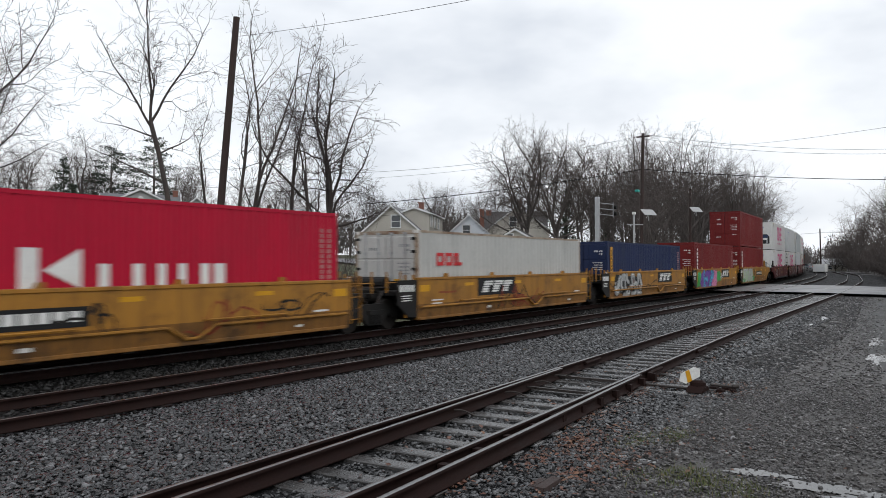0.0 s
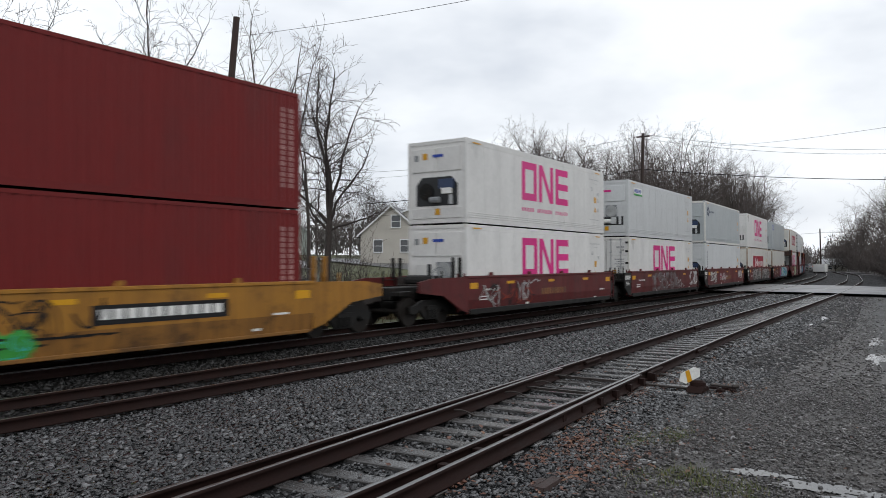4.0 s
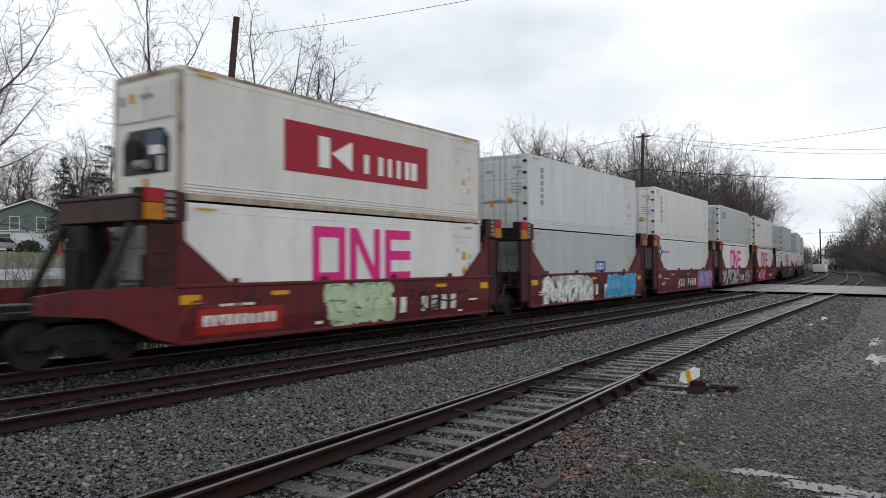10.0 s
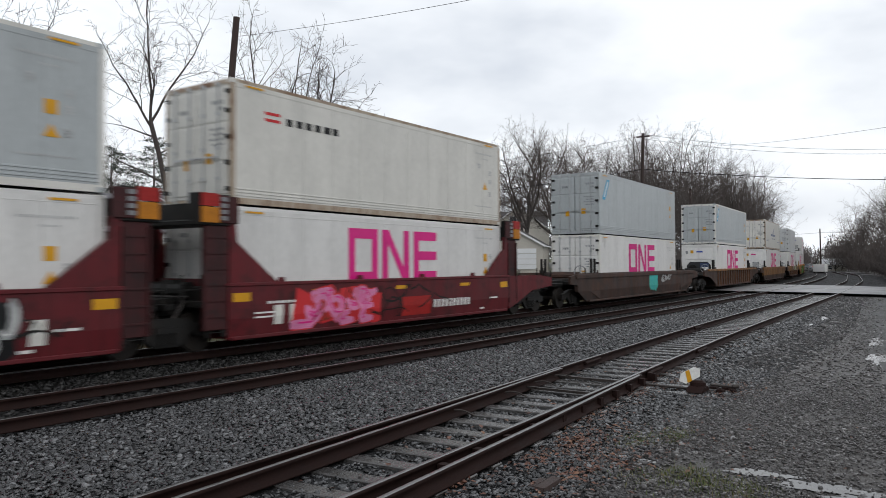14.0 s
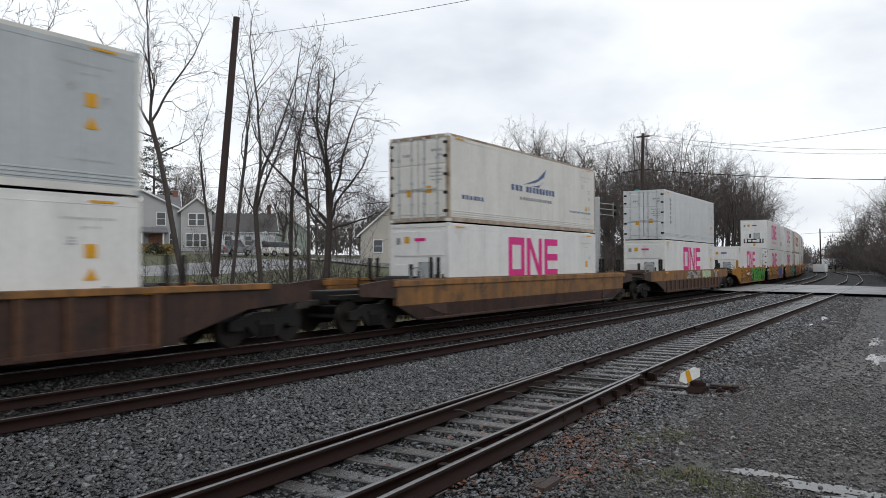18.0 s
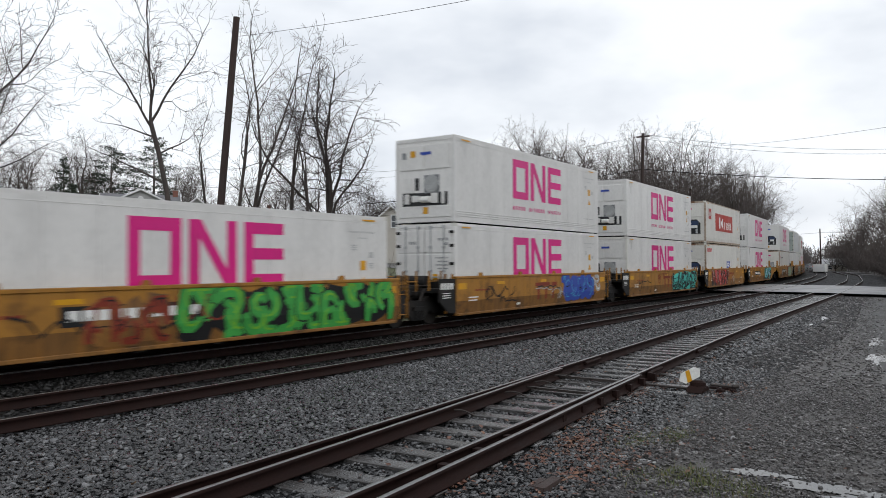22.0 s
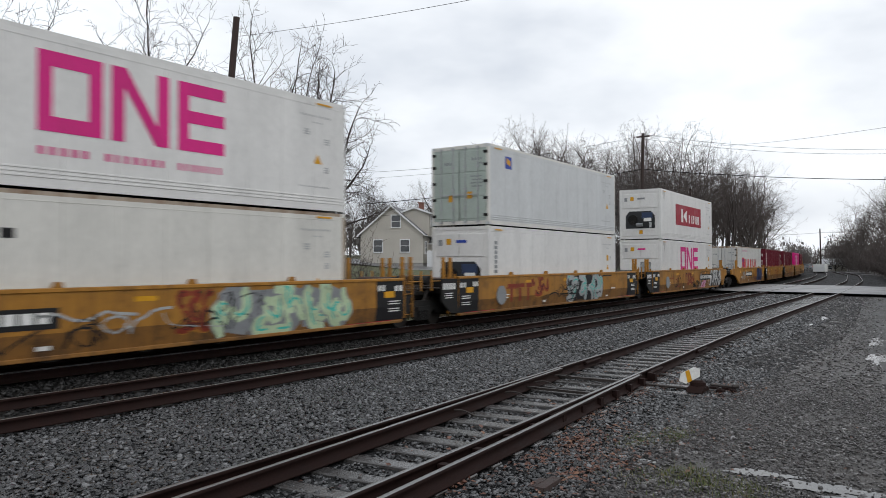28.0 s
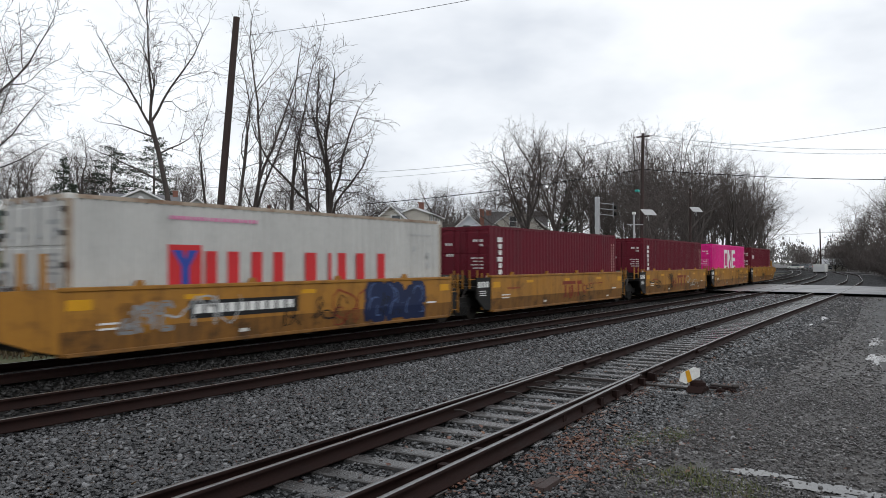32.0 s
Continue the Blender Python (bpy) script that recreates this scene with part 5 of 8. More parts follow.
    if style == 'long':
        for sg, kj in ((-1, kf), (1, kr)):
            piece("end_deck", "long_deck_%d" % sg, lambda bm: box(bm, min(sg * 6.5, sg * 8.3), max(sg * 6.5, sg * 8.3), -1.36, 1.36, 1.40, 1.45, 0.01), M['rib_rust'], c, None, "worn steel end deck")
            if kj != 'a':
                continue
            sill_marks(c, "end_panel", 'flat_black', [(min(sg * 7.15, sg * 8.38), max(sg * 7.15, sg * 8.38), 0.34, 1.46)], "black end panel")

            def blocks(bm, sg=sg):
                for x0, x1, z0, z1 in ((7.22, 7.34, 1.18, 1.34), (7.40, 7.52, 1.18, 1.34), (7.98, 8.10, 1.16, 1.32), (8.18, 8.32, 1.16, 1.32), (7.7, 8.2, 0.86, 0.89), (7.7, 8.2, 0.79, 0.82), (7.7, 8.2, 0.65, 0.68), (7.7, 8.2, 0.58, 0.61)):
                    x0, x1 = sorted((sg * x0, sg * x1))
                    bm.faces.new([bm.verts.new((x, sill_y(z) - 0.012, z)) for x, z in ((x0, z0), (x1, z0), (x1, z1), (x0, z1))])
            mark(c, "data_marking", 'flat_white', blocks)
            sill_marks(c, "red_line", 'dull_red', [(min(sg * 6.0, sg * 7.9), max(sg * 6.0, sg * 7.9), 0.28, 0.335)])
            x0, x1 = sorted((sg * 7.5, sg * 7.95))
            piece("amber_panel", "amber_panel_%d" % sg, lambda bm: plate(bm, [(x0, 0.98), (x1, 0.98), (x1, 1.16), (x0, 1.16)], -1.454), M['amber'], c)
        cyl_me = cached("round_plate", lambda bm: cyl(bm, (0, 0.0, 0), (0, -0.03, 0), 0.34, n=20), M['flat_grey'])
        o = new("round_vent", cyl_me)
        o.parent = c
        o.matrix_local = Matrix.Translation((-5.6, -1.445, 0.82))
    return c


def brake_wheel_bm(bm):
    n = 16
    for i in range(n):
        a0, a1 = i * math.tau / n, (i + 1) * math.tau / n
        cyl(bm, (0, 0.28 * math.cos(a0), 0.28 * math.sin(a0)), (0, 0.28 * math.cos(a1), 0.28 * math.sin(a1)), 0.02, n=5, caps=False)
    for i in range(4):
        a = i * math.tau / 4
        cyl(bm, (0, 0, 0), (0, 0.28 * math.cos(a), 0.28 * math.sin(a)), 0.014, n=4)


def hose_bm(bm):
    last = None
    for i in range(9):
        a = i / 8
        p = (a * 0.9, 0.0, -0.42 * math.sin(a * math.pi) + 0.1 * a)
        if last:
            cyl(bm, last, p, 0.035, n=6, caps=False)
        last = p


PLATE = {0: (-4.1, 'n'), 1: (-2.9, 't'), 2: (0.97, 't'), 3: (0.9, 't'), 4: (0.48, 'n'), 24: (-5.0, 'n'), 26: (1.75, 'n'), 27: (-3.6, 'n'), 19: (-3.6, 'n'), 23: (-4.0, 'n')}
STENCIL = {5: None, 20: -0.75, 21: -0.67, 22: 0.2, 25: -5.1, 28: -0.5, 29: -0.5}
SPRAYS = {
    2: [(-5.6, -1.8, 0.3, 1.4, ('silver', 'flat_black', 'flat_white'), 5, "silver and black sprayed lettering")],
    3: [(-6.2, -5.4, 0.4, 1.3, ('flat_green', 'flat_green', 'teal'), 2, "green sprayed patch"), (-5.3, -1.9, 0.3, 1.44, ('purple', 'purple', 'flat_black', 'sky_blue'), 4, "purple and blue sprayed lettering"), (-1.9, -0.6, 0.3, 1.44, ('pink', 'pink', 'flat_black'), 2, "pink sprayed lettering"), (-0.5, 0.4, 0.6, 1.3, ('flat_green', 'flat_green', 'teal'), 2, "green sprayed patch")],
    4: [(-6.2, -1.4, 0.3, 1.44, ('silver', 'pale_green', 'flat_white'), 6, "silver sprayed lettering"), (-6.3, -5.2, 0.28, 0.6, ('flat_green', 'flat_green', 'teal'), 3, "green sprayed patch"), (-1.6, -0.6, 0.28, 0.8, ('flat_green', 'flat_green', 'teal'), 2, "green sprayed patch")],
    6: [(-2.9, 2.1, 0.45, 1.4, ('faint_grey', 'oxide', 'flat_grey'), 6, "faint grey sprayed lettering"), (4.6, 6.2, 0.6, 1.4, ('silver', 'oxide', 'flat_white'), 3, "silver sprayed tag")],
    7: [(-5.6, -3.9, 0.7, 1.3, ('silver', 'oxide', 'flat_white'), 4, "pale sprayed tag"), (-2.5, -0.8, 0.7, 1.2, ('silver', 'oxide', 'pink'), 4, "pale sprayed tag"), (4.2, 5.4, 0.8, 1.3, ('silver', 'flat_grey', 'flat_white'), 3, "pale sprayed tag")],
    8: [(-4.4, -0.1, 0.35, 1.42, ('flat_black', 'silver', 'flat_white'), 6, "black sprayed lettering with silver edges"), (0.9, 5.2, 0.35, 1.42, ('flat_black', 'silver', 'flat_white'), 6, "black sprayed lettering with silver edges")],
    9: [(-0.9, 0.3, 0.4, 1.3, ('purple', 'magenta', 'flat_white'), 2, "purple sprayed patch"), (0.3, 6.2, 0.3, 1.44, ('teal', 'flat_white', 'purple', 'sky_blue'), 7, "teal and purple sprayed lettering")],
    10: [(-1.7, 0.8, 0.3, 1.44, ('pale_green', 'pale_green', 'flat_grey'), 3, "pale green sprayed figure")],
    11: [(-5.3, -0.3, 0.3, 1.44, ('flat_white', 'silver', 'flat_grey'), 6, "white sprayed lettering"), (1.46, 5.45, 0.35, 1.42, ('sky_blue', 'sky_blue', 'flat_blue'), 5, "light blue sprayed lettering")],
    12: [(2.4, 6.0, 0.3, 1.4, ('purple', 'pink', 'teal', 'sky_blue'), 5, "purple and teal sprayed lettering")],
    13: [(-5.7, -0.3, 0.3, 1.4, ('silver', 'flat_black', 'flat_white'), 7, "silver sprayed lettering"), (3.2, 4.3, 0.3, 1.4, ('silver', 'flat_black', 'flat_white'), 2, "silver sprayed tag")],
    14: [(-4.4, -1.0, 0.4, 1.3, ('pink', 'flat_red', 'magenta'), 4, "red and pink sprayed lettering")],
    15: [(0.6, 1.9, 0.5, 1.45, ('teal', 'teal', 'sky_blue'), 3, "teal sprayed tag"), (2.8, 4.6, 0.9, 1.3, ('silver', 'brown', 'silver'), 3, "pale sprayed tag")],
    19: [(-1.0, 5.9, 0.3, 1.44, ('flat_green', 'flat_black', 'lime', 'flat_green'), 8, "green and black sprayed lettering"), (-3.0, -1.4, 0.4, 1.3, ('rust_red', 'orange', 'flat_black'), 3, "rusty red sprayed tag")],
    20: [(1.8, 4.8, 0.45, 1.42, ('flat_blue', 'flat_blue', 'sky_blue'), 4, "blue sprayed patch"), (4.9, 5.6, 0.7, 1.4, ('silver', 'yellow', 'flat_white'), 1, "white sprayed tag")],
    21: [(1.35, 6.2, 0.3, 1.44, ('flat_black', 'teal', 'teal'), 5, "black lettering on a teal sprayed ground")],
    22: [(-5.3, 0.05, 0.3, 1.42, ('rust_red', 'flat_black', 'silver', 'flat_red'), 7, "red and black sprayed lettering")],
    23: [(1.9, 6.2, 0.3, 1.44, ('teal', 'flat_black', 'flat_white', 'sky_blue'), 5, "teal and black sprayed lettering")],
    24: [(1.75, 5.9, 0.3, 1.44, ('pale_green', 'flat_grey', 'teal'), 5, "pale green sprayed lettering"), (0.6, 1.5, 0.5, 1.4, ('rust_red', 'yellow', 'flat_black'), 2, "rusty sprayed tag")],
    25: [(0.1, 3.7, 0.3, 1.44, ('silver', 'flat_black', 'teal'), 4, "grey sprayed lettering with teal specks"), (-3.1, -1.9, 0.7, 1.4, ('rust_red', 'yellow', 'flat_black'), 2, "dark sprayed tag")],
    26: [(4.7, 7.55, 0.3, 1.44, ('silver', 'flat_black', 'flat_white'), 4, "silver sprayed lettering with black edges"), (2.4, 3.3, 0.35, 0.75, ('pink', 'pink', 'flat_white'), 1, "faded pink sprayed patch"), (0.2, 1.7, 0.4, 0.8, ('flat_black', 'yellow', 'flat_black'), 4, "thin black sprayed tag"), (-1.6, 0.2, 0.6, 1.3, ('rust_red', 'yellow', 'flat_black'), 3, "dark sprayed tag")],
    27: [(2.2, 4.8, 0.4, 1.44, ('navy', 'navy', 'slate_blue'), 3, "dark blue painted patch"), (-5.2, -4.0, 0.6, 1.2, ('flat_grey', 'yellow', 'yellow'), 3, "faded grey sprayed tag")],
    18: [(1.9, 4.05, 0.98, 1.44, ('pale_green', 'pale_green', 'flat_grey'), 5, "pale green sprayed patch"), (5.1, 5.9, 0.98, 1.44, ('silver', 'brown', 'flat_grey'), 2, "grey sprayed tag"), (-2.0, 1.2, 1.0, 1.44, ('silver', 'orange', 'sky_blue'), 6, "pale sprayed tags")],
}


def build_train():
    CENTRES = [8.7, 24.47, 39.93, 55.6, 71.04, 91.0, 106.6, 122.3, 138.03, 153.74, 174.0, 189.74, 205.2, 220.94, 236.2, 257.76,
               280.56, 303.9, 326.65, 347.8, 363.57, 379.6, 395.7, 411.7, 433.9, 453.65, 473.2, 494.5, 509.75, 526.1, 541.5, 557.0]
    RF, DR = 'reefer', 'dry'
    R, Wd = "white refrigerated shipping container", "magenta mark on its side"
    ONE = ('white', RF, 'light', ('ring',), "white refrigerated shipping container with a magenta mark")
    ONED = ('white', RF, 'doors', ('ring',), "white refrigerated shipping container with a magenta mark and doors")
    LOADS = [
        (('red', DR, 'doors', ('blocks_red',), "bright red corrugated shipping container with white blocks"), None),
        (('old_grey', DR, 'doors', ('red_blobs',), "pale grey shipping container with a small red mark"), None),
        (('navy', DR, 'doors', ('column_yellow',), "navy blue corrugated shipping container with a yellow label"), None),
        (('maroon', DR, 'doors', ('column_white',), "maroon corrugated shipping container with white end markings"), None),
        (('maroon', DR, 'doors', ('column_white',), "maroon corrugated shipping container in the well"), ('maroon', DR, 'doors', (), "maroon corrugated shipping container stacked on another")),
        (ONE, ('white', RF, 'dark', ('ring',), "white reefer with a magenta mark and black machinery")),
        (ONED, ('greywhite', RF, 'light', ('sticker',), "light grey refrigerated container with a blue sticker")),
        (('greywhite', RF, 'dark', ('column_thin',), "light grey refrigerated container with vertical markings"), ('grey', RF, 'dark', ('small_blue',), "grey refrigerated container with a small blue emblem")),
        (('cream', RF, 'dark', ('panel_low',), "white refrigerated container with a red panel"), ONE),
        (('cream', RF, 'dark', ('column_thin',), "white refrigerated container with faint markings"), ('grey', RF, 'dark', ('blue_panel',), "grey refrigerated container with a small blue panel")),
        (ONED, ('cream', RF, 'dark', ('panel',), "off-white refrigerated container with a red panel")),
        (('grey', RF, 'doors', ('column_thin', 'blue_panel_mid'), "grey refrigerated container with a small blue panel"), ('greywhite', RF, 'doors', ('column_dark',), "light grey container with vertical grey blocks")),
        (('greywhite', RF, 'doors', ('small_blue',), "light grey container with a blue emblem"), ('white', RF, 'doors', ('column_dark',), "white container with vertical grey blocks and doors")),
        (ONED, ('grey', RF, 'doors', ('pink_bars',), "grey container with faded red outlined blocks")),
        (ONED, ('cream', RF, 'doors', ('black_bars',), "off-white container with black blocks and red stripes")),
        (ONED, ('grey', RF, 'doors', ('diag',), "grey container with a slanted blue sticker")),
        (('white', RF, 'dark', ('ring',), "white reefer with a magenta mark and dark machinery"), ('grey', RF, 'doors', ('diag',), "grey container with a slanted blue sticker")),
        (ONE, ('cream', RF, 'doors', ('wing',), "grimy off-white container with a slate blue wing emblem")),
        (ONE, ('greywhite', RF, 'doors', ('column_dark',), "light grey container with vertical grey blocks")),
        (ONE, None),
        (ONED, ONE), (ONE, ONE),
        (('cream', RF, 'dark', ('red_bars', 'blue_panel_mid'), "off-white reefer with red blocks and a blue panel"), ('cream', RF, 'dark', ('panel_orange',), "rust-stained white reefer with a faded red panel")),
        (ONE, ONE),
        (('cream', RF, 'light', ('black_bars',), "off-white reefer with black blocks and red stripes"), ('white', RF, 'dark', ('ring',), "white reefer with a magenta mark and dark machinery")),
        (('white', RF, 'dark', ('column_thin',), "white reefer with vertical red-grey blocks"), ('greywhite', RF, 'green_doors', ('small_yellow',), "light grey container with grey-green doors")),
        (ONE, ('white', RF, 'dark', ('panel',), "white reefer with a red panel and dark machinery")),
        (('old_grey', DR, 'doors', ('star_square',), "pale grey corrugated container with large red blocks"), None),
        (('wine', DR, 'doors', ('column_white',), "wine-red corrugated container with white blocks"), None),
        (('wine', DR, 'doors', ('column_white',), "wine-red corrugated container with white end markings"), None),
        (('magenta', DR, 'doors', ('ring_white',), "magenta container with a white mark"), None),
        (('wine', DR, 'doors', ('white_bars',), "wine-red corrugated container on the last car"), None),
    ]
    STYLES = ['plain'] * 10 + ['tall'] * 5 + ['smooth', 'ribbed', 'smooth', 'ribbed'] + ['plain'] * 5 + ['long'] * 3 + ['plain'] * 5
    PAINT = ['yellow'] * 5 + ['oxide'] * 5 + ['sea_red'] * 5 + ['brown'] * 4 + ['yellow'] * 13
    COUPLED = {4, 9, 14, 15, 16, 17, 18, 23, 26, 31}   # the joint behind this unit is a coupler
    for i, d in enumerate(CENTRES):
        jf = (d - CENTRES[i - 1]) / 2 if i else 7.85
        jr = (CENTRES[i + 1] - d) / 2 if i < 31 else 9.6
        kf = 'c' if (i - 1) in COUPLED else 'a'
        kr = 'c' if i in COUPLED else 'a'
        c = well_car(i, STYLES[i], PAINT[i], d, jf, jr, kf, kr)
        KEYED.append((c, d, 0.0, min(jf, jr)))
        if i in PLATE:
            x, k = PLATE[i]
            w = 2.65 if k == 't' else 3.2
            z0, z1 = (0.86, 1.45) if k == 't' else (0.80, 1.18)
            sill_marks(c, "name_board", 'flat_black', [(x, x + w, z0, z1)], "black board with white blocks")
            if k == 't':
                for q in range(5):
                    zz = z0 + 0.10 + q * 0.082
                    sill_bars(c, "name_blocks", 'flat_white', x + 0.28 + q * 0.045, x + w - 0.30 + q * 0.045, zz, zz + 0.062, 3, 0.011, "", 0.62 if q < 3 else 0.86)
            else:
                sill_bars(c, "name_blocks", 'flat_white', x + 0.15, x + w - 0.1, z0 + 0.1, z1 - 0.08, 10, 0.011)
        if STENCIL.get(i) is not None:
            x = STENCIL[i]
            sill_marks(c, "stencil", 'rust_red', [(x, x + 1.3, 1.06, 1.2), (x + 1.45, x + 1.95, 1.04, 1.2)], "rust-red stencilled blocks")
            sill_bars(c, "stencil", 'rust_red', x + 0.2, x + 2.15, 0.55, 1.03, 3, 0.006, "rust-red stencilled blocks", 0.26)
        if PAINT[i] == 'sea_red':
            x = {10: 0.25, 11: -0.9, 12: -2.2, 13: 0.9, 14: -5.0}[i]
            sill_bars(c, "name_blocks", 'cream', x, x + 1.55, 0.52, 0.98, 3, 0.005, "white painted blocks", 0.55)
            sill_bars(c, "name_blocks", 'cream', x + 2.1, x + 4.2, 0.52, 0.98, 4, 0.005, "white painted blocks", 0.55)
            if i in (10, 14):
                x, w, x2 = (-5.8, 2.45, -5.65) if i == 10 else (0.0, 1.45, 1.6)
                sill_marks(c, "number_panel", 'board_red', [(x, x + w, 0.42, 0.98)], "bright red panel")
                sill_bars(c, "data_marking", 'flat_white', x2, x2 + 2.15, 0.60, 0.84, 10, 0.011, "", 0.6)
        if PAINT[i] == 'oxide':
            x = -4.6 if i == 9 else -0.9
            sill_bars(c, "name_blocks", 'orange', x, x + 2.3, 0.74, 0.98, 10, 0.005, "faded yellow blocks", 0.62)
        for k, (x0, x1, z0, z1, cols, n, lab) in enumerate(SPRAYS.get(i, ())):
            spray(c, x0, x1, z0, z1, cols, n, i * 10 + k, lab)
        low, up = LOADS[i]
        box_ = container(*low, d, 0.40, i * 2)
        if i in (1, 2):
            for o in [o for o in bpy.data.objects if o.parent == box_]:   # two standard-height boxes among the high ones
                o.matrix_basis = Matrix.Diagonal((1, 1, 2.591 / CH, 1)) @ o.matrix_basis
        if up:
            container(*up, d, 3.333, i * 2 + 1, True)


build_train()


# ---- bare trees ----
def grow(seed, height, r0, fork=0.35, twig=0.007, dens=1.0, lean=(0.0, 0.0), up=0.12, lead=(), depth=4, wob=0.16, short=1.0, stem=0.0):
    """A leafless tree as two lists of tapered lines: trunk with limbs, and the finer crown.
    lead: limbs as (angle from upright, length, place on the trunk, compass angle, bend)."""
    rng = random.Random(seed)
    limbs, crown = [], []

    def line(p, d, length, r_a, r_b, segs, wob, rise, bend=None):
        pts, rad = [p.copy()], [r_a]
        for i in range(segs):
            d = (d + Vector((rng.gauss(0, wob), rng.gauss(0, wob), rng.gauss(0, wob) + rise))).normalized()
            if bend:
                d.rotate(Matrix.Rotation(bend[1] / segs, 3, bend[0]))
            p = p + d * (length / segs)
            pts.append(p.copy())
            rad.append(r_a + (r_b - r_a) * ((i + 1) / segs) ** 0.8)
        return pts, rad

    def side(d, ang):
        a = d.orthogonal().normalized()
        a.rotate(Matrix.Rotation(rng.uniform(0, math.tau), 3, d))
        return (d * math.cos(ang) + a * math.sin(ang)).normalized()

    def at(pts, rad, f):
        k = f * (len(pts) - 1)
        i = min(int(k), len(pts) - 2)
        w = k - i
        return pts[i].lerp(pts[i + 1], w), rad[i] + (rad[i + 1] - rad[i]) * w, (pts[i + 1] - pts[i]).normalized()

    def branch(p, d, length, r, level, bend=None):
        segs = max(2, min(9, int(length / (0.55 if level < 2 else 0.22) / (1 if twig < 0.012 else 3)) + 2))
        pts, rad = line(p, d, length, r, max(twig * 0.6, r * 0.2), segs, wob * (0.75 if level < 2 else 1.3), up * 0.25, bend)
        (limbs if level < 2 else crown).append((pts, rad))
        if level >= depth or length < 0.22 * height / 11:
            return
        per = (1.5, 1.5, 2.6, 3.6, 4.0)[level] * 11 / height
        n = max(2, int(length * per * dens * rng.uniform(0.8, 1.2) + 1))
        for i in range(n + 1):
            f = 0.16 + 0.84 * (i + rng.uniform(-0.4, 0.4)) / n if i < n else 1.0
            f = min(1.0, max(0.12, f))
            q, rr, dd = at(pts, rad, f)
            nl = length * rng.uniform(0.22, 0.46) * (1.35 - 0.75 * f) * short
            nr = max(twig, min(rr * 0.7, r * 0.42 * rng.uniform(0.6, 1.0)))
            nd = side(dd, rng.uniform(0.6, 1.15) if i < n else rng.uniform(0.2, 0.5))
            nd = (nd + Vector((0, 0, up + (0.1 if level < 2 else 0)))).normalized()
            if nl > 0.1:
                branch(q, nd, nl, nr, level + 1)

    tip = Vector((lean[0], lean[1], 1)).normalized()
    pts, rad = line(Vector((0, 0, -0.3)), tip, height * fork + 0.3 + stem, r0, r0 * (0.72 if fork < 0.6 else 0.35), 7, 0.03, 0.0)
    limbs.append((pts, rad))
    for ang, length, f, az, bend in lead:
        q, rr, _ = at(pts, rad, (stem + f * height * fork) / (stem + height * fork))
        c, s_ = math.cos(radians(az)), math.sin(radians(az))
        sn = math.sin(radians(ang))
        d = Vector((sn * c + rng.uniform(-0.04, 0.04), sn * s_, math.cos(radians(ang)))).normalized()
        branch(q, d, length, min(rr * 0.8, r0 * (0.2 + 0.6 * length / height)), 1, (Vector((-s_, c, 0)), radians(bend)))
    return limbs, crown


def tubes(name, lines, sides, material):
    v, f = [], []
    for pts, rad in lines:
        base = len(v)
        n = sides if rad[0] > 0.03 else 3
        for i, (p, r) in enumerate(zip(pts, rad)):
            d = (pts[min(i + 1, len(pts) - 1)] - pts[max(0, i - 1)])
            a = d.orthogonal().normalized()
            b = d.cross(a).normalized()
            for k in range(n):
                t = k * math.tau / n
                v.append(p + (a * math.cos(t) + b * math.sin(t)) * r)
        for i in range(len(pts) - 1):
            for k in range(n):
                q = base + i * n + k
                w = base + i * n + (k + 1) % n
                f.append((q, w, w + n, q + n))
    return raw_mesh(name, v, f, material, True)


TREES = {}
FACE = -55.5


def tree_kind(key, far=False, **kw):
    limbs, crown = grow(**kw)
    fit = kw['height'] / max(p.z for pts, _ in limbs + crown for p in pts) if far else 1.0
    for pts, _ in limbs + crown:
        for p in pts:
            p *= fit
    # far kinds take the bark and twig colours paled for haze
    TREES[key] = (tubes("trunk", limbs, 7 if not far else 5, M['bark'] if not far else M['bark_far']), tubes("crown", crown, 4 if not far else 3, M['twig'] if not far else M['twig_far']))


def plant(key, x, y, turn, scale, label, name="tree", group="bare trees"):
    t = new(name)
    t.location = (x, y, float(ground_z(x, y)) - 0.05)
    t.rotation_euler = (0, 0, radians(turn))
    t.scale = (scale, scale, scale)
    tagged(t, label, "tree" if name == "tree" else "shrub", group)
    for nm, me in zip(("trunk", "crown"), TREES[key]):
        o = new(nm, me)
        o.parent = t
    return t


tree_kind('lean', seed=3, height=11.6, r0=0.12, fork=0.52, twig=0.0068, lean=(-0.31, 0.0), stem=2.0, dens=0.95, up=0.06, wob=0.15, short=1.25, lead=(
    (-26, 4.4, 0.95, 0, -32), (4, 5.0, 1.0, 30, -22), (33, 4.5, 0.99, 0, -16), (62, 2.0, 0.80, 20, -20), (-55, 2.0, 0.90, 0, -30), (-50, 3.4, 0.62, 0, -26), (-4, 3.6, 1.0, 80, 0)))
tree_kind('tall', stem=2.0, seed=8, height=10.4, r0=0.085, fork=0.55, twig=0.006, dens=0.95, up=0.10, wob=0.14, short=1.15, lean=(0.02, 0), lead=(
    (10, 3.9, 1.0, 0, -6), (-20, 2.8, 0.8, 0, 14), (-4, 3.6, 1.0, 70, 4), (38, 1.8, 0.85, 0, -25), (-60, 1.6, 0.6, 0, 20)))
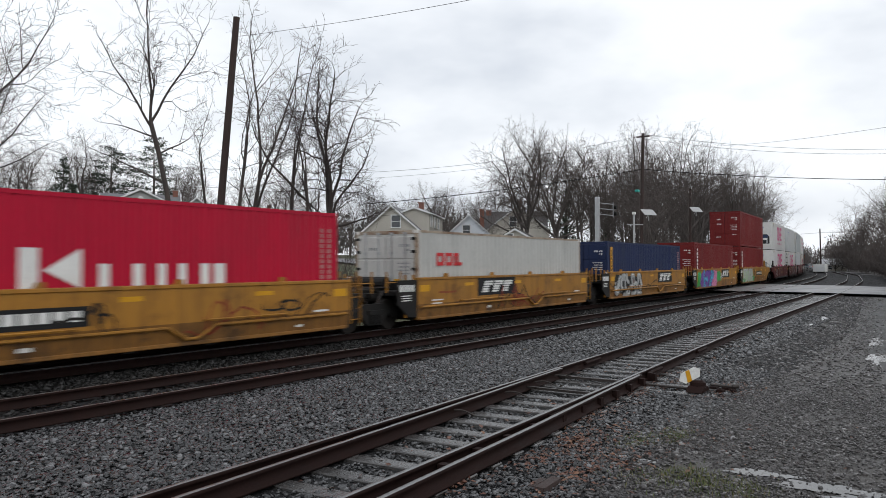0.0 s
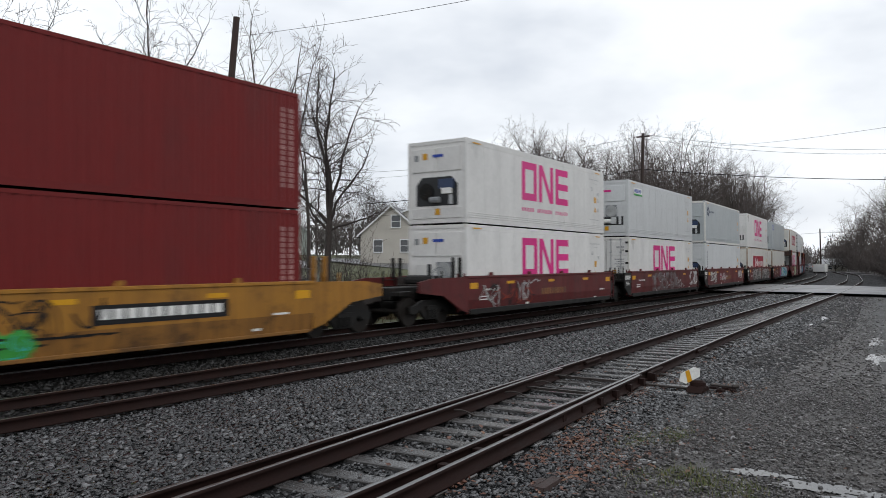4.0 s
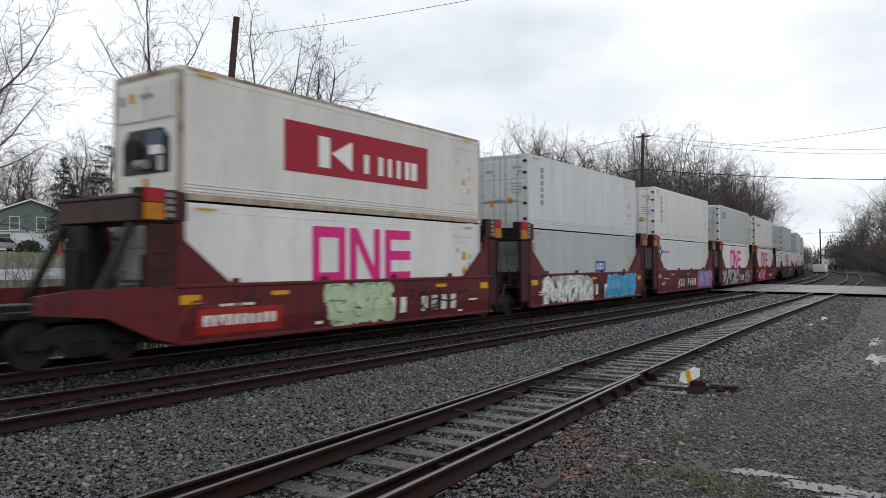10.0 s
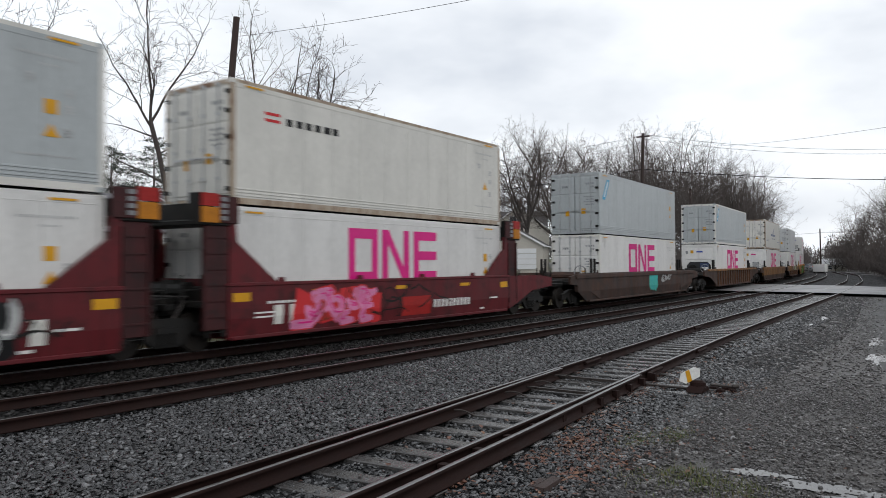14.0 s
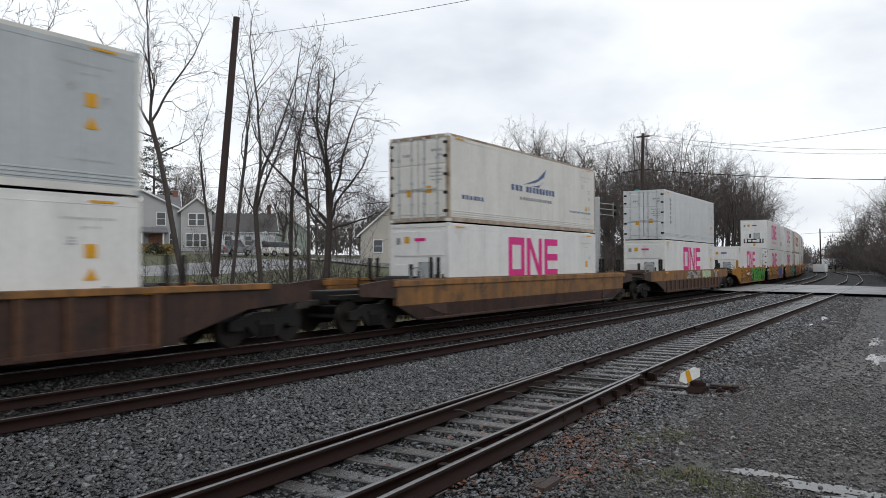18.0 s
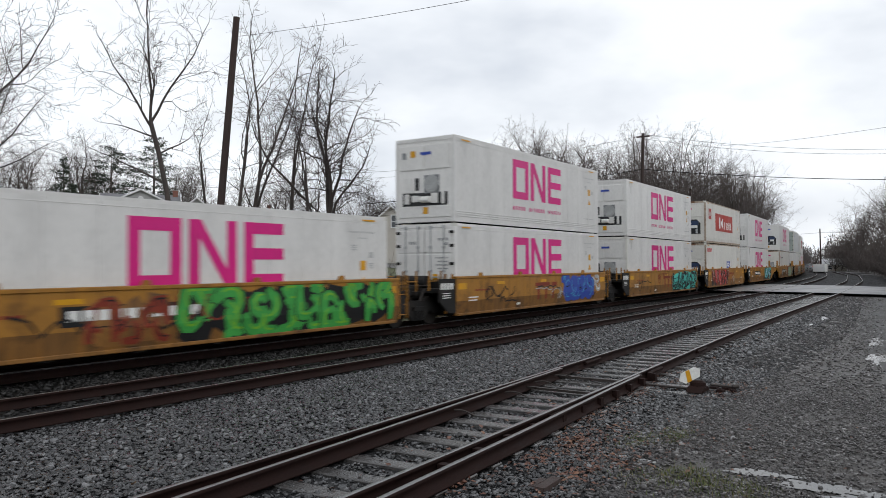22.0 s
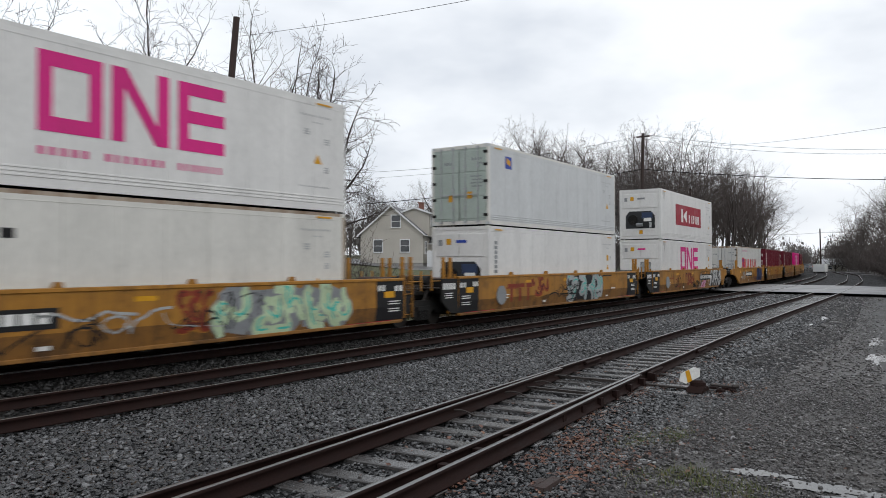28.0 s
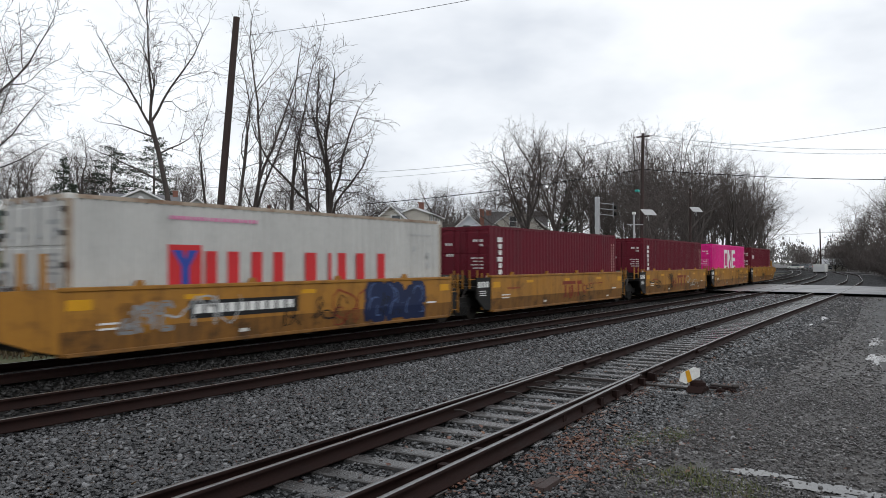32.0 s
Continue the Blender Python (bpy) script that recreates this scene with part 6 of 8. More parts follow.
tree_kind('fork', stem=2.0, seed=15, height=11.2, r0=0.12, fork=0.25, twig=0.0065, dens=0.95, up=0.08, wob=0.13, short=1.0, lead=(
    (14, 6.6, 1.0, 0, 8), (2, 7.2, 0.95, 40, 2), (-34, 2.2, 0.9, 0, 30), (24, 5.0, 0.9, -30, -8)))
tree_kind('slim', stem=2.0, seed=19, height=10.2, r0=0.095, fork=0.46, twig=0.006, dens=0.95, up=0.12, wob=0.14, short=1.15, lean=(0.03, 0), lead=(
    (6, 4.7, 1.0, 0, -3), (-10, 4.0, 0.9, 30, 8), (26, 2.4, 0.8, 0, -12), (-40, 1.8, 0.7, 0, 22)))
tree_kind('dense', stem=2.0, seed=23, height=9.4, r0=0.16, fork=0.24, twig=0.0066, dens=1.15, up=0.0, wob=0.2, short=1.1, lead=(
    (-20, 4.6, 0.9, 0, 14), (3, 6.4, 1.0, 0, 4), (11, 5.6, 1.0, 40, -6), (32, 3.4, 0.9, 0, 14), (-46, 2.6, 0.8, 0, 16), (8, 4.8, 0.8, 100, 0), (58, 2.3, 0.8, 0, 18), (-12, 4.2, 1.0, -60, 5)))
tree_kind('edge', stem=1.5, seed=31, height=12.6, r0=0.125, fork=0.3, twig=0.0072, dens=0.95, up=0.08, wob=0.16, short=1.15, lead=(
    (4, 7.4, 1.0, 0, 6), (20, 4.6, 0.9, 0, 12), (44, 3.6, 1.0, 0, -14), (-14, 7.0, 0.9, 0, 0), (62, 3.2, 0.75, 0, -26), (-40, 5.0, 0.9, 0, 20), (10, 6.0, 0.95, 90, 0), (30, 4.6, 0.8, -40, -8), (54, 4.2, 0.9, 10, -18), (30, 5.4, 1.0, -15, -10), (76, 3.6, 0.85, 0, -26), (84, 2.8, 0.55, 10, -14), (15, 6.4, 1.0, -30, 6)))
tree_kind('bush', seed=41, height=3.2, r0=0.03, fork=0.1, twig=0.006, dens=0.35, up=0.1, wob=0.2, depth=3, lead=[(12 + 9 * k, 2.6 - 0.12 * k, 0.9, k * 137, -6) for k in range(8)])
tree_kind('thicket', True, seed=43, height=3.2, r0=0.04, fork=0.1, twig=0.016, dens=0.4, up=0.14, wob=0.16, depth=3, lead=[(6 + 5 * k, 2.9 - 0.08 * k, 0.9, k * 137, -4) for k in range(12)])
for k in range(6):
    rg = random.Random(300 + k)
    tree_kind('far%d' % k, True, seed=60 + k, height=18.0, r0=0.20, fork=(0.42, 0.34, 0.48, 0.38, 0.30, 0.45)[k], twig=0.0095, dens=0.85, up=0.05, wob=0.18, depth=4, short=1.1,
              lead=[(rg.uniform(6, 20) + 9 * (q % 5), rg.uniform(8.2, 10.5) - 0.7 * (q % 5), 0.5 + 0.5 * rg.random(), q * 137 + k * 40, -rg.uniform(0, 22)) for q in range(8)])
tree_kind('oak', True, seed=77, height=18.0, r0=0.33, fork=0.34, twig=0.0105, dens=1.2, up=0.06, wob=0.18, depth=4, short=1.2, lead=[(8 + 14 * (k % 5), 11.0 - 0.7 * (k % 5), 0.62 + 0.38 * (k % 3) / 2, k * 137, -8) for k in range(10)])

for key, (x, y), turn, sc, lab in (
        ('edge', (11.65, 28.95), FACE, 1.0, "bare grey tree with spreading crown beside the tracks"),
        ('lean', (17.31, 22.47), FACE, 1.0, "bare forked tree with a leaning trunk"),
        ('tall', (19.53, 23.68), FACE, 1.0, "slender bare tree beside the dark pole"),
        ('fork', (19.56, 21.86), FACE, 1.02, "bare multi-stemmed tree with upright limbs"),
        ('slim', (21.30, 21.99), FACE, 1.0, "slender bare tree with upright limbs"),
        ('dense', (20.54, 19.56), FACE, 1.0, "bare bushy tree with a tangled crown"),
        ('slim', (23.10, 22.89), FACE + 180, 0.95, "slender bare tree with upright limbs"),
        ('tall', (21.55, 26.92), FACE + 170, 0.80, "slender bare tree with upright limbs")):
    plant(key, x, y, turn, sc, lab)

rng = random.Random(4)
for (x, y), sc in (((19.79, 24.17), 1.2), ((24.14, 28.44), 1.4), ((25.97, 29.32), 1.4), ((26.23, 27.16), 1.5), ((26.22, 25.42), 1.5), ((27.66, 25.09), 1.4), ((30.50, 26.25), 1.4), ((20.13, 21.92), 1.1), ((21.46, 21.74), 1.2), ((24.39, 22.79), 1.3), ((22.98, 30.12), 1.1), ((26.05, 32.72), 1.2), ((17.94, 20.69), 0.7), ((18.97, 20.07), 0.9), ((19.49, 19.32), 1.0), ((20.01, 18.56), 1.05), ((21.61, 18.88), 1.0), ((23.84, 20.06), 0.9), ((22.21, 24.19), 1.0), ((23.75, 23.71), 1.1), ((27.44, 21.88), 0.8), ((17.49, 34.59), 0.7), ((24.06, 21.50), 1.1), ((22.04, 20.90), 1.2), ((18.39, 31.51), 0.7), ((17.74, 27.16), 0.6), ((14.92, 31.26), 0.8), ((15.00, 27.61), 0.9), ((16.53, 27.15), 1.0), ((16.92, 24.82), 1.0), ((19.13, 26.90), 0.9), ((17.01, 29.99), 0.8), ((14.28, 28.66), 1.0), ((19.30, 30.18), 1.0), ((18.20, 24.72), 1.0), ((12.32, 26.21), 0.6), ((13.28, 25.70), 0.6), ((13.61, 24.34), 0.55), ((14.71, 24.51), 0.65), ((14.73, 22.71), 0.6), ((15.88, 22.81), 0.65), ((16.17, 21.50), 0.7)):
    plant('bush', x, y, rng.uniform(0, 360), sc, "tangled bare brush beside the tracks", "shrub", "brush along the line")

# trees behind the houses and the woods beyond the crossing
BACK = [((52.21, 109.42), 0.95), ((57.85, 113.58), 1.0), ((64.29, 118.33), 0.95), ((59.71, 103.81), 1.0), ((64.08, 104.52), 1.05), ((76.60, 118.08), 0.95), ((78.20, 106.93), 1.0), ((77.12, 99.67), 0.9), ((79.37, 92.87), 0.85), ((87.83, 92.93), 0.85), ((81.57, 79.08), 0.8), ((88.97, 78.92), 0.75), ((85.05, 70.49), 0.65), ((52.34, 118.05), 1.0),
        ((104.41, 77.64), 0.72), ((102.53, 71.54), 0.78), ((107.19, 70.07), 0.76), ((119.33, 73.59), 0.8), ((110.35, 86.66), 0.65)]
for i, ((x, y), sc) in enumerate(BACK):
    plant('far%d' % (i % 5) if i % 3 else 'oak', x, y, i * 77, sc, "bare grey tree behind the houses", group="trees behind the houses")
def reach(b, d, top):
    """Height of a tree at bearing b and distance d whose top stands at the slope top over the eye."""
    dep = d * math.cos(radians(b - 34.51))
    x, y = pol(b, d)
    return (1.935 + top * dep - float(ground_z(x, y))) / 18.0


for (x, y), sc, t in (((74.40, 40.08), 1.0, 0), ((83.85, 40.46), 1.08, 120)):
    plant('oak', x, y, t, sc, "large bare spreading tree behind the houses", group="large bare trees")
rng = random.Random(12)
n = 0
while n < 40:
    b, d = rng.uniform(11.0, 23.0), rng.uniform(72, 150)
    x, y = pol(b, d)
    u = float(side_of(x, y))
    if u < 9 or (b > 22.5 and d < 92) or (52 < x < 80 and d < 84):
        continue
    top = np.interp(b, [10.8, 12.0, 13.5, 17, 20, 25.6], [0.095, 0.14, 0.172, 0.182, 0.188, 0.190]) * rng.choice((1.04, 0.98, 0.9, 0.8, 0.66))
    sc = reach(b, d, float(top))
    if sc > 1.35:
        continue
    plant('far%d' % rng.randrange(6), x, y, rng.uniform(0, 360), sc, "tall bare grey tree in the wood", group="wood beyond the crossing")
    n += 1
for k in range(30):
    b, d = rng.uniform(11.0, 24.5), rng.uniform(125, 260)
    x, y = pol(b, d)
    if float(side_of(x, y)) < 12:
        continue
    top = np.interp(b, [10.8, 12.0, 13.5, 20, 27], [0.07, 0.10, 0.135, 0.145, 0.14]) * rng.uniform(0.7, 1.0)
    plant('far%d' % rng.randrange(6), x, y, rng.uniform(0, 360), reach(b, d, float(top)), "bare grey tree deep in the wood", group="wood beyond the crossing")
for k, (b, d, top) in enumerate(((25.2, 128, 0.172), (24.2, 104, 0.182), (23.4, 120, 0.184), (30.6, 140, 0.13))):
    x, y = pol(b, d)
    plant(('far1', 'far3', 'far4')[k % 3], x, y, k * 70, reach(b, d, top), "tall bare grey tree behind the houses", group="large bare trees")
n = 0
while n < 16:
    b, d = rng.uniform(10.9, 14.2), rng.uniform(105, 190)
    x, y = pol(b, d)
    if float(side_of(x, y)) < 6:
        continue
    top = np.interp(b, [10.8, 12.0, 13.5, 15], [0.10, 0.14, 0.165, 0.175]) * rng.uniform(0.8, 1.0)
    plant('far%d' % rng.randrange(6), x, y, rng.uniform(0, 360), reach(b, d, float(top)), "tall bare grey tree at the wood's edge", group="wood beyond the crossing")
    n += 1
n = 0
while n < 52:
    x = 86 + 180 * rng.random() ** 1.5
    y = float(np.interp(x, [86, 130, 180, 268], [4.6, 9.0, 16.5, 33])) - 24 * rng.random() ** 1.6
    b, d = math.degrees(math.atan2(y, x)), math.hypot(x, y)
    top = float(np.interp(b, [2.0, 3.4, 4.4, 5.7, 6.9], [0.19, 0.175, 0.108, 0.092, 0.070])) * rng.uniform(0.72, 1.0)
    plant('far%d' % rng.randrange(6), x, y, rng.uniform(0, 360), min(1.05, reach(b, d, top)), "bare brown tree beside the gravel lot", group="wood by the lot")
    n += 1
for k in range(110):
    x = 84 + 150 * rng.random() ** 1.3
    y = float(np.interp(x, [84, 130, 180, 268], [4.2, 9.4, 17, 34])) - 12 * rng.random() ** 1.5
    plant('thicket', x, y, rng.uniform(0, 360), rng.uniform(1.0, 2.0), "tangled bare brush beside the lot", "shrub", "brush by the lot")
for k in range(46):
    b, d = rng.uniform(11.5, 22.5), rng.uniform(70, 115)
    x, y = pol(b, d)
    if float(side_of(x, y)) > 7 and not (52 < x < 78 and d < 84):
        plant('thicket', x, y, rng.uniform(0, 360), rng.uniform(1.2, 2.4), "tangled bare brush in the wood", "shrub", "brush in the wood")
for k in range(48):
    b, d = rng.uniform(31, 66), rng.uniform(104, 160)
    x, y = pol(b, d)
    plant('far%d' % rng.randrange(6), x, y, rng.uniform(0, 360), reach(b, d, float(np.interp(b, [31, 36, 45, 52, 66], [0.10, 0.11, 0.095, 0.12, 0.14])) * rng.uniform(0.72, 1.0)), "small bare grey tree behind the houses", group="trees behind the houses")
for k in range(18):
    b, d = rng.uniform(3.0, 30) if k < 4 else rng.uniform(6.0, 11.5), rng.uniform(230, 460)
    x, y = pol(b, d)
    if abs(float(side_of(x, y))) > 12:
        plant('far%d' % (k % 5), x, y, k * 50, rng.uniform(0.55, 0.95) * (1.0 if b > 9 or b < 6 else 0.8), "distant bare grey tree on the horizon", group="distant trees")
for k in range(70):
    b, d = rng.uniform(5.6, 13.5), rng.uniform(190, 330)
    x, y = pol(b, d)
    if abs(float(side_of(x, y))) > 9:
        plant('thicket', x, y, k * 50, rng.uniform(1.6, 3.0), "distant grey brush along the curve", "shrub", "distant brush")


def far_woods(name, n, b0, b1, d0, d1, h0, h1, seed, label):
    """A far mass of bare crowns, each a loose heap of small twig sprays."""
    rs = np.random.RandomState(seed)
    v, f = [], []
    for k in range(n):
        b, d = rs.uniform(b0, b1), rs.uniform(d0, d1)
        x, y = pol(b, d)
        if abs(float(side_of(x, y))) < 12:
            continue
        g, h2 = float(ground_z(x, y)), rs.uniform(h0, h1)
        m = 150
        r = h2 * rs.uniform(0.22, 0.36)
        q = rs.randn(m, 3)
        q /= np.linalg.norm(q, axis=1, keepdims=True)
        q *= rs.rand(m, 1) ** 0.4
        c = np.stack([x + q[:, 0] * r, y + q[:, 1] * r, g + h2 * 0.52 + q[:, 2] * h2 * 0.5], 1)
        a = rs.randn(m, 3) * np.array([0.35, 0.35, 0.7]) * 0.9
        e = rs.randn(m, 3) * 0.22
        base = len(v)
        quad = np.stack([c - a - e * 0.4, c - a * 0.2 + e, c + a, c - a * 0.1 - e], 1)
        v.extend(quad.reshape(-1, 3).tolist())
        f.extend([(base + 4 * i, base + 4 * i + 1, base + 4 * i + 2, base + 4 * i + 3) for i in range(m)])
    # the crowns' flat grey carries the aerial haze
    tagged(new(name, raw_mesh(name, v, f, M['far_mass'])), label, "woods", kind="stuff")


far_woods("far_woods", 190, 2.5, 30, 330, 620, 10, 17, 5, "distant haze-grey bare woods along the horizon")
far_woods("far_woods", 130, 31, 70, 175, 260, 7, 12, 6, "haze-grey bare woods behind the houses")
for k in range(60):
    x = 88 + 60 * rng.random()
    y = float(np.interp(x, [84, 130, 180], [4.0, 9.2, 17])) - 7 * rng.random()
    plant('thicket', x, y, rng.uniform(0, 360), rng.uniform(1.5, 2.6), "tall tangled bare brush beside the lot", "shrub", "brush by the lot")


def conifer(x, y, h2, seed, label, lean=0.26, pine=False):
    """A spruce or pine: a trunk and many drooping tiers of needled sprays."""
    rg = random.Random(seed)
    t = new("conifer_tree")
    t.location = (x, y, float(ground_z(x, y)))
    tagged(t, label, "tree", "conifers")
    bm = bm_of()
    cyl(bm, (0, 0, -0.3), (0, 0, h2 * 0.95), 0.02 * h2, 0.03, n=6)
    part("trunk", bm, M['bark'], t)
    v, f = [], []
    tiers = int(h2 * (9 if not pine else 6))
    for k in range(tiers):
        z = h2 * (0.16 + 0.82 * (k + rg.random()) / tiers)
        e = z / h2
        rmax = (lean * h2 * (1.04 - e) + 0.2) * rg.uniform(0.55, 1.15) if not pine else h2 * 0.24 * math.sin(math.pi * min(1, max(0.12, (e - 0.22) / 0.8))) ** 0.6 * rg.uniform(0.5, 1.15)
        a = rg.uniform(0, math.tau)
        for s in range(int(10 + rmax * 16)):
            q = rg.uniform(0.1, 1.0) ** 0.7 * rmax
            spread = 0.12 + 0.10 * q
            c = Vector((math.cos(a) * q + rg.gauss(0, spread), math.sin(a) * q + rg.gauss(0, spread), z - (0.28 if not pine else -0.15) * q + rg.gauss(0, 0.10)))
            w = rg.uniform(0.12, 0.30)
            d1 = Vector((math.cos(a) + rg.gauss(0, 0.6), math.sin(a) + rg.gauss(0, 0.6), rg.gauss(0, 0.4))).normalized() * w
            d2 = Vector((rg.gauss(0, 1), rg.gauss(0, 1), rg.gauss(0, 0.5))).normalized() * w * 0.35
            b = len(v)
            v += [c - d1, c + d2, c + d1, c - d2]
            f.append((b, b + 1, b + 2, b + 3))
    o = new("crown", raw_mesh("crown", v, f, M['conifer']))
    o.parent = t


conifer(*(71.40, 104.47), 18.5, 1, "broad dark green pine behind the houses", pine=True)
conifer(*(59.54, 96.99), 15, 2, "dark green pine behind the houses", pine=True)
for (x, y), h2, s in (((51.51, 94.55), 12.5, 4), ((50.00, 89.69), 8.5, 5), ((102.80, 48.21), 12, 6), ((114.25, 45.68), 11, 7), ((52.60, 107.08), 8, 8), ((48.50, 81.27), 5.0, 9), ((127.41, 35.38), 9, 10)):
    conifer(x, y, h2, s, "dark green conifer behind the houses")


# ---- houses ----
M['vinyl_grey'] = mat("pale_grey_siding", (0.36, 0.365, 0.365), 0.6, 0, 0.08, 0.6, 20, rnd=0.03)
M['vinyl_beige'] = mat("beige_siding", (0.42, 0.395, 0.35), 0.6, 0, 0.08, 0.6, 20)
M['vinyl_white'] = mat("white_siding", (0.66, 0.69, 0.74), 0.6, 0, 0.06, 0.6, 20)
M['vinyl_green'] = mat("dark_green_siding", (0.10, 0.14, 0.12), 0.6, 0, 0.1, 0.6, 20)
M['vinyl_cream'] = mat("cream_siding", (0.50, 0.47, 0.42), 0.6, 0, 0.08, 0.6, 20)
M['trim'] = mat("white_trim", (0.68, 0.69, 0.70), 0.5, 0, 0.05, 1, 20)
M['shingle'] = mat("grey_roof_shingles", (0.15, 0.15, 0.16), 0.85, 0, 0.25, 1.2, 14, 0.5)
M['shingle_dark'] = mat("dark_roof_shingles", (0.085, 0.08, 0.08), 0.85, 0, 0.25, 1.2, 14, 0.5)
M['glass'] = mat("dark_window_glass", (0.02, 0.025, 0.03), 0.06, 0, 0.1, 1, 5, spec=0.8, rough_var=0.02)
M['brick'] = mat("red_brown_brick", (0.20, 0.09, 0.065), 0.8, 0, 0.3, 2, 20, 0.4)
M['concrete'] = mat("pale_concrete", (0.32, 0.31, 0.30), 0.8, 0, 0.15, 1.5, 30, 0.3)


def siding_bm(w, h2):
    """A clapboard wall in the x, z plane, facing -y, with overlapping boards."""
    def make(bm):
        n = max(2, int(h2 / 0.2))
        s = h2 / n
        for i in range(n):
            z = i * s
            a = [bm.verts.new(p) for p in ((-w / 2, -0.028, z), (w / 2, -0.028, z), (w / 2, 0.0, z + s), (-w / 2, 0.0, z + s))]
            bm.faces.new(a)
            b = [bm.verts.new(p) for p in ((-w / 2, 0.0, z), (w / 2, 0.0, z), (w / 2, -0.028, z), (-w / 2, -0.028, z))]
            bm.faces.new(b)
        bmesh.ops.remove_doubles(bm, verts=list(bm.verts), dist=0.0005)
        box(bm, -w / 2, w / 2, 0.003, 0.15, 0, h2)
    return make


def window(parent, x, y, z, w, h2, turn=0.0):
    """A sash window set on a wall that faces -y (turned about z by turn degrees)."""
    bm = bm_of()
    t = 0.09
    for q in ((-w / 2 - t, -w / 2, -h2 / 2 - t, h2 / 2 + t), (w / 2, w / 2 + t, -h2 / 2 - t, h2 / 2 + t)):
        box(bm, q[0], q[1], -0.09, 0.0, q[2], q[3])
    box(bm, -w / 2, w / 2, -0.09, 0.0, h2 / 2, h2 / 2 + t)
    box(bm, -w / 2, w / 2, -0.11, 0.0, -h2 / 2 - t, -h2 / 2)
    o = part("window", bm, M['trim'], parent)
    o.matrix_local = Matrix.Translation((x, y, z)) @ Matrix.Rotation(radians(turn), 4, 'Z')
    for s in (-1, 1):
        bm = bm_of()
        box(bm, -w / 2, w / 2, -0.05, -0.04, min(0, s * h2 / 2) + 0.02, max(0, s * h2 / 2) - 0.02)
        part("pane", bm, M['glass'], o)
    bm = bm_of()
    box(bm, -w / 2, w / 2, -0.075, -0.04, -0.025, 0.025)
    part("sash_rail", bm, M['trim'], o)


def gable(parent, x0, x1, y0, y1, z0, eave, ridge, wall, roof, along='x', over=0.35, windows=()):
    """A gabled block; along: the way its ridge runs. windows: (face, place, height, width, tall)."""
    w, d = x1 - x0, y1 - y0
    cx, cy = (x0 + x1) / 2, (y0 + y1) / 2
    for nm, wid, tx, ty, turn in (("front", w, cx, y0, 0), ("rear", w, cx, y1, 180), ("side_a", d, x0, cy, -90), ("side_b", d, x1, cy, 90)):
        bm = bm_of()
        siding_bm(wid, eave - z0)(bm)
        o = part("wall", bm, wall, parent)
        o.matrix_local = Matrix.Translation((tx, ty, z0)) @ Matrix.Rotation(radians(turn), 4, 'Z')
        if (along == 'x') == nm.startswith("side"):
            bm = bm_of()
            n = int((ridge - eave) / 0.2)
            for i in range(n):
                a, b = i / n, (i + 1) / n
                za, zb = (ridge - eave) * a, (ridge - eave) * b
                wa, wb = wid / 2 * (1 - a), wid / 2 * (1 - b)
                bm.faces.new([bm.verts.new(p) for p in ((-wa, -0.028, za), (wa, -0.028, za), (wb, 0.0, zb), (-wb, 0.0, zb))])
                if i:
                    bm.faces.new([bm.verts.new(p) for p in ((-wa, 0.0, za), (wa, 0.0, za), (wa, -0.028, za), (-wa, -0.028, za))])
            bmesh.ops.remove_doubles(bm, verts=list(bm.verts), dist=0.0005)
            o = part("gable_wall", bm, wall, parent)
            o.matrix_local = Matrix.Translation((tx, ty, eave)) @ Matrix.Rotation(radians(turn), 4, 'Z')
            for s in (-1, 1):
                bm = bm_of()
                rise, run_ = ridge - eave, wid / 2
                e = over / run_ * rise
                prism(bm, [(s * (run_ + over), -e - 0.12), (s * (run_ + over), -e + 0.08), (0, rise + 0.08), (0, rise - 0.12)], -over - 0.06, -over)
                o = part("barge_board", bm, M['trim'], parent)
                o.matrix_local = Matrix.Translation((tx, ty, eave)) @ Matrix.Rotation(radians(turn), 4, 'Z')
    half = (d if along == 'x' else w) / 2
    rise = ridge - eave
    ln = (w if along == 'x' else d) / 2 + over
    for s in (-1, 1):
        bm = bm_of()
        e = over / half * rise
        n = 9
        for i in range(n):
            a, b = i / n, (i + 1) / n
            pa = (s * (half + over) * (1 - a), -e + (rise + e) * a + 0.10)
            pb = (s * (half + over) * (1 - b), -e + (rise + e) * b + 0.085)
            q = [bm.verts.new(p) for p in ((-ln, pa[0], pa[1]), (ln, pa[0], pa[1]), (ln, pb[0], pb[1]), (-ln, pb[0], pb[1]))]
            bm.faces.new(q)
            if i:
                bm.faces.new((last[1], last[0], q[0], q[1]))
            last = (q[3], q[2])
        q = [bm.verts.new(p) for p in ((-ln, s * (half + over), -e), (ln, s * (half + over), -e), (ln, 0, rise), (-ln, 0, rise))]
        bm.faces.new(q)
        q = [bm.verts.new(p) for p in ((-ln, s * (half + over), -e), (ln, s * (half + over), -e), (ln, s * (half + over), -e + 0.10), (-ln, s * (half + over), -e + 0.10))]
        bm.faces.new(q)
        o = part("roof_slope", bm, roof, parent)
        o.matrix_local = Matrix.Translation((cx, cy, eave)) @ Matrix.Rotation(0 if along == 'x' else radians(90), 4, 'Z')
        bm = bm_of()
        box(bm, -ln, ln, s * (half + over) - 0.05, s * (half + over) + 0.05, -e - 0.06, -e + 0.05)
        o = part("gutter", bm, M['trim'], parent)
        o.matrix_local = Matrix.Translation((cx, cy, eave)) @ Matrix.Rotation(0 if along == 'x' else radians(90), 4, 'Z')
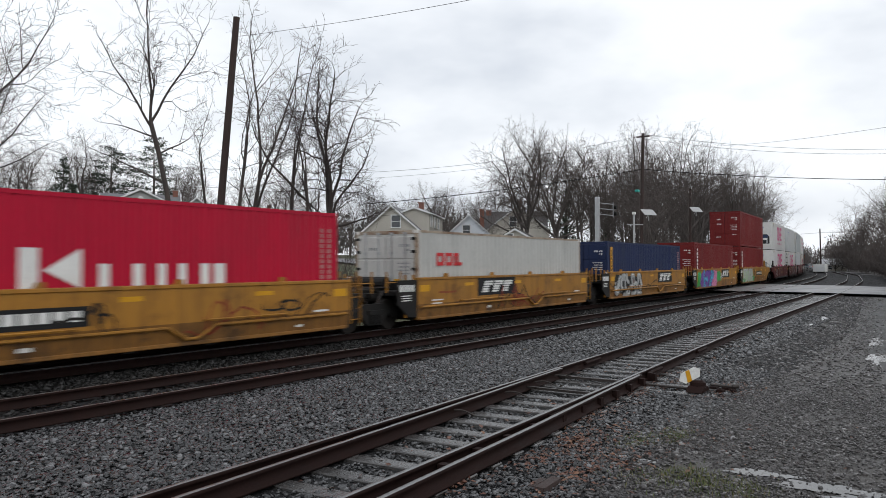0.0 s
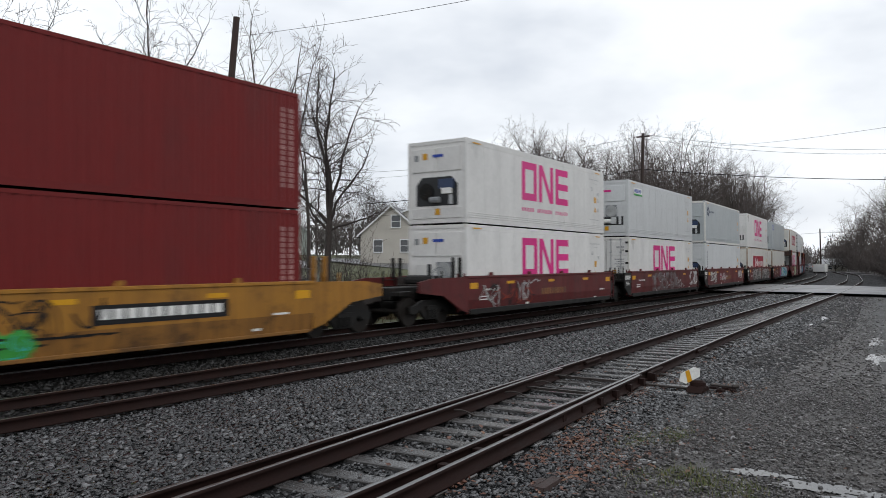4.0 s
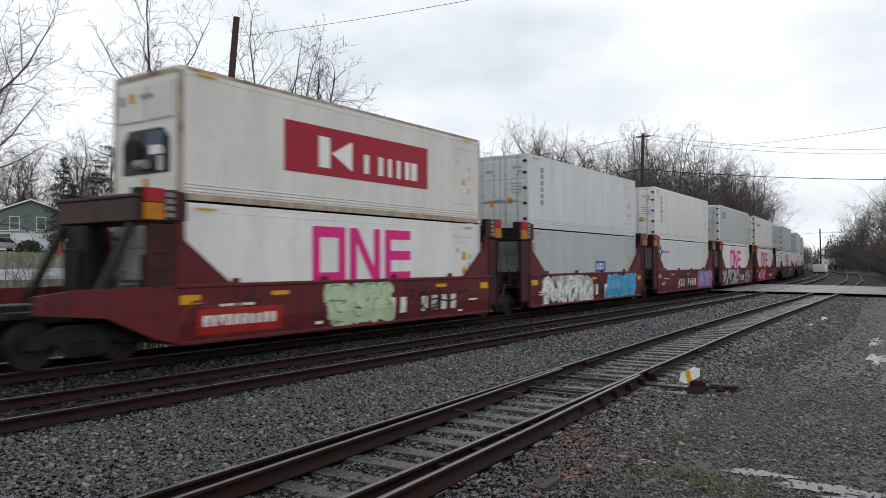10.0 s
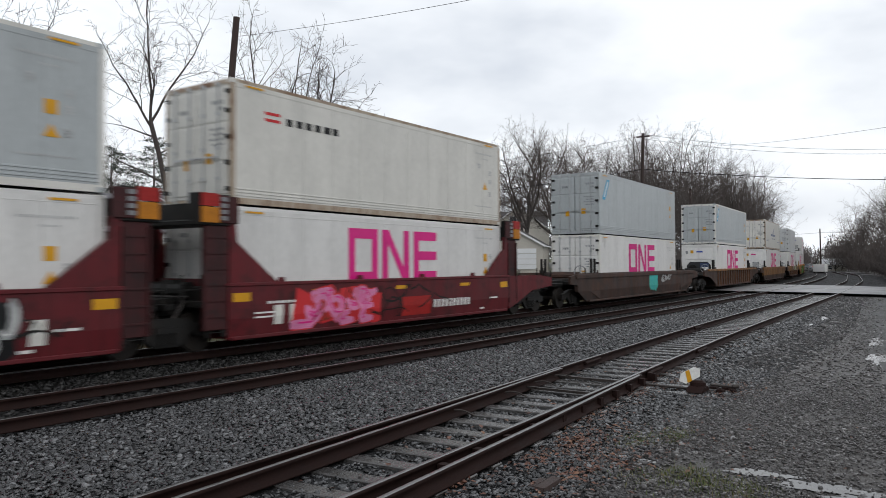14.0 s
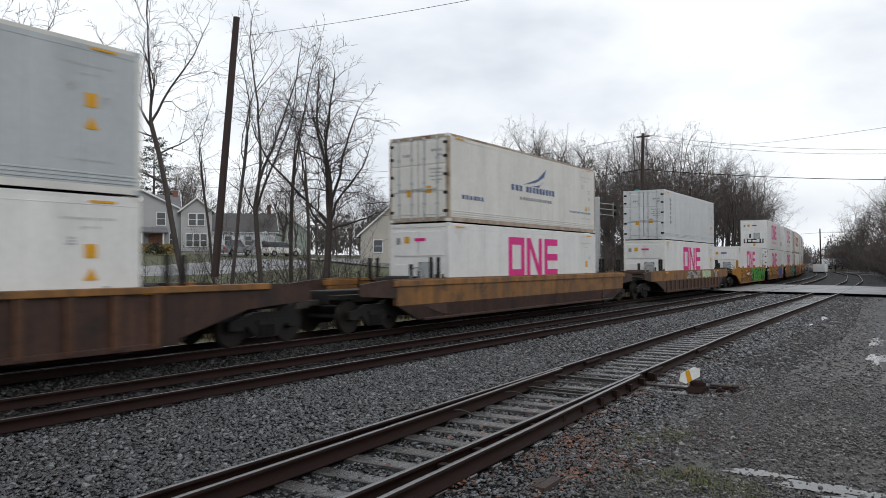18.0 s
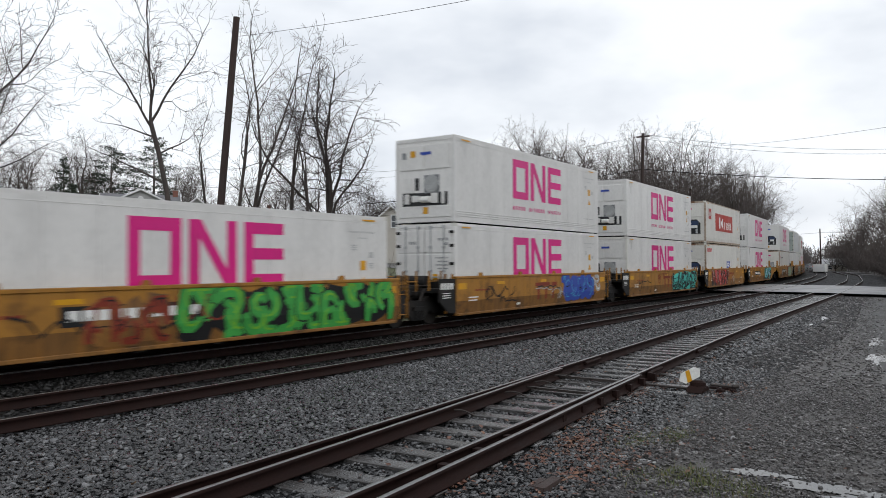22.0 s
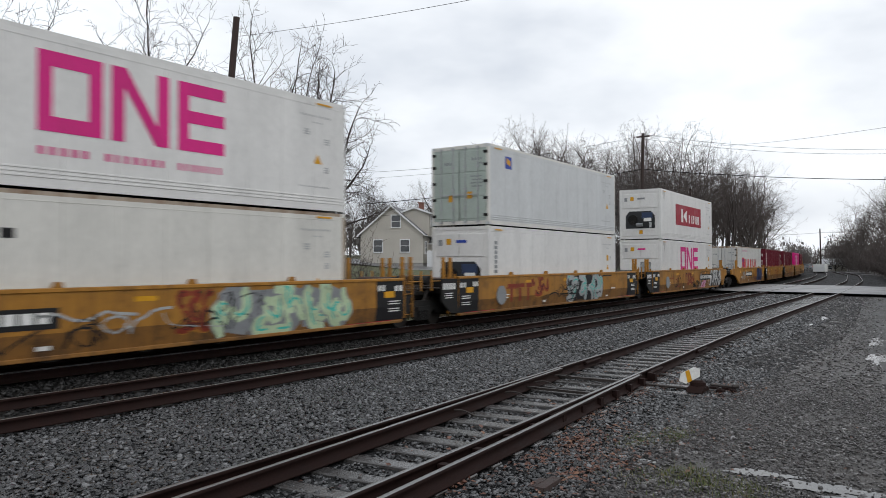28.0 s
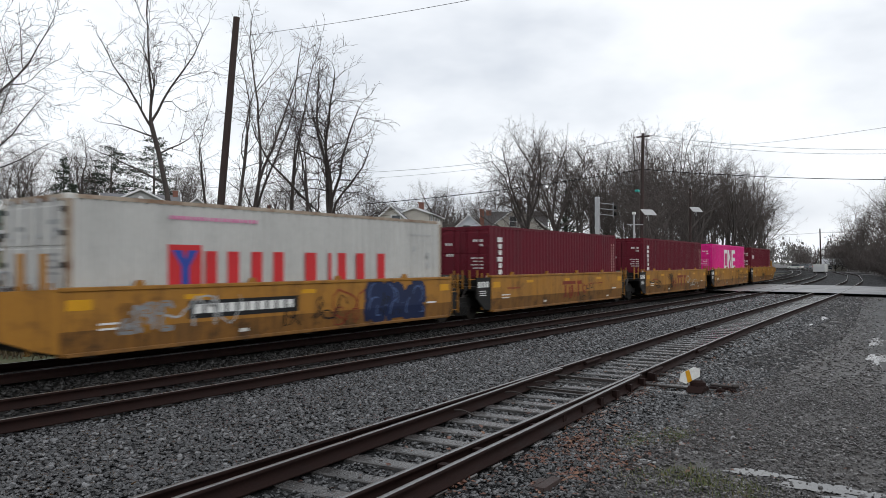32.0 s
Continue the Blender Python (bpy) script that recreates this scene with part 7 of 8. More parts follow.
    for face, p, z, ww, hh in windows:
        if face == 'f':
            window(parent, p, y0 - 0.03, z, ww, hh)
        elif face == 'a':
            window(parent, x0 - 0.03, p, z, ww, hh, -90)
        else:
            window(parent, x1 + 0.03, p, z, ww, hh, 90)


def chimney(parent, x, y, z0, z1, w=0.6):
    bm = bm_of()
    box(bm, x - w / 2, x + w / 2, y - w / 2, y + w / 2, z0, z1)
    box(bm, x - w / 2 - 0.06, x + w / 2 + 0.06, y - w / 2 - 0.06, y + w / 2 + 0.06, z1, z1 + 0.12)
    part("chimney", bm, M['brick'], parent)


def site(name, at, turn, base, label):
    h2 = new(name)
    h2.location = (at[0], at[1], base)
    h2.rotation_euler = (0, 0, radians(turn))
    return tagged(h2, label, "house", "houses across the street")


def wall_box(parent, name, x0, x1, y0, y1, z0, z1, mate, label=""):
    bm = bm_of()
    box(bm, x0, x1, y0, y1, z0, z1)
    return part(name, bm, mate, parent, label)


def build_houses():
    # the two-storey grey house with a front porch and a cross gable
    H = site("house", (54.22, 80.01), -33, 3.15, "two-storey pale grey sided house with grey roof and porch")
    gable(H, -5.6, 3.4, 0, 8, 0.5, 5.7, 7.9, M['vinyl_grey'], M['shingle'], 'y', 0.4, (('f', -3.6, 4.4, 0.9, 1.5), ('f', 1.2, 4.4, 0.9, 1.5)))
    gable(H, 3.4, 7.0, -1.2, 5.5, 0.5, 5.5, 7.0, M['vinyl_grey'], M['shingle'], 'y', 0.35, (('f', 4.7, 4.3, 0.8, 1.4), ('f', 5.7, 4.3, 0.8, 1.4), ('f', 4.4, 1.8, 0.75, 1.5), ('f', 5.2, 1.8, 0.75, 1.5), ('f', 6.0, 1.8, 0.75, 1.5)))
    gable(H, -5.4, 3.3, 1.0, 7.5, 5.6, 5.9, 7.6, M['vinyl_grey'], M['shingle'], 'x', 0.3)
    wall_box(H, "foundation", -5.5, 6.9, 0.05, 7.9, -1.6, 0.5, M['concrete'])
    wall_box(H, "foundation", 3.5, 6.9, -1.1, 0.0, -1.6, 0.5, M['concrete'])
    wall_box(H, "porch_floor", -6.0, 1.6, -2.2, -0.01, 0.1, 0.45, M['concrete'])
    bm = bm_of()
    for k, (x0, x1) in enumerate(((-6.3, 1.9),)):
        q = [bm.verts.new(p) for p in ((x0, -2.5, 2.75), (x1, -2.5, 2.75), (x1, -0.02, 3.35), (x0, -0.02, 3.35), (x0, -2.5, 2.62), (x1, -2.5, 2.62), (x1, -0.02, 2.62), (x0, -0.02, 2.62))]
        for f in ((0, 1, 2, 3), (4, 7, 6, 5), (0, 4, 5, 1), (1, 5, 6, 2), (0, 3, 7, 4)):
            bm.faces.new([q[i] for i in f])
    part("porch_roof", bm, M['shingle'], H)
    for x in (-5.8, -3.4, -1.0, 1.4):
        wall_box(H, "porch_post", x - 0.09, x + 0.09, -2.15, -1.97, 0.45, 2.62, M['trim'])
    wall_box(H, "porch_wall", -0.2, 1.5, -0.06, -0.01, 0.45, 2.6, M['brick'], "brick facing by the door")
    wall_box(H, "door", -2.3, -1.35, -0.05, -0.01, 0.45, 2.5, M['shingle_dark'])
    window(H, 2.6, -0.03, 1.9, 0.8, 1.5)
    chimney(H, 3.0, 4.0, 6.5, 8.1)
    bm = bm_of()
    cyl(bm, (-1.1, -0.05, 6.75), (-1.1, -0.12, 6.75), 0.35, n=12)
    part("gable_vent", bm, M['trim'], H)
    # dark green house
    H = site("house", (51.52, 101.60), -28, 4.0, "dark green house with white lower storey")
    gable(H, -6, 5, 0, 7, 2.6, 4.6, 6.8, M['vinyl_green'], M['shingle_dark'], 'y', 0.4, (('f', -2.4, 3.6, 1.0, 1.6), ('f', 0.7, 3.6, 1.0, 1.6)))
    gable(H, -6.4, 5.4, -0.4, 7.2, 0.0, 2.55, 2.7, M['vinyl_white'], M['shingle_dark'], 'x', 0.2, (('f', -3.5, 1.5, 1.2, 1.3), ('f', 2.4, 1.5, 1.4, 1.3)))
    wall_box(H, "porch_post", -0.6, -0.45, -0.9, -0.75, 0, 2.4, M['trim'])
    # the white house with a dark roof
    H = site("house", (72.74, 84.86), -38, 3.1, "white house with a dark brown roof")
    gable(H, -4.5, 4.5, 0, 7, 0, 3.8, 6.4, M['vinyl_white'], M['shingle_dark'], 'x', 0.35, (('f', -2.2, 2.3, 0.9, 1.3), ('f', 0.6, 2.3, 0.9, 1.3), ('f', 2.7, 2.3, 0.9, 1.3)))
    gable(H, 1.5, 4.2, -1.6, 0, 0, 2.6, 3.6, M['vinyl_white'], M['shingle_dark'], 'y', 0.25, (('f', 2.8, 1.6, 0.8, 1.2),))
    H = site("house", (87.72, 93.09), -42, 2.6, "grey-green house with a chimney behind bare trees")
    gable(H, -4.2, 4.2, 0, 7, 0, 5.2, 8.2, M['gasket'], M['shingle'], 'y', 0.35, (('f', -1.5, 4.2, 0.9, 1.3), ('f', 1.5, 4.2, 0.9, 1.3)))
    chimney(H, -2.0, 2.5, 6.0, 9.4)
    # the beige gabled house with a long dormer
    H = site("house", (65.33, 49.74), -64, 1.75, "beige sided house with gable end and long dormer")
    gable(H, -5.2, 1.8, 0, 11, 0.3, 3.6, 6.6, M['vinyl_beige'], M['shingle'], 'y', 0.3, (('f', -3.2, 2.2, 0.95, 1.3), ('f', -0.2, 2.2, 0.95, 1.3), ('f', -1.2, 4.9, 0.95, 1.3), ('b', 1.5, 2.0, 1.0, 1.3)))
    gable(H, -1.0, 2.3, 1.2, 11, 3.3, 5.9, 6.5, M['vinyl_beige'], M['shingle'], 'y', 0.25, (('b', 2.4, 5.0, 0.8, 1.2), ('b', 4.9, 5.0, 0.6, 1.2), ('b', 7.4, 5.0, 0.8, 1.2)))
    gable(H, 1.8, 3.6, 3.8, 6.6, 0.2, 2.6, 3.2, M['vinyl_beige'], M['shingle'], 'x', 0.25, (('b', 5.2, 1.5, 0.7, 1.2),))
    wall_box(H, "foundation", -5.15, 1.75, 0.05, 8.95, -0.7, 0.3, M['concrete'])
    chimney(H, 0.4, 7.0, 6.0, 7.4)
    # the bluish white house
    H = site("house", (83.03, 52.25), -60, 1.75, "small bluish white house with grey roof")
    gable(H, -3.6, 2.4, 0, 9, 0.2, 3.9, 6.6, M['vinyl_white'], M['shingle'], 'y', 0.3, (('f', -0.9, 4.6, 0.9, 1.3), ('f', -0.9, 2.0, 1.0, 1.3), ('b', 3, 2.0, 0.9, 1.2)))
    gable(H, -0.8, 2.0, -1.4, 0, 0.1, 2.4, 3.2, M['vinyl_white'], M['shingle'], 'y', 0.2)
    chimney(H, 1.0, 5.0, 5.0, 7.6)
    # the cream house with chimneys
    H = site("house", (103.86, 57.26), -62, 2.0, "cream house with a cross gable and chimneys")
    gable(H, -4.6, 5.0, 0, 8, 0.2, 5.4, 9.0, M['vinyl_cream'], M['shingle_dark'], 'y', 0.4, (('f', -0.6, 6.6, 1.0, 1.6), ('f', -2.4, 3.4, 0.9, 1.4), ('f', 2.0, 3.4, 0.9, 1.4)))
    gable(H, -5.2, 4.6, 1.5, 7, 5.2, 5.6, 8.4, M['vinyl_cream'], M['shingle_dark'], 'x', 0.3)
    chimney(H, 0.4, 2.6, 7.5, 10.0, 0.7)
    chimney(H, -4.6, 4.0, 6.4, 8.6, 0.8)
    # garage
    H = site("garage", (68.55, 37.99), -69, 1.3, "beige sided garage with a white panelled door")
    H["category"] = "garage"
    gable(H, -2.9, 2.9, 0, 6, -0.3, 2.6, 4.25, M['vinyl_beige'], M['shingle_dark'], 'y', 0.25, (('f', -0.6, 3.35, 0.7, 0.75),))
    for k in range(4):
        wall_box(H, "door_panel", -1.5, 2.2, -0.09, -0.04, 0.05 + k * 0.55, 0.56 + k * 0.55, M['trim'])


build_houses()


# ---- street, kerb, fence, cars ----
strip("street", [(-60, TRACK_Y + 24.5, -60, TRACK_Y + 33), (-20, TRACK_Y + 24.5, -20, TRACK_Y + 33), (0, TRACK_Y + 24.5, 0, TRACK_Y + 33), (20, TRACK_Y + 25, 20, TRACK_Y + 33.5), (34, TRACK_Y + 27, 32, TRACK_Y + 35), (48, TRACK_Y + 33, 44, TRACK_Y + 41), (58, TRACK_Y + 42, 52, TRACK_Y + 47), (68, TRACK_Y + 60, 60, TRACK_Y + 62)], M['road_light'], 0.03, "wet grey residential street", "road")
bm = bm_of()
for i in range(20):
    x = -60 + i * 4
    box(bm, x, x + 3.97, TRACK_Y + 33.2, TRACK_Y + 33.4, 1.55, 1.86)
tagged(part("kerb", bm, M['concrete']), "pale concrete kerb along the street", "kerb", kind="structure")


def vehicle(at, turn, paint_key, label, tall=1.65, pickup=False):
    c = tagged(new("car"), label, "car", "parked cars")
    c.location = (at[0], at[1], float(ground_z(*at)) + 0.04)
    c.rotation_euler = (0, 0, radians(turn))
    bm = bm_of()
    prism(bm, [(-2.3, 0.35), (2.3, 0.35), (2.35, 0.75), (2.2, 0.95), (1.1, 1.02), (-2.25, 1.05), (-2.35, 0.7)], -0.9, 0.9)
    bmesh.ops.bevel(bm, geom=list(bm.edges), offset=0.06, segments=2, affect='EDGES')
    part("body", bm, M[paint_key], c)
    bm = bm_of()
    a, b = (-0.3, 1.2) if pickup else (-2.1, 1.1)
    v = [bm.verts.new(p) for p in ((a, -0.82, 1.0), (b, -0.82, 1.0), (b, 0.82, 1.0), (a, 0.82, 1.0), (a + 0.35, -0.68, tall), (b - 0.75, -0.68, tall), (b - 0.75, 0.68, tall), (a + 0.35, 0.68, tall))]
    for f in ((0, 1, 5, 4), (1, 2, 6, 5), (2, 3, 7, 6), (3, 0, 4, 7), (4, 5, 6, 7)):
        bm.faces.new([v[i] for i in f])
    cab = part("cabin_glass", bm, M['glass'], c)
    bm = bm_of()
    box(bm, a + 0.33, b - 0.72, -0.70, 0.70, tall - 0.02, tall + 0.05, 0.03)
    part("roof", bm, M[paint_key], c)
    for sx in (-1.45, 1.45):
        for sy in (-0.84, 0.84):
            bm = bm_of()
            cyl(bm, (sx, sy - 0.1, 0.34), (sx, sy + 0.1, 0.34), 0.34, n=16)
            w = part("wheel", bm, M['black'], c)
            bm = bm_of()
            cyl(bm, (sx, sy - 0.11, 0.34), (sx, sy + 0.11, 0.34), 0.2, n=10)
            part("rim", bm, M['galv'], w)
    for sy in (-0.6, 0.6):
        bm = bm_of()
        box(bm, 2.28, 2.37, sy - 0.18, sy + 0.18, 0.66, 0.82)
        part("headlight", bm, M['flat_white'], c)
        bm = bm_of()
        box(bm, -2.37, -2.28, sy - 0.15, sy + 0.15, 0.68, 0.88)
        part("tail_light", bm, M['flat_red'], c)


vehicle((64.22, 37.24), 34, 'flat_black', "black parked sport utility car")
vehicle((61.72, 65.59), -10, 'white', "white parked car in a driveway")
vehicle((54.53, 65.45), 15, 'flat_grey', "dark grey parked pickup", 1.7, True)
vehicle((80.36, 38.48), -30, 'flat_white', "white parked pickup behind the tracks", 1.8, True)
vehicle((45.15, 96.73), 10, 'silver', "silver parked car beside the green house")
vehicle((250.96, 41.05), 60, 'flat_white', "white car waiting beyond the curve")
vehicle((263.51, 40.45), 60, 'flat_grey', "grey car beyond the curve")

fence = tagged(new("picket_fence"), "white vinyl yard fence", "fence")
fa, fb = Vector((*(66.67, 47.80), 0)), Vector((*(70.53, 42.19), 0))
for k in range(46):
    p = fa.lerp(fb, k / 45)
    zz = float(ground_z(p.x, p.y))
    o = piece("picket", "picket", lambda bm: prism(bm, [(-0.07, 0), (0.07, 0), (0.07, 1.35), (0, 1.45), (-0.07, 1.35)], -0.02, 0.02), M['trim'], fence)
    o.matrix_local = Matrix.Translation((p.x, p.y, zz)) @ Matrix.Rotation(math.atan2(fb.y - fa.y, fb.x - fa.x), 4, 'Z') @ Matrix.Diagonal((1.75, 1, 1.3, 1))

hyd = tagged(new("fire_hydrant"), "red fire hydrant by the street", "hydrant")
hx, hy = (34.12, 63.35)
hyd.location = (hx, hy, float(ground_z(hx, hy)))
bm = bm_of()
cyl(bm, (0, 0, 0), (0, 0, 0.6), 0.13, 0.12, n=12)
cyl(bm, (0, 0, 0.58), (0, 0, 0.64), 0.17, n=12)
part("barrel", bm, M['flat_red'], hyd)
bm = bm_of()
cyl(bm, (0, 0, 0.64), (0, 0, 0.80), 0.13, 0.05, n=12)
part("bonnet", bm, M['flat_red'], hyd)
bm = bm_of()
cyl(bm, (-0.2, 0, 0.45), (0.2, 0, 0.45), 0.06, n=8)
part("nozzle", bm, M['flat_red'], hyd)

# low shrubs before the houses
rng = random.Random(9)
for i in range(22):
    x, y = pol(rng.uniform(54.5, 64.5), rng.uniform(76, 86))
    rg = random.Random(i)
    v, f = [], []
    for k in range(260):
        a, b, r = rg.uniform(0, math.tau), rg.uniform(0.05, 1.5), rg.uniform(0.5, 1.0)
        c = Vector((math.cos(a) * math.cos(b) * r * 1.1, math.sin(a) * math.cos(b) * r * 1.1, math.sin(b) * r * 1.1))
        d1 = Vector((rg.gauss(0, 1), rg.gauss(0, 1), rg.gauss(0, 1))).normalized() * 0.14
        d2 = Vector((rg.gauss(0, 1), rg.gauss(0, 1), rg.gauss(0, 1))).normalized() * 0.09
        n = len(v)
        v += [c - d1, c + d2, c + d1, c - d2]
        f.append((n, n + 1, n + 2, n + 3))
    o = new("shrub", raw_mesh("shrub", v, f, M['shrub'] if i % 3 else M['evergreen']))
    o.location = (x, y, float(ground_z(x, y)) + 0.1)
    tagged(o, "yellowish winter shrub before a house" if i % 3 else "dark evergreen shrub before a house", "shrub", "garden shrubs")


# ---- poles, wires, crossing equipment ----
def pole(base, top, r0, r1, label, name="utility_pole"):
    b, t = Vector(base), Vector(top)
    p = tagged(new(name), label, "pole")
    bm = bm_of()
    cyl(bm, b, t, r0, r1, n=14)
    part("shaft", bm, M['pole'], p)
    return p


P1 = pole((17.85, 22.42, 1.51), (18.17, 21.62, 11.00), 0.145, 0.115, "dark leaning wooden pole with a cut top")
P2 = pole((60.40, 21.66, 0.35), (60.33, 21.32, 12.71), 0.17, 0.13, "dark wooden utility pole beside the crossing")
for dz in (0.0,):
    bm = bm_of()
    c = Vector((60.34, 21.32, 12.52)) - Vector((0, 0, dz + 0.1))
    box(bm, c.x - 0.08, c.x + 0.08, c.y - 0.55, c.y + 0.55, c.z - 0.06, c.z + 0.06)
    part("crossarm", bm, M['pole'], P2)
bm = bm_of()
a, b = Vector((60.30, 21.55, 7.61)), Vector((59.17, 21.43, 7.84))
cyl(bm, a, b, 0.03, n=6)
part("lamp_arm", bm, M['galv'], P2)
bm = bm_of()
box(bm, b.x - 0.25, b.x + 0.25, b.y - 0.14, b.y + 0.14, b.z - 0.1, b.z + 0.08, 0.03)
part("lamp_head", bm, M['teal'], P2, "pale lamp head")
P3 = pole((80.92, 23.62, -0.13), (80.81, 23.42, 9.83), 0.14, 0.12, "dark wooden pole with a solar panel")
P4 = pole((188.78, 25.60, 0.62), (188.51, 25.68, 9.61), 0.16, 0.13, "distant wooden utility pole")


def solar(parent, c, w, d, label="tilted white-backed solar panel"):
    bm = bm_of()
    box(bm, -w / 2, w / 2, -d / 2, d / 2, -0.02, 0.02, 0.008)
    o = part("solar_panel", bm, M['vinyl_grey'], parent, label)
    n = Vector((-0.35, -0.55, 0.75)).normalized()
    o.matrix_local = Matrix.Translation(c) @ n.to_track_quat('Z', 'Y').to_matrix().to_4x4()
    bm = bm_of()
    cyl(bm, Vector(c) - Vector((0, 0, 0.7)), Vector(c), 0.035, n=6)
    cyl(bm, Vector(c) - Vector((0.6, 0, 0.5)), Vector(c) - Vector((0, 0, 0.1)), 0.025, n=6)
    part("bracket", bm, M['galv'], parent)


solar(P2, (59.71, 20.69, 6.08), 1.2, 0.75)
solar(P3, (80.17, 22.67, 7.58), 1.3, 0.8)

mast = tagged(new("signal_mast"), "galvanised crossing signal mast with lamp bracket", "signal")
b0, t0 = Vector((56.48, 23.83, 0.42)), Vector((56.38, 23.73, 7.26))
bm = bm_of()
box(bm, t0.x - 0.16, t0.x + 0.16, t0.y - 0.16, t0.y + 0.16, b0.z, t0.z, 0.02)
part("column", bm, M['galv'], mast)
for k in range(5):
    bm = bm_of()
    z = b0.z + 1.0 + k * 1.1
    box(bm, t0.x - 0.19, t0.x + 0.19, t0.y - 0.19, t0.y + 0.19, z, z + 0.12)
    part("band", bm, M['galv'], mast)
bm = bm_of()
q = Vector((57.11, 22.70, 6.21))
for dz in (-0.45, 0.0, 0.45):
    cyl(bm, t0 - Vector((0, 0, 0.9 - dz)), q + Vector((0, 0, dz)), 0.03, n=6)
cyl(bm, q - Vector((0, 0, 0.6)), q + Vector((0, 0, 0.6)), 0.03, n=6)
part("bracket", bm, M['galv'], mast)
for k in range(2):
    bm = bm_of()
    cyl(bm, q + Vector((0, -0.1, 0.2 - 0.5 * k)), q + Vector((0, -0.3, 0.2 - 0.5 * k)), 0.16, n=14)
    part("lamp", bm, M['black'], mast)

arm = tagged(new("weather_mast"), "slim white mast with a crossarm by the crossing", "mast")
b1, t1 = Vector((56.21, 20.69, 0.45)), Vector((56.13, 20.62, 5.71))
bm = bm_of()
cyl(bm, b1, t1, 0.09, 0.08, n=10)
part("post", bm, M['galv'], arm)
bm = bm_of()
cyl(bm, Vector((55.87, 21.03, 4.92)), Vector((56.54, 20.05, 4.92)), 0.03, n=6)
part("crossarm", bm, M['galv'], arm)
bm = bm_of()
box(bm, t1.x - 0.12, t1.x + 0.12, t1.y - 0.12, t1.y + 0.12, t1.z, t1.z + 0.2, 0.02)
part("sensor_box", bm, M['flat_white'], arm)


def wire(p, q, sag, r, label="thin black overhead wire span"):
    p, q = Vector(p), Vector(q)
    n = 24
    pts = [p.lerp(q, i / n) - Vector((0, 0, sag * 4 * (i / n) * (1 - i / n))) for i in range(n + 1)]
    o = new("overhead_wire", tubes("overhead_wire", [(pts, [r] * (n + 1))], 4, M['flat_black']))
    tagged(o, label, "wire", "overhead wires")


wire((18.22, 21.58, 10.30), (18.05, 8.78, 9.41), 0.1, 0.009)
wire((60.34, 21.32, 12.52), (45.05, 43.67, 9.45), 0.7, 0.016)
wire((60.34, 21.33, 11.96), (45.06, 43.68, 8.89), 0.6, 0.012)
wire((60.32, 21.44, 9.71), (45.68, 39.31, 6.75), 0.25, 0.035)
wire((60.34, 21.32, 12.61), (71.29, 1.91, 11.09), 0.55, 0.016)
wire((60.34, 21.33, 12.24), (71.30, 1.92, 10.72), 0.55, 0.016)
wire((60.38, 21.37, 9.71), (68.95, 1.88, 8.33), 0.25, 0.032)
wire((72.39, 17.90, 12.90), (47.51, 1.25, 9.48), 0.2, 0.011)
wire((28.16, 64.63, 11.41), (40.00, 47.48, 9.51), 0.2, 0.014)
wire((28.17, 64.64, 10.50), (40.00, 47.48, 9.60), 0.2, 0.012)
wire((32.91, 75.45, 9.39), (48.48, 52.80, 9.28), 0.2, 0.016)
wire((188.52, 25.69, 8.71), (174.43, 37.36, 8.58), 0.4, 0.03)
wire((188.52, 25.69, 8.71), (174.60, 10.61, 9.21), 0.4, 0.03)

# a travel trailer parked beside the garage
cx, cy = (77.28, 35.90)
rv = tagged(new("travel_trailer"), "white rounded travel trailer parked beside the garage", "trailer")
rv.location = (cx, cy, float(ground_z(cx, cy)))
rv.rotation_euler = (0, 0, radians(20))
bm = bm_of()
prism(bm, [(-3.0, 0.95), (3.0, 0.95), (3.05, 2.6), (2.8, 3.1), (-2.5, 3.1), (-2.95, 2.85), (-3.15, 2.2), (-3.15, 1.5)], -1.2, 1.2)
bmesh.ops.bevel(bm, geom=[e for e in bm.edges if abs(e.verts[0].co.y - e.verts[1].co.y) < 0.01], offset=0.12, segments=2, affect='EDGES')
part("shell", bm, M['white'], rv)
bm = bm_of()
box(bm, -3.10, 2.9, -1.15, 1.15, 0.55, 0.96, 0.05)
part("skirt", bm, M['flat_grey'], rv, "dark grey lower skirt")
bm = bm_of()
box(bm, -3.17, -3.14, -0.95, 0.95, 1.3, 1.6, 0.01)
part("front_band", bm, M['flat_grey'], rv)
bm = bm_of()
box(bm, 0.3, 1.0, -0.35, 0.35, 3.08, 3.35, 0.06)
part("roof_unit", bm, M['white'], rv)
for y in (-1, 1):
    for x in (0.2, 1.0):
        bm = bm_of()
        cyl(bm, (x, y * 0.95, 0.35), (x, y * 1.18, 0.35), 0.35, n=14)
        part("wheel", bm, M['black'], rv)
bm = bm_of()
prism(bm, [(-4.2, 0.5), (-3.0, 0.5), (-3.0, 0.62), (-4.2, 0.62)], -0.08, 0.08)
cyl(bm, (-4.1, 0, 0.0), (-4.1, 0, 0.6), 0.05, n=8)
part("drawbar", bm, M['black'], rv)

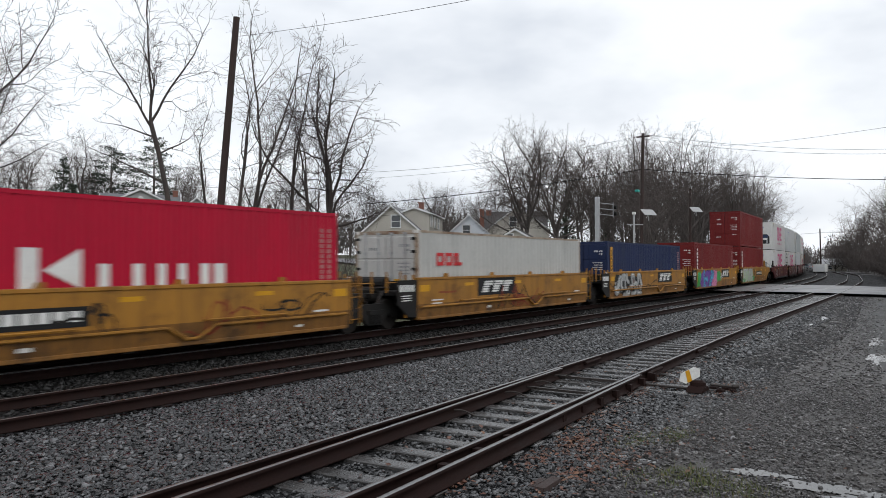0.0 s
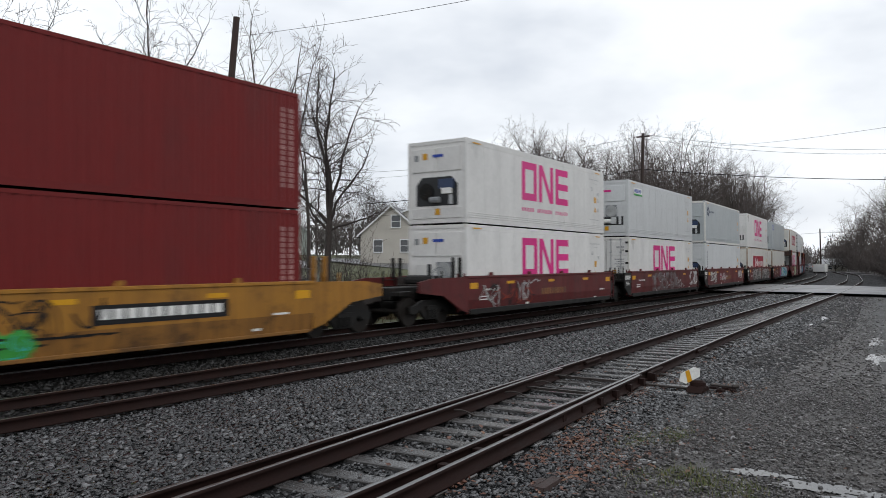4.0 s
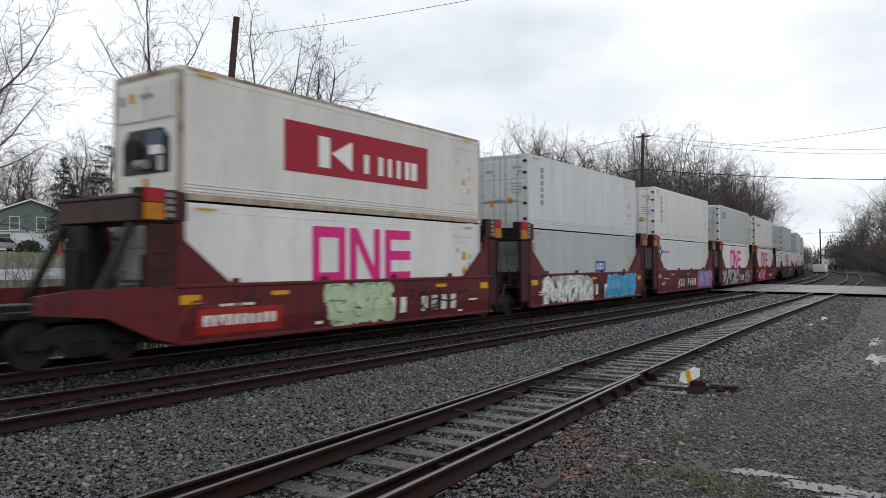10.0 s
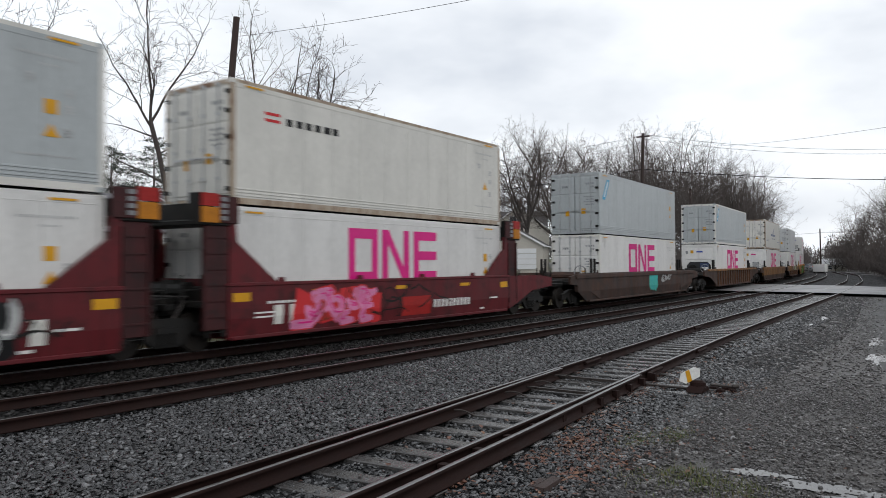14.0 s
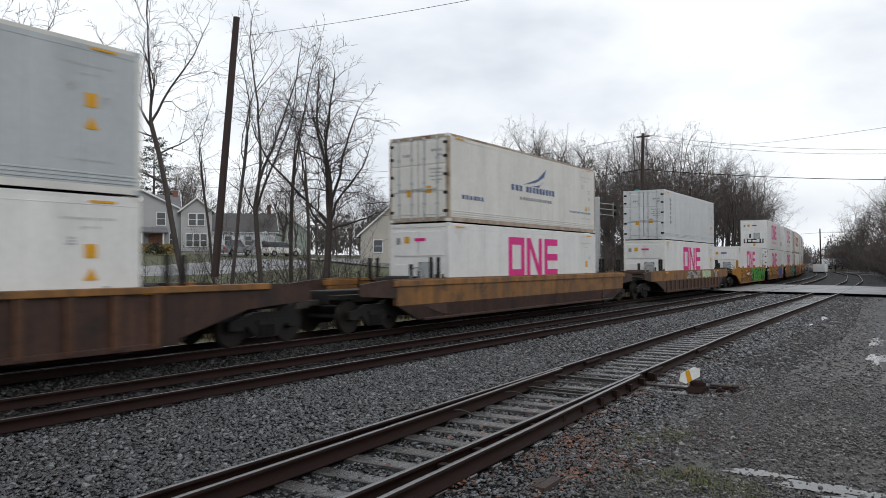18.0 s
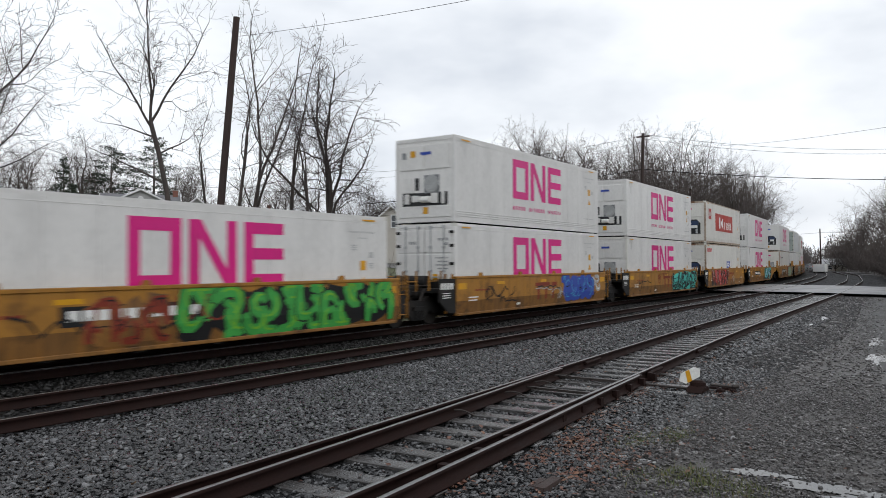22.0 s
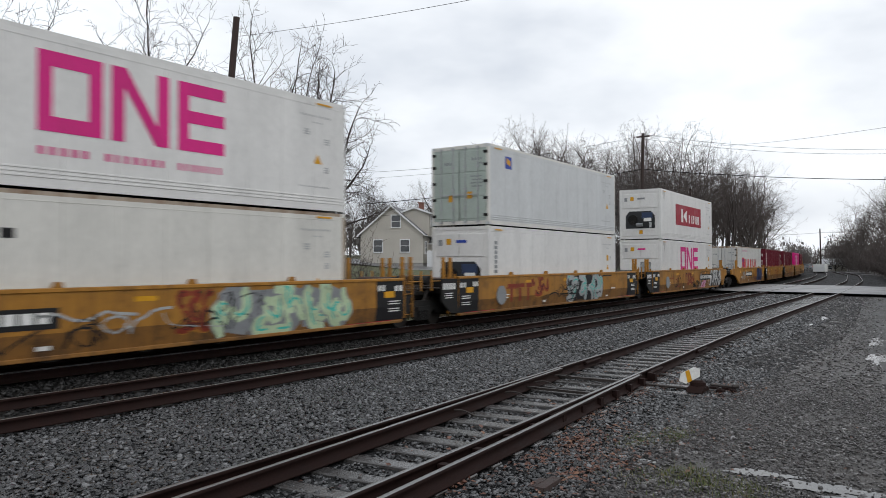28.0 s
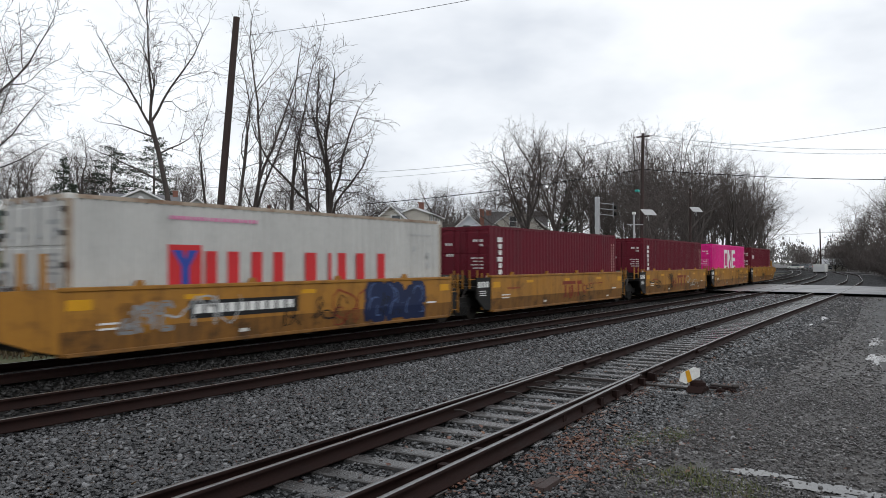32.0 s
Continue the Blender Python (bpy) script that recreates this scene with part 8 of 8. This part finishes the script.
# shed and trailer beyond the crossing
shed = tagged(new("trackside_shed"), "low white trailer box beside the far curve", "shed")
sx, sy, _ = (166.50, 22.67, 1.12)
wall_box(shed, "body", sx - 2, sx + 2, sy - 1.0, sy + 1.1, 0.1, 1.6, M['flat_white'])
wall_box(shed, "end_door", sx - 2.05, sx - 2.0, sy - 1.0, sy + 0.9, 0.2, 1.5, M['trim'])
wall_box(shed, "base", sx - 1.9, sx + 1.9, sy - 1.0, sy + 1.0, -0.35, 0.1, M['black'])
H = site("house", (207.40, 24.96), -70, -0.4, "low grey house with a pale roof by the line")
gable(H, -2.6, 2.6, 0, 6, 0, 1.9, 3.2, M['vinyl_cream'], M['galv'], 'x', 0.4, (('f', -1.2, 1.1, 0.8, 0.8),))


# ---- loose stone, leaves, puddles and the switch stand in the foreground ----
PUDDLES = ((8.42, 1.72, 0.42, 0.10, 1.75), (8.28, 1.12, 0.40, 0.19, 1.7), (8.10, 0.80, 0.30, 0.10, 1.9), (8.12, 3.05, 0.34, 0.06, 1.5), (7.95, 0.35, 0.45, 0.16, 1.6), (19.9, 1.55, 1.3, 0.20, 0.12), (18.2, 1.22, 0.9, 0.12, 0.1), (32.3, 4.32, 1.3, 0.16, 0.1), (28.5, 4.22, 0.9, 0.10, 0.1), (24.0, 1.9, 1.2, 0.2, 0.1))
def scatter_stones(name, x0, x1, y0, y1, dens, size, seed, lift, mate, label, flat=0.75, avoid=()):
    rs = np.random.RandomState(seed)
    n = int((x1 - x0) * (y1 - y0) * dens)
    x, y = rs.uniform(x0, x1, n), rs.uniform(y0, y1, n)
    keep = np.degrees(np.arctan2(y, x)) < 68
    sx_, sy_ = smooth_line(SIDING, 1.0)
    cs = np.interp(x, sx_, sy_)
    for c, h2 in ((cs + GAUGE, 0.10), (cs - GAUGE, 0.10)):
        keep &= np.abs(y - c) > h2
    keep &= ~((x < 13.5) & ((np.abs(y - cs - np.interp(x, [-12, 0, 4, 8, 11, 13.4], [-1.05, -0.46, -0.31, -0.22, -0.12, -0.075]) - GAUGE) < 0.09) | (np.abs(y - cs - np.interp(x, [-12, 0, 4, 8, 11, 13.4], [-1.05, -0.46, -0.31, -0.22, -0.12, -0.075]) + GAUGE) < 0.09)))
    u = side_of(x, y)
    for c in (-GAUGE, GAUGE, -4.11 - GAUGE, -4.11 + GAUGE):
        keep &= np.abs(u - c) > 0.09
    inside = np.abs(y - cs) < GAUGE - 0.05
    keep &= ~(inside & (rs.rand(n) < np.interp(x, [0, 12, 20, 40], [0.15, 0.4, 0.6, 0.75])))
    tie = np.abs((x + 6.0 + 0.28) % 0.56 - 0.28) < 0.135
    keep &= ~(tie & (np.abs(y - cs) < 1.0) & (x < 60) & (rs.rand(n) < np.interp(x, [5, 9, 13, 30], [0.25, 0.7, 0.85, 0.85]) * np.where(np.sin(np.floor((x + 6.28) / 0.56) * 12.9) > -0.5, 1.0, 0.5)))
    edge = np.interp(x, [9, 14, 20, 30, 42, 53.4], [-0.6, 0.55, 1.7, 3.0, 3.9, 4.4])
    keep &= rs.rand(n) > np.clip((edge + 0.15 * np.sin(2.3 * x) - y) / 1.1, 0, 0.92)
    for cx, cy, rx, ry, turn in PUDDLES:
        ex = (x - cx) * math.cos(turn) + (y - cy) * math.sin(turn)
        ey = (y - cy) * math.cos(turn) - (x - cx) * math.sin(turn)
        keep &= ~(rs.rand(n) < np.interp((ex / rx) ** 2 + (ey / ry) ** 2, [0.2, 0.9, 1.5], [0.88, 0.55, 0.0]))
    keep &= ~((y < 2.6) & (x < 13) & (np.sin(x * 2.1 + 1.3 * y) + np.sin(3.3 * y - 0.9 * x + 1.0) + rs.randn(n) * 1.1 > 1.2))
    x, y, inside = x[keep], y[keep], inside[keep]
    n = len(x)
    z = np.asarray(ground_z(x, y)) + lift + rs.uniform(-0.012, 0.022, n) - 0.004 * inside
    cube = np.array([(a, b, c) for a in (-1, 1) for b in (-1, 1) for c in (-1, 1)], dtype=float)
    quad = np.array([(0, 1, 3, 2), (4, 6, 7, 5), (0, 4, 5, 1), (2, 3, 7, 6), (0, 2, 6, 4), (1, 5, 7, 3)])
    s = size * rs.uniform(0.55, 1.35, (n, 1, 1)) * rs.uniform(0.45, 1.5, (n, 1, 3))
    v = cube[None] * (1 + rs.uniform(-0.6, 0.35, (n, 8, 3))) * s / 2
    v[:, :, 2] *= flat
    q = rs.randn(n, 4)
    q /= np.linalg.norm(q, axis=1, keepdims=True)
    w, a, b, c = q.T
    R = np.stack([1 - 2 * (b * b + c * c), 2 * (a * b - w * c), 2 * (a * c + w * b), 2 * (a * b + w * c), 1 - 2 * (a * a + c * c), 2 * (b * c - w * a), 2 * (a * c - w * b), 2 * (b * c + w * a), 1 - 2 * (a * a + b * b)], 1).reshape(n, 3, 3)
    v = np.einsum('nij,nkj->nki', R, v)
    v[:, :, 2] *= 0.62
    v += np.stack([x, y, z], 1)[:, None, :]
    f = (quad[None] + (np.arange(n) * 8)[:, None, None]).reshape(-1, 4)
    o = new(name, raw_mesh(name, v.reshape(-1, 3), f, mate))
    tagged(o, label, "gravel", kind="stuff")


M['lot_stone'] = island_mat("lot_gravel_stone", [(0.021, 0.0195, 0.019), (0.060, 0.056, 0.056), (0.108, 0.103, 0.103), (0.038, 0.031, 0.028), (0.24, 0.235, 0.232)], 0.36, 0.12)
scatter_stones("ballast_stones", 1.5, 16, 6.2, 9.95, 640, 0.054, 1, 0.0, M['stone'], "loose dark grey ballast stones beside the rails")
scatter_stones("ballast_stones", 16, 34, 6.2, 10.1, 230, 0.066, 2, 0.0, M['stone'], "loose dark grey ballast stones between the tracks")
scatter_stones("ballast_stones", 34, 54, 6.6, 12.0, 50, 0.11, 3, 0.0, M['stone'], "loose dark grey ballast stones farther along")
scatter_stones("ballast_stones", 3, 40, 9.9, 14.1, 130, 0.07, 4, 0.0, M['stone_dark'], "loose dark ballast stones between the main tracks")
scatter_stones("ballast_stones", 2.5, 16, 3.0, 6.3, 560, 0.050, 5, 0.0, M['stone'], "loose ballast stones in the side track")
scatter_stones("ballast_stones", 16, 34, 4.0, 6.6, 130, 0.072, 6, 0.0, M['stone'], "loose ballast stones in the side track")
scatter_stones("lot_gravel", 6.0, 16, 0.2, 3.4, 560, 0.040, 7, -0.006, M['lot_stone'], "small wet gravel on the lot", 0.6)
scatter_stones("lot_gravel", 6.6, 14, 0.2, 3.5, 1300, 0.020, 17, 0.0, M['lot_stone'], "fine wet grit on the lot", 0.7)
scatter_stones("lot_gravel", 16, 34, 1.2, 4.5, 130, 0.055, 8, -0.006, M['lot_stone'], "small wet gravel on the lot", 0.6)
scatter_stones("lot_gravel", 34, 53, 2.6, 6.0, 30, 0.08, 9, -0.006, M['lot_stone'], "small wet gravel on the lot", 0.6)


def scatter_leaves(name, spots, n, size, mate, label, seed):
    """Small curled quads lying about the given spots (x, y, radius along, radius across)."""
    rs = np.random.RandomState(seed)
    v, f = [], []
    for k in range(n):
        cx, cy, ra, rb = spots[rs.randint(len(spots))]
        x, y = cx + rs.randn() * ra, cy + rs.randn() * rb
        z = float(ground_z(x, y)) + rs.uniform(0.02, 0.05)
        a = rs.uniform(0, math.tau)
        s = size * rs.uniform(0.6, 1.3)
        d1 = Vector((math.cos(a), math.sin(a), rs.uniform(-0.35, 0.35))) * s
        d2 = Vector((-math.sin(a), math.cos(a), rs.uniform(-0.35, 0.35))) * s * 0.55
        c = Vector((x, y, z))
        b = len(v)
        v += [c - d1, c + d2 + Vector((0, 0, s * 0.25)), c + d1, c - d2 + Vector((0, 0, s * 0.2)), c]
        f += [(b, b + 1, b + 4), (b + 1, b + 2, b + 4), (b + 2, b + 3, b + 4), (b + 3, b, b + 4)]
    o = new(name, raw_mesh(name, v, f, mate))
    tagged(o, label, "leaves", kind="stuff")


M['leaf'] = island_mat("dead_leaf", [(0.075, 0.026, 0.016), (0.14, 0.055, 0.03), (0.045, 0.018, 0.013), (0.20, 0.095, 0.05)], 0.6)
M['blade'] = island_mat("grass_blade", [(0.06, 0.095, 0.018), (0.10, 0.12, 0.03), (0.15, 0.12, 0.055)], 0.6)
M['weed'] = island_mat("dry_weed", [(0.11, 0.08, 0.045), (0.16, 0.12, 0.065), (0.07, 0.052, 0.034)], 0.7)
scatter_leaves("dead_leaves", [(8.6, 3.75, 0.5, 0.16), (9.2, 3.8, 0.4, 0.2), (11.5, 4.3, 0.9, 0.16), (13.0, 4.3, 0.8, 0.2), (7.6, 3.4, 0.5, 0.15), (10.5, 4.2, 1.0, 0.12), (17, 4.6, 1.5, 0.2), (22, 4.8, 2.0, 0.25), (6.3, 3.3, 0.5, 0.2), (8.9, 3.0, 1.0, 0.6)], 700, 0.032, M['leaf'], "brown dead leaves along the rail", 3)
scatter_leaves("dead_leaves", [(9.5, 2.8, 1.8, 0.8), (13.4, 3.3, 0.7, 0.25), (12.6, 4.25, 1.6, 0.10), (8.0, 3.3, 0.8, 0.3)], 900, 0.02, M['leaf'], "small dark dead leaves on the gravel", 9)
scatter_leaves("dead_leaves", [(12, 5.4, 3.0, 0.4), (7, 5.1, 1.2, 0.3)], 90, 0.045, M['leaf'], "brown dead leaves between the rails", 4)


def blades(name, spots, n, height, mate, label, seed):
    rs = np.random.RandomState(seed)
    v, f = [], []
    for k in range(n):
        cx, cy, ra, rb = spots[rs.randint(len(spots))]
        x, y = cx + rs.randn() * ra, cy + rs.randn() * rb
        z = float(ground_z(x, y))
        h2 = height * rs.uniform(0.5, 1.3)
        a = rs.uniform(0, math.tau)
        t = Vector((math.cos(a), math.sin(a), 0)) * h2 * rs.uniform(0.2, 0.9)
        w = Vector((-math.sin(a), math.cos(a), 0)) * max(0.004, h2 * 0.03)
        c = Vector((x, y, z - 0.01))
        b = len(v)
        m = c + t * 0.4 + Vector((0, 0, h2 * 0.7))
        v += [c - w, c + w, m + w * 0.7, m - w * 0.7, c + t + Vector((0, 0, h2))]
        f += [(b, b + 1, b + 2), (b, b + 2, b + 3), (b + 3, b + 2, b + 4)]
    o = new(name, raw_mesh(name, v, f, mate))
    tagged(o, label, "grass", kind="stuff")


blades("grass_tufts", [(7.8, 2.28, 0.25, 0.18), (7.68, 1.83, 0.22, 0.2), (9.45, 3.0, 0.25, 0.12), (9.0, 3.28, 0.25, 0.14), (7.5, 2.6, 0.25, 0.2)], 1500, 0.05, M['blade'], "thin yellowish grass in the gravel", 5)
wd = [(k * 1.7 - 4, TRACK_Y + 5.5 + (k * 37 % 10) * 0.35, 0.9, 0.5) for k in range(40)]
blades("dry_weeds", wd, 10000, 0.75, M['weed'], "tall dry weeds behind the tracks", 6)
blades("lawn_grass", [(12 + k * 4, TRACK_Y + 17 + (k % 5) * 1.6, 2.5, 1.0) for k in range(14)], 6000, 0.18, M['blade'], "rough green grass behind the tracks", 7)


def puddle(cx, cy, rx, ry, turn, seed):
    lift = 0.015 if seed < 5 else 0.009
    rg = random.Random(seed)
    n = 90
    ph = [rg.uniform(0, math.tau) for _ in range(6)]
    v, f = [(cx, cy, float(ground_z(cx, cy)) + lift)], []
    for i in range(n):
        a = i * math.tau / n
        r = 1 + 0.22 * math.sin(2 * a + ph[0]) + 0.16 * math.sin(3 * a + ph[1]) + 0.12 * math.sin(5 * a + ph[2]) + 0.12 * math.sin(9 * a + ph[3]) + 0.05 * math.sin(17 * a + ph[4]) + 0.04 * math.sin(29 * a + ph[5])
        x, y = rx * r * math.cos(a), ry * r * math.sin(a)
        x, y = x * math.cos(turn) - y * math.sin(turn), x * math.sin(turn) + y * math.cos(turn)
        v.append((cx + x, cy + y, float(ground_z(cx + x, cy + y)) + lift))
    for i in range(n):
        f.append((0, 1 + i, 1 + (i + 1) % n))
    tagged(new("puddle", raw_mesh("puddle", v, f, M['water'])), "shallow rain puddle on the gravel", "puddle", "puddles", "structure")


scatter_leaves("dead_leaves", [(*(8.39, 3.85), 0.16, 0.10), (*(8.23, 3.74), 0.25, 0.12), (*(12.06, 4.53), 0.22, 0.10), (*(18.84, 5.26), 0.5, 0.12), (*(9.70, 4.26), 0.2, 0.1), (*(13.23, 3.10), 0.4, 0.2), (*(7.85, 3.07), 0.3, 0.12), (*(7.25, 3.22), 0.25, 0.15), (*(6.07, 4.06), 0.2, 0.1), (*(7.43, 3.85), 0.3, 0.1), (*(14.41, 4.65), 0.6, 0.12)], 900, 0.032, M['leaf'], "heaped reddish brown dead leaves", 8)
blades("grass_tufts", [(9.4, 2.95, 0.15, 0.08), (7.75, 2.1, 0.2, 0.12), (7.95, 2.39, 0.16, 0.1), (8.84, 3.20, 0.15, 0.08), (7.7, 1.75, 0.2, 0.12)], 1500, 0.045, M['blade'], "thin green grass in the gravel", 15)
bm = bm_of()
px, py = (6.59, 3.30)
gz = float(ground_z(px, py))
for k, (w, l, h2, dy) in enumerate(((0.11, 0.42, 0.07, 0.0), (0.07, 0.30, 0.05, 0.12))):
    prism(bm, [(px - l / 2, gz - 0.02), (px + l / 2, gz - 0.02), (px + l * 0.42, gz + h2), (px - l * 0.46, gz + h2 * 0.8)], py + dy - w / 2, py + dy + w / 2)
tagged(part("broken_tie", bm, M['pole']), "splintered grey piece of an old tie", "wood scrap")
for k, (x, y, rx, ry, t) in enumerate(PUDDLES):
    puddle(x, y, rx, ry, t, k)
strip("gravel_drive", [(9, -7, 9, -0.6), (14, -6, 14, 0.55), (20, -5.5, 20, 1.7), (30, -5, 30, 3.0), (42, -5, 42, 3.9), (53.4, -6, 53.4, 4.4)], M['drive'], 0.006, "wet compacted grey drive beside the tracks", "driveway")


def switch_stand():
    s = tagged(new("switch_stand"), "low switch stand with a white and yellow target", "switch stand")
    g = float(ground_z(12.8, 3.5))
    for k, (x, z) in enumerate(((12.45, 0.0), (13.1, 0.01))):
        bm = bm_of()
        box(bm, x - 0.1, x + 0.1, 3.35, 4.6, g - 0.08, g + 0.03 + z, 0.015)
        part("head_tie", bm, M['tie'], s)
    bm = bm_of()
    prism(bm, [(12.42, g + 0.04), (12.92, g + 0.04), (12.84, g + 0.09), (12.76, g + 0.14), (12.6, g + 0.14), (12.5, g + 0.08)], 3.45, 3.73)
    bmesh.ops.bevel(bm, geom=list(bm.edges), offset=0.02, segments=2, affect='EDGES')
    part("stand_casting", bm, M['rail_rust'], s)
    bm = bm_of()
    cyl(bm, (12.72, 3.60, g + 0.10), (12.72, 3.60, g + 0.19), 0.14, 0.125, n=16)
    cyl(bm, (12.72, 3.60, g + 0.19), (12.72, 3.60, g + 0.215), 0.11, 0.08, n=16)
    part("gear_housing", bm, M['rail_rust'], s)
    bm = bm_of()
    cyl(bm, (12.70, 3.66, g + 0.12), (12.70, 3.76, g + 0.22), 0.02, n=8)
    part("spindle", bm, M['iron'], s)
    bm = bm_of()
    pts = [(-0.20, -0.03), (-0.13, 0.08), (0.11, 0.11), (0.20, 0.05), (0.15, -0.07), (-0.10, -0.11)]
    prism(bm, pts, -0.006, 0.006)
    o = part("target", bm, M['flat_white'], s, "white painted target plate")
    o.matrix_local = Matrix.Translation((12.68, 3.72, g + 0.29)) @ Matrix.Rotation(radians(-58), 4, 'Z') @ Matrix.Rotation(radians(-19), 4, 'Y')
    bm = bm_of()
    prism(bm, [(-0.075, -0.104), (0.005, -0.094), (0.02, 0.096), (-0.05, 0.088)], -0.011, 0.011)
    part("target_band", bm, M['amber'], o, "yellow band")
    bm = bm_of()
    cyl(bm, (12.85, 3.42, g + 0.14), (13.02, 3.12, g + 0.11), 0.022, n=8)
    cyl(bm, (13.02, 3.12, g + 0.11), (13.07, 3.03, g + 0.12), 0.035, n=8)
    part("throw_lever", bm, M['iron'], s)
    bm = bm_of()
    cyl(bm, (12.78, 3.6, g + 0.05), (12.7, 6.1, -0.14), 0.02, n=8)
    part("connecting_rod", bm, M['iron'], s)
    for k, (x, y, r) in enumerate(((13.15, 3.45, 0.10), (13.25, 3.28, 0.09), (12.95, 3.30, 0.08), (13.4, 3.2, 0.07), (13.1, 3.12, 0.06))):
        bm = bm_of()
        bmesh.ops.create_icosphere(bm, subdivisions=1, radius=r)
        for w in bm.verts:
            w.co = Vector((w.co.x * 1.4, w.co.y, w.co.z * 0.7)) + Vector((x, y, g + r * 0.4))
        part("weight", bm, M['rail_rust'], s)


switch_stand()


def rail_fittings():
    """Braces, joint bars and the heater pipes along the side track's rails."""
    fit_ = tagged(new("rail_fittings"), "rusty rail braces, joint bars and rods at the turnout", "rail fitting")
    x, y = smooth_line(SIDING, 1.0)
    for k in range(11):
        s = 6.2 + k * 0.72
        b = float(np.interp(s, x, y))
        for sg in (-1, 1):
            bm = bm_of()
            yy = b + sg * (GAUGE + 0.05)
            prism(bm, [(s - 0.05, -0.2), (s + 0.05, -0.2), (s + 0.05, -0.06), (s - 0.05, -0.06)], yy, yy + sg * 0.16)
            part("rail_brace", bm, M['rail_rust'], fit_)
    for s, sg in ((9.4, -1), (14.6, 1), (17.8, -1), (24.0, 1), (13.9, -1)):
        b, b2 = float(np.interp(s - 0.45, x, y)), float(np.interp(s + 0.45, x, y))
        bm = bm_of()
        cyl(bm, (s - 0.45, b + sg * GAUGE - 0.045, -0.09), (s + 0.45, b2 + sg * GAUGE - 0.045, -0.09), 0.04, n=6)
        part("joint_bar", bm, M['rail_rust'], fit_)
    for s in (8.6, 10.3, 11.5, 12.4):
        b = float(np.interp(s, x, y))
        bm = bm_of()
        last = None
        for i in range(7):
            w = i / 6
            p = (s + 0.25 * w, b + GAUGE - 0.12 - 0.3 * w, -0.10 - 0.08 * w + 0.05 * math.sin(w * 3))
            if last:
                cyl(bm, last, p, 0.013, n=6, caps=False)
            last = p
        part("bond_wire", bm, M['iron'], fit_)
    for s in (11.2, 12.6):
        b = float(np.interp(s, x, y))
        bm = bm_of()
        box(bm, s - 0.03, s + 0.03, b - GAUGE, b + GAUGE, -0.16, -0.12)
        part("switch_rod", bm, M['iron'], fit_)


rail_fittings()


def motions():
    """The train runs past: every car and every container goes along the track's line."""
    for ob, d, z, half in KEYED:
        rows = []
        for t, r in RUNS:
            xa, ya, _ = on_track(d - half - r)
            xb, yb, _ = on_track(d + half - r)
            rows.append((t, Matrix.Translation(((xa + xb) / 2, (ya + yb) / 2, z)) @ Matrix.Rotation(math.atan2(yb - ya, xb - xa), 4, 'Z')))
        walk(ob, rows)

    # wheels roll while they pass near the camera (a row for every thirtieth of a second), and rest in their frames before and after
    for w, dx, d in WHEELSETS:
        near = [t for t in np.arange(0, 32.001, 1 / 30) if -4 < d - float(np.interp(t, [a for a, _ in RUNS], [b for _, b in RUNS])) < 30]
        if len(near) < 2:
            near = [0.0, 32.0]
        rows = []
        r0 = float(np.interp(near[0], [a for a, _ in RUNS], [b for _, b in RUNS]))
        for t in ([0.0] if near[0] > 0.02 else []) + list(near) + ([32.0] if near[-1] < 31.98 else []):
            tc = min(max(t, near[0]), near[-1])
            ang = (float(np.interp(tc, [a for a, _ in RUNS], [b for _, b in RUNS])) - r0) / 0.445
            rows.append((float(t), Matrix.Translation((dx, 0, 0.46)) @ Matrix.Rotation(-ang, 4, 'Y')))
        walk(w, rows)


motions()
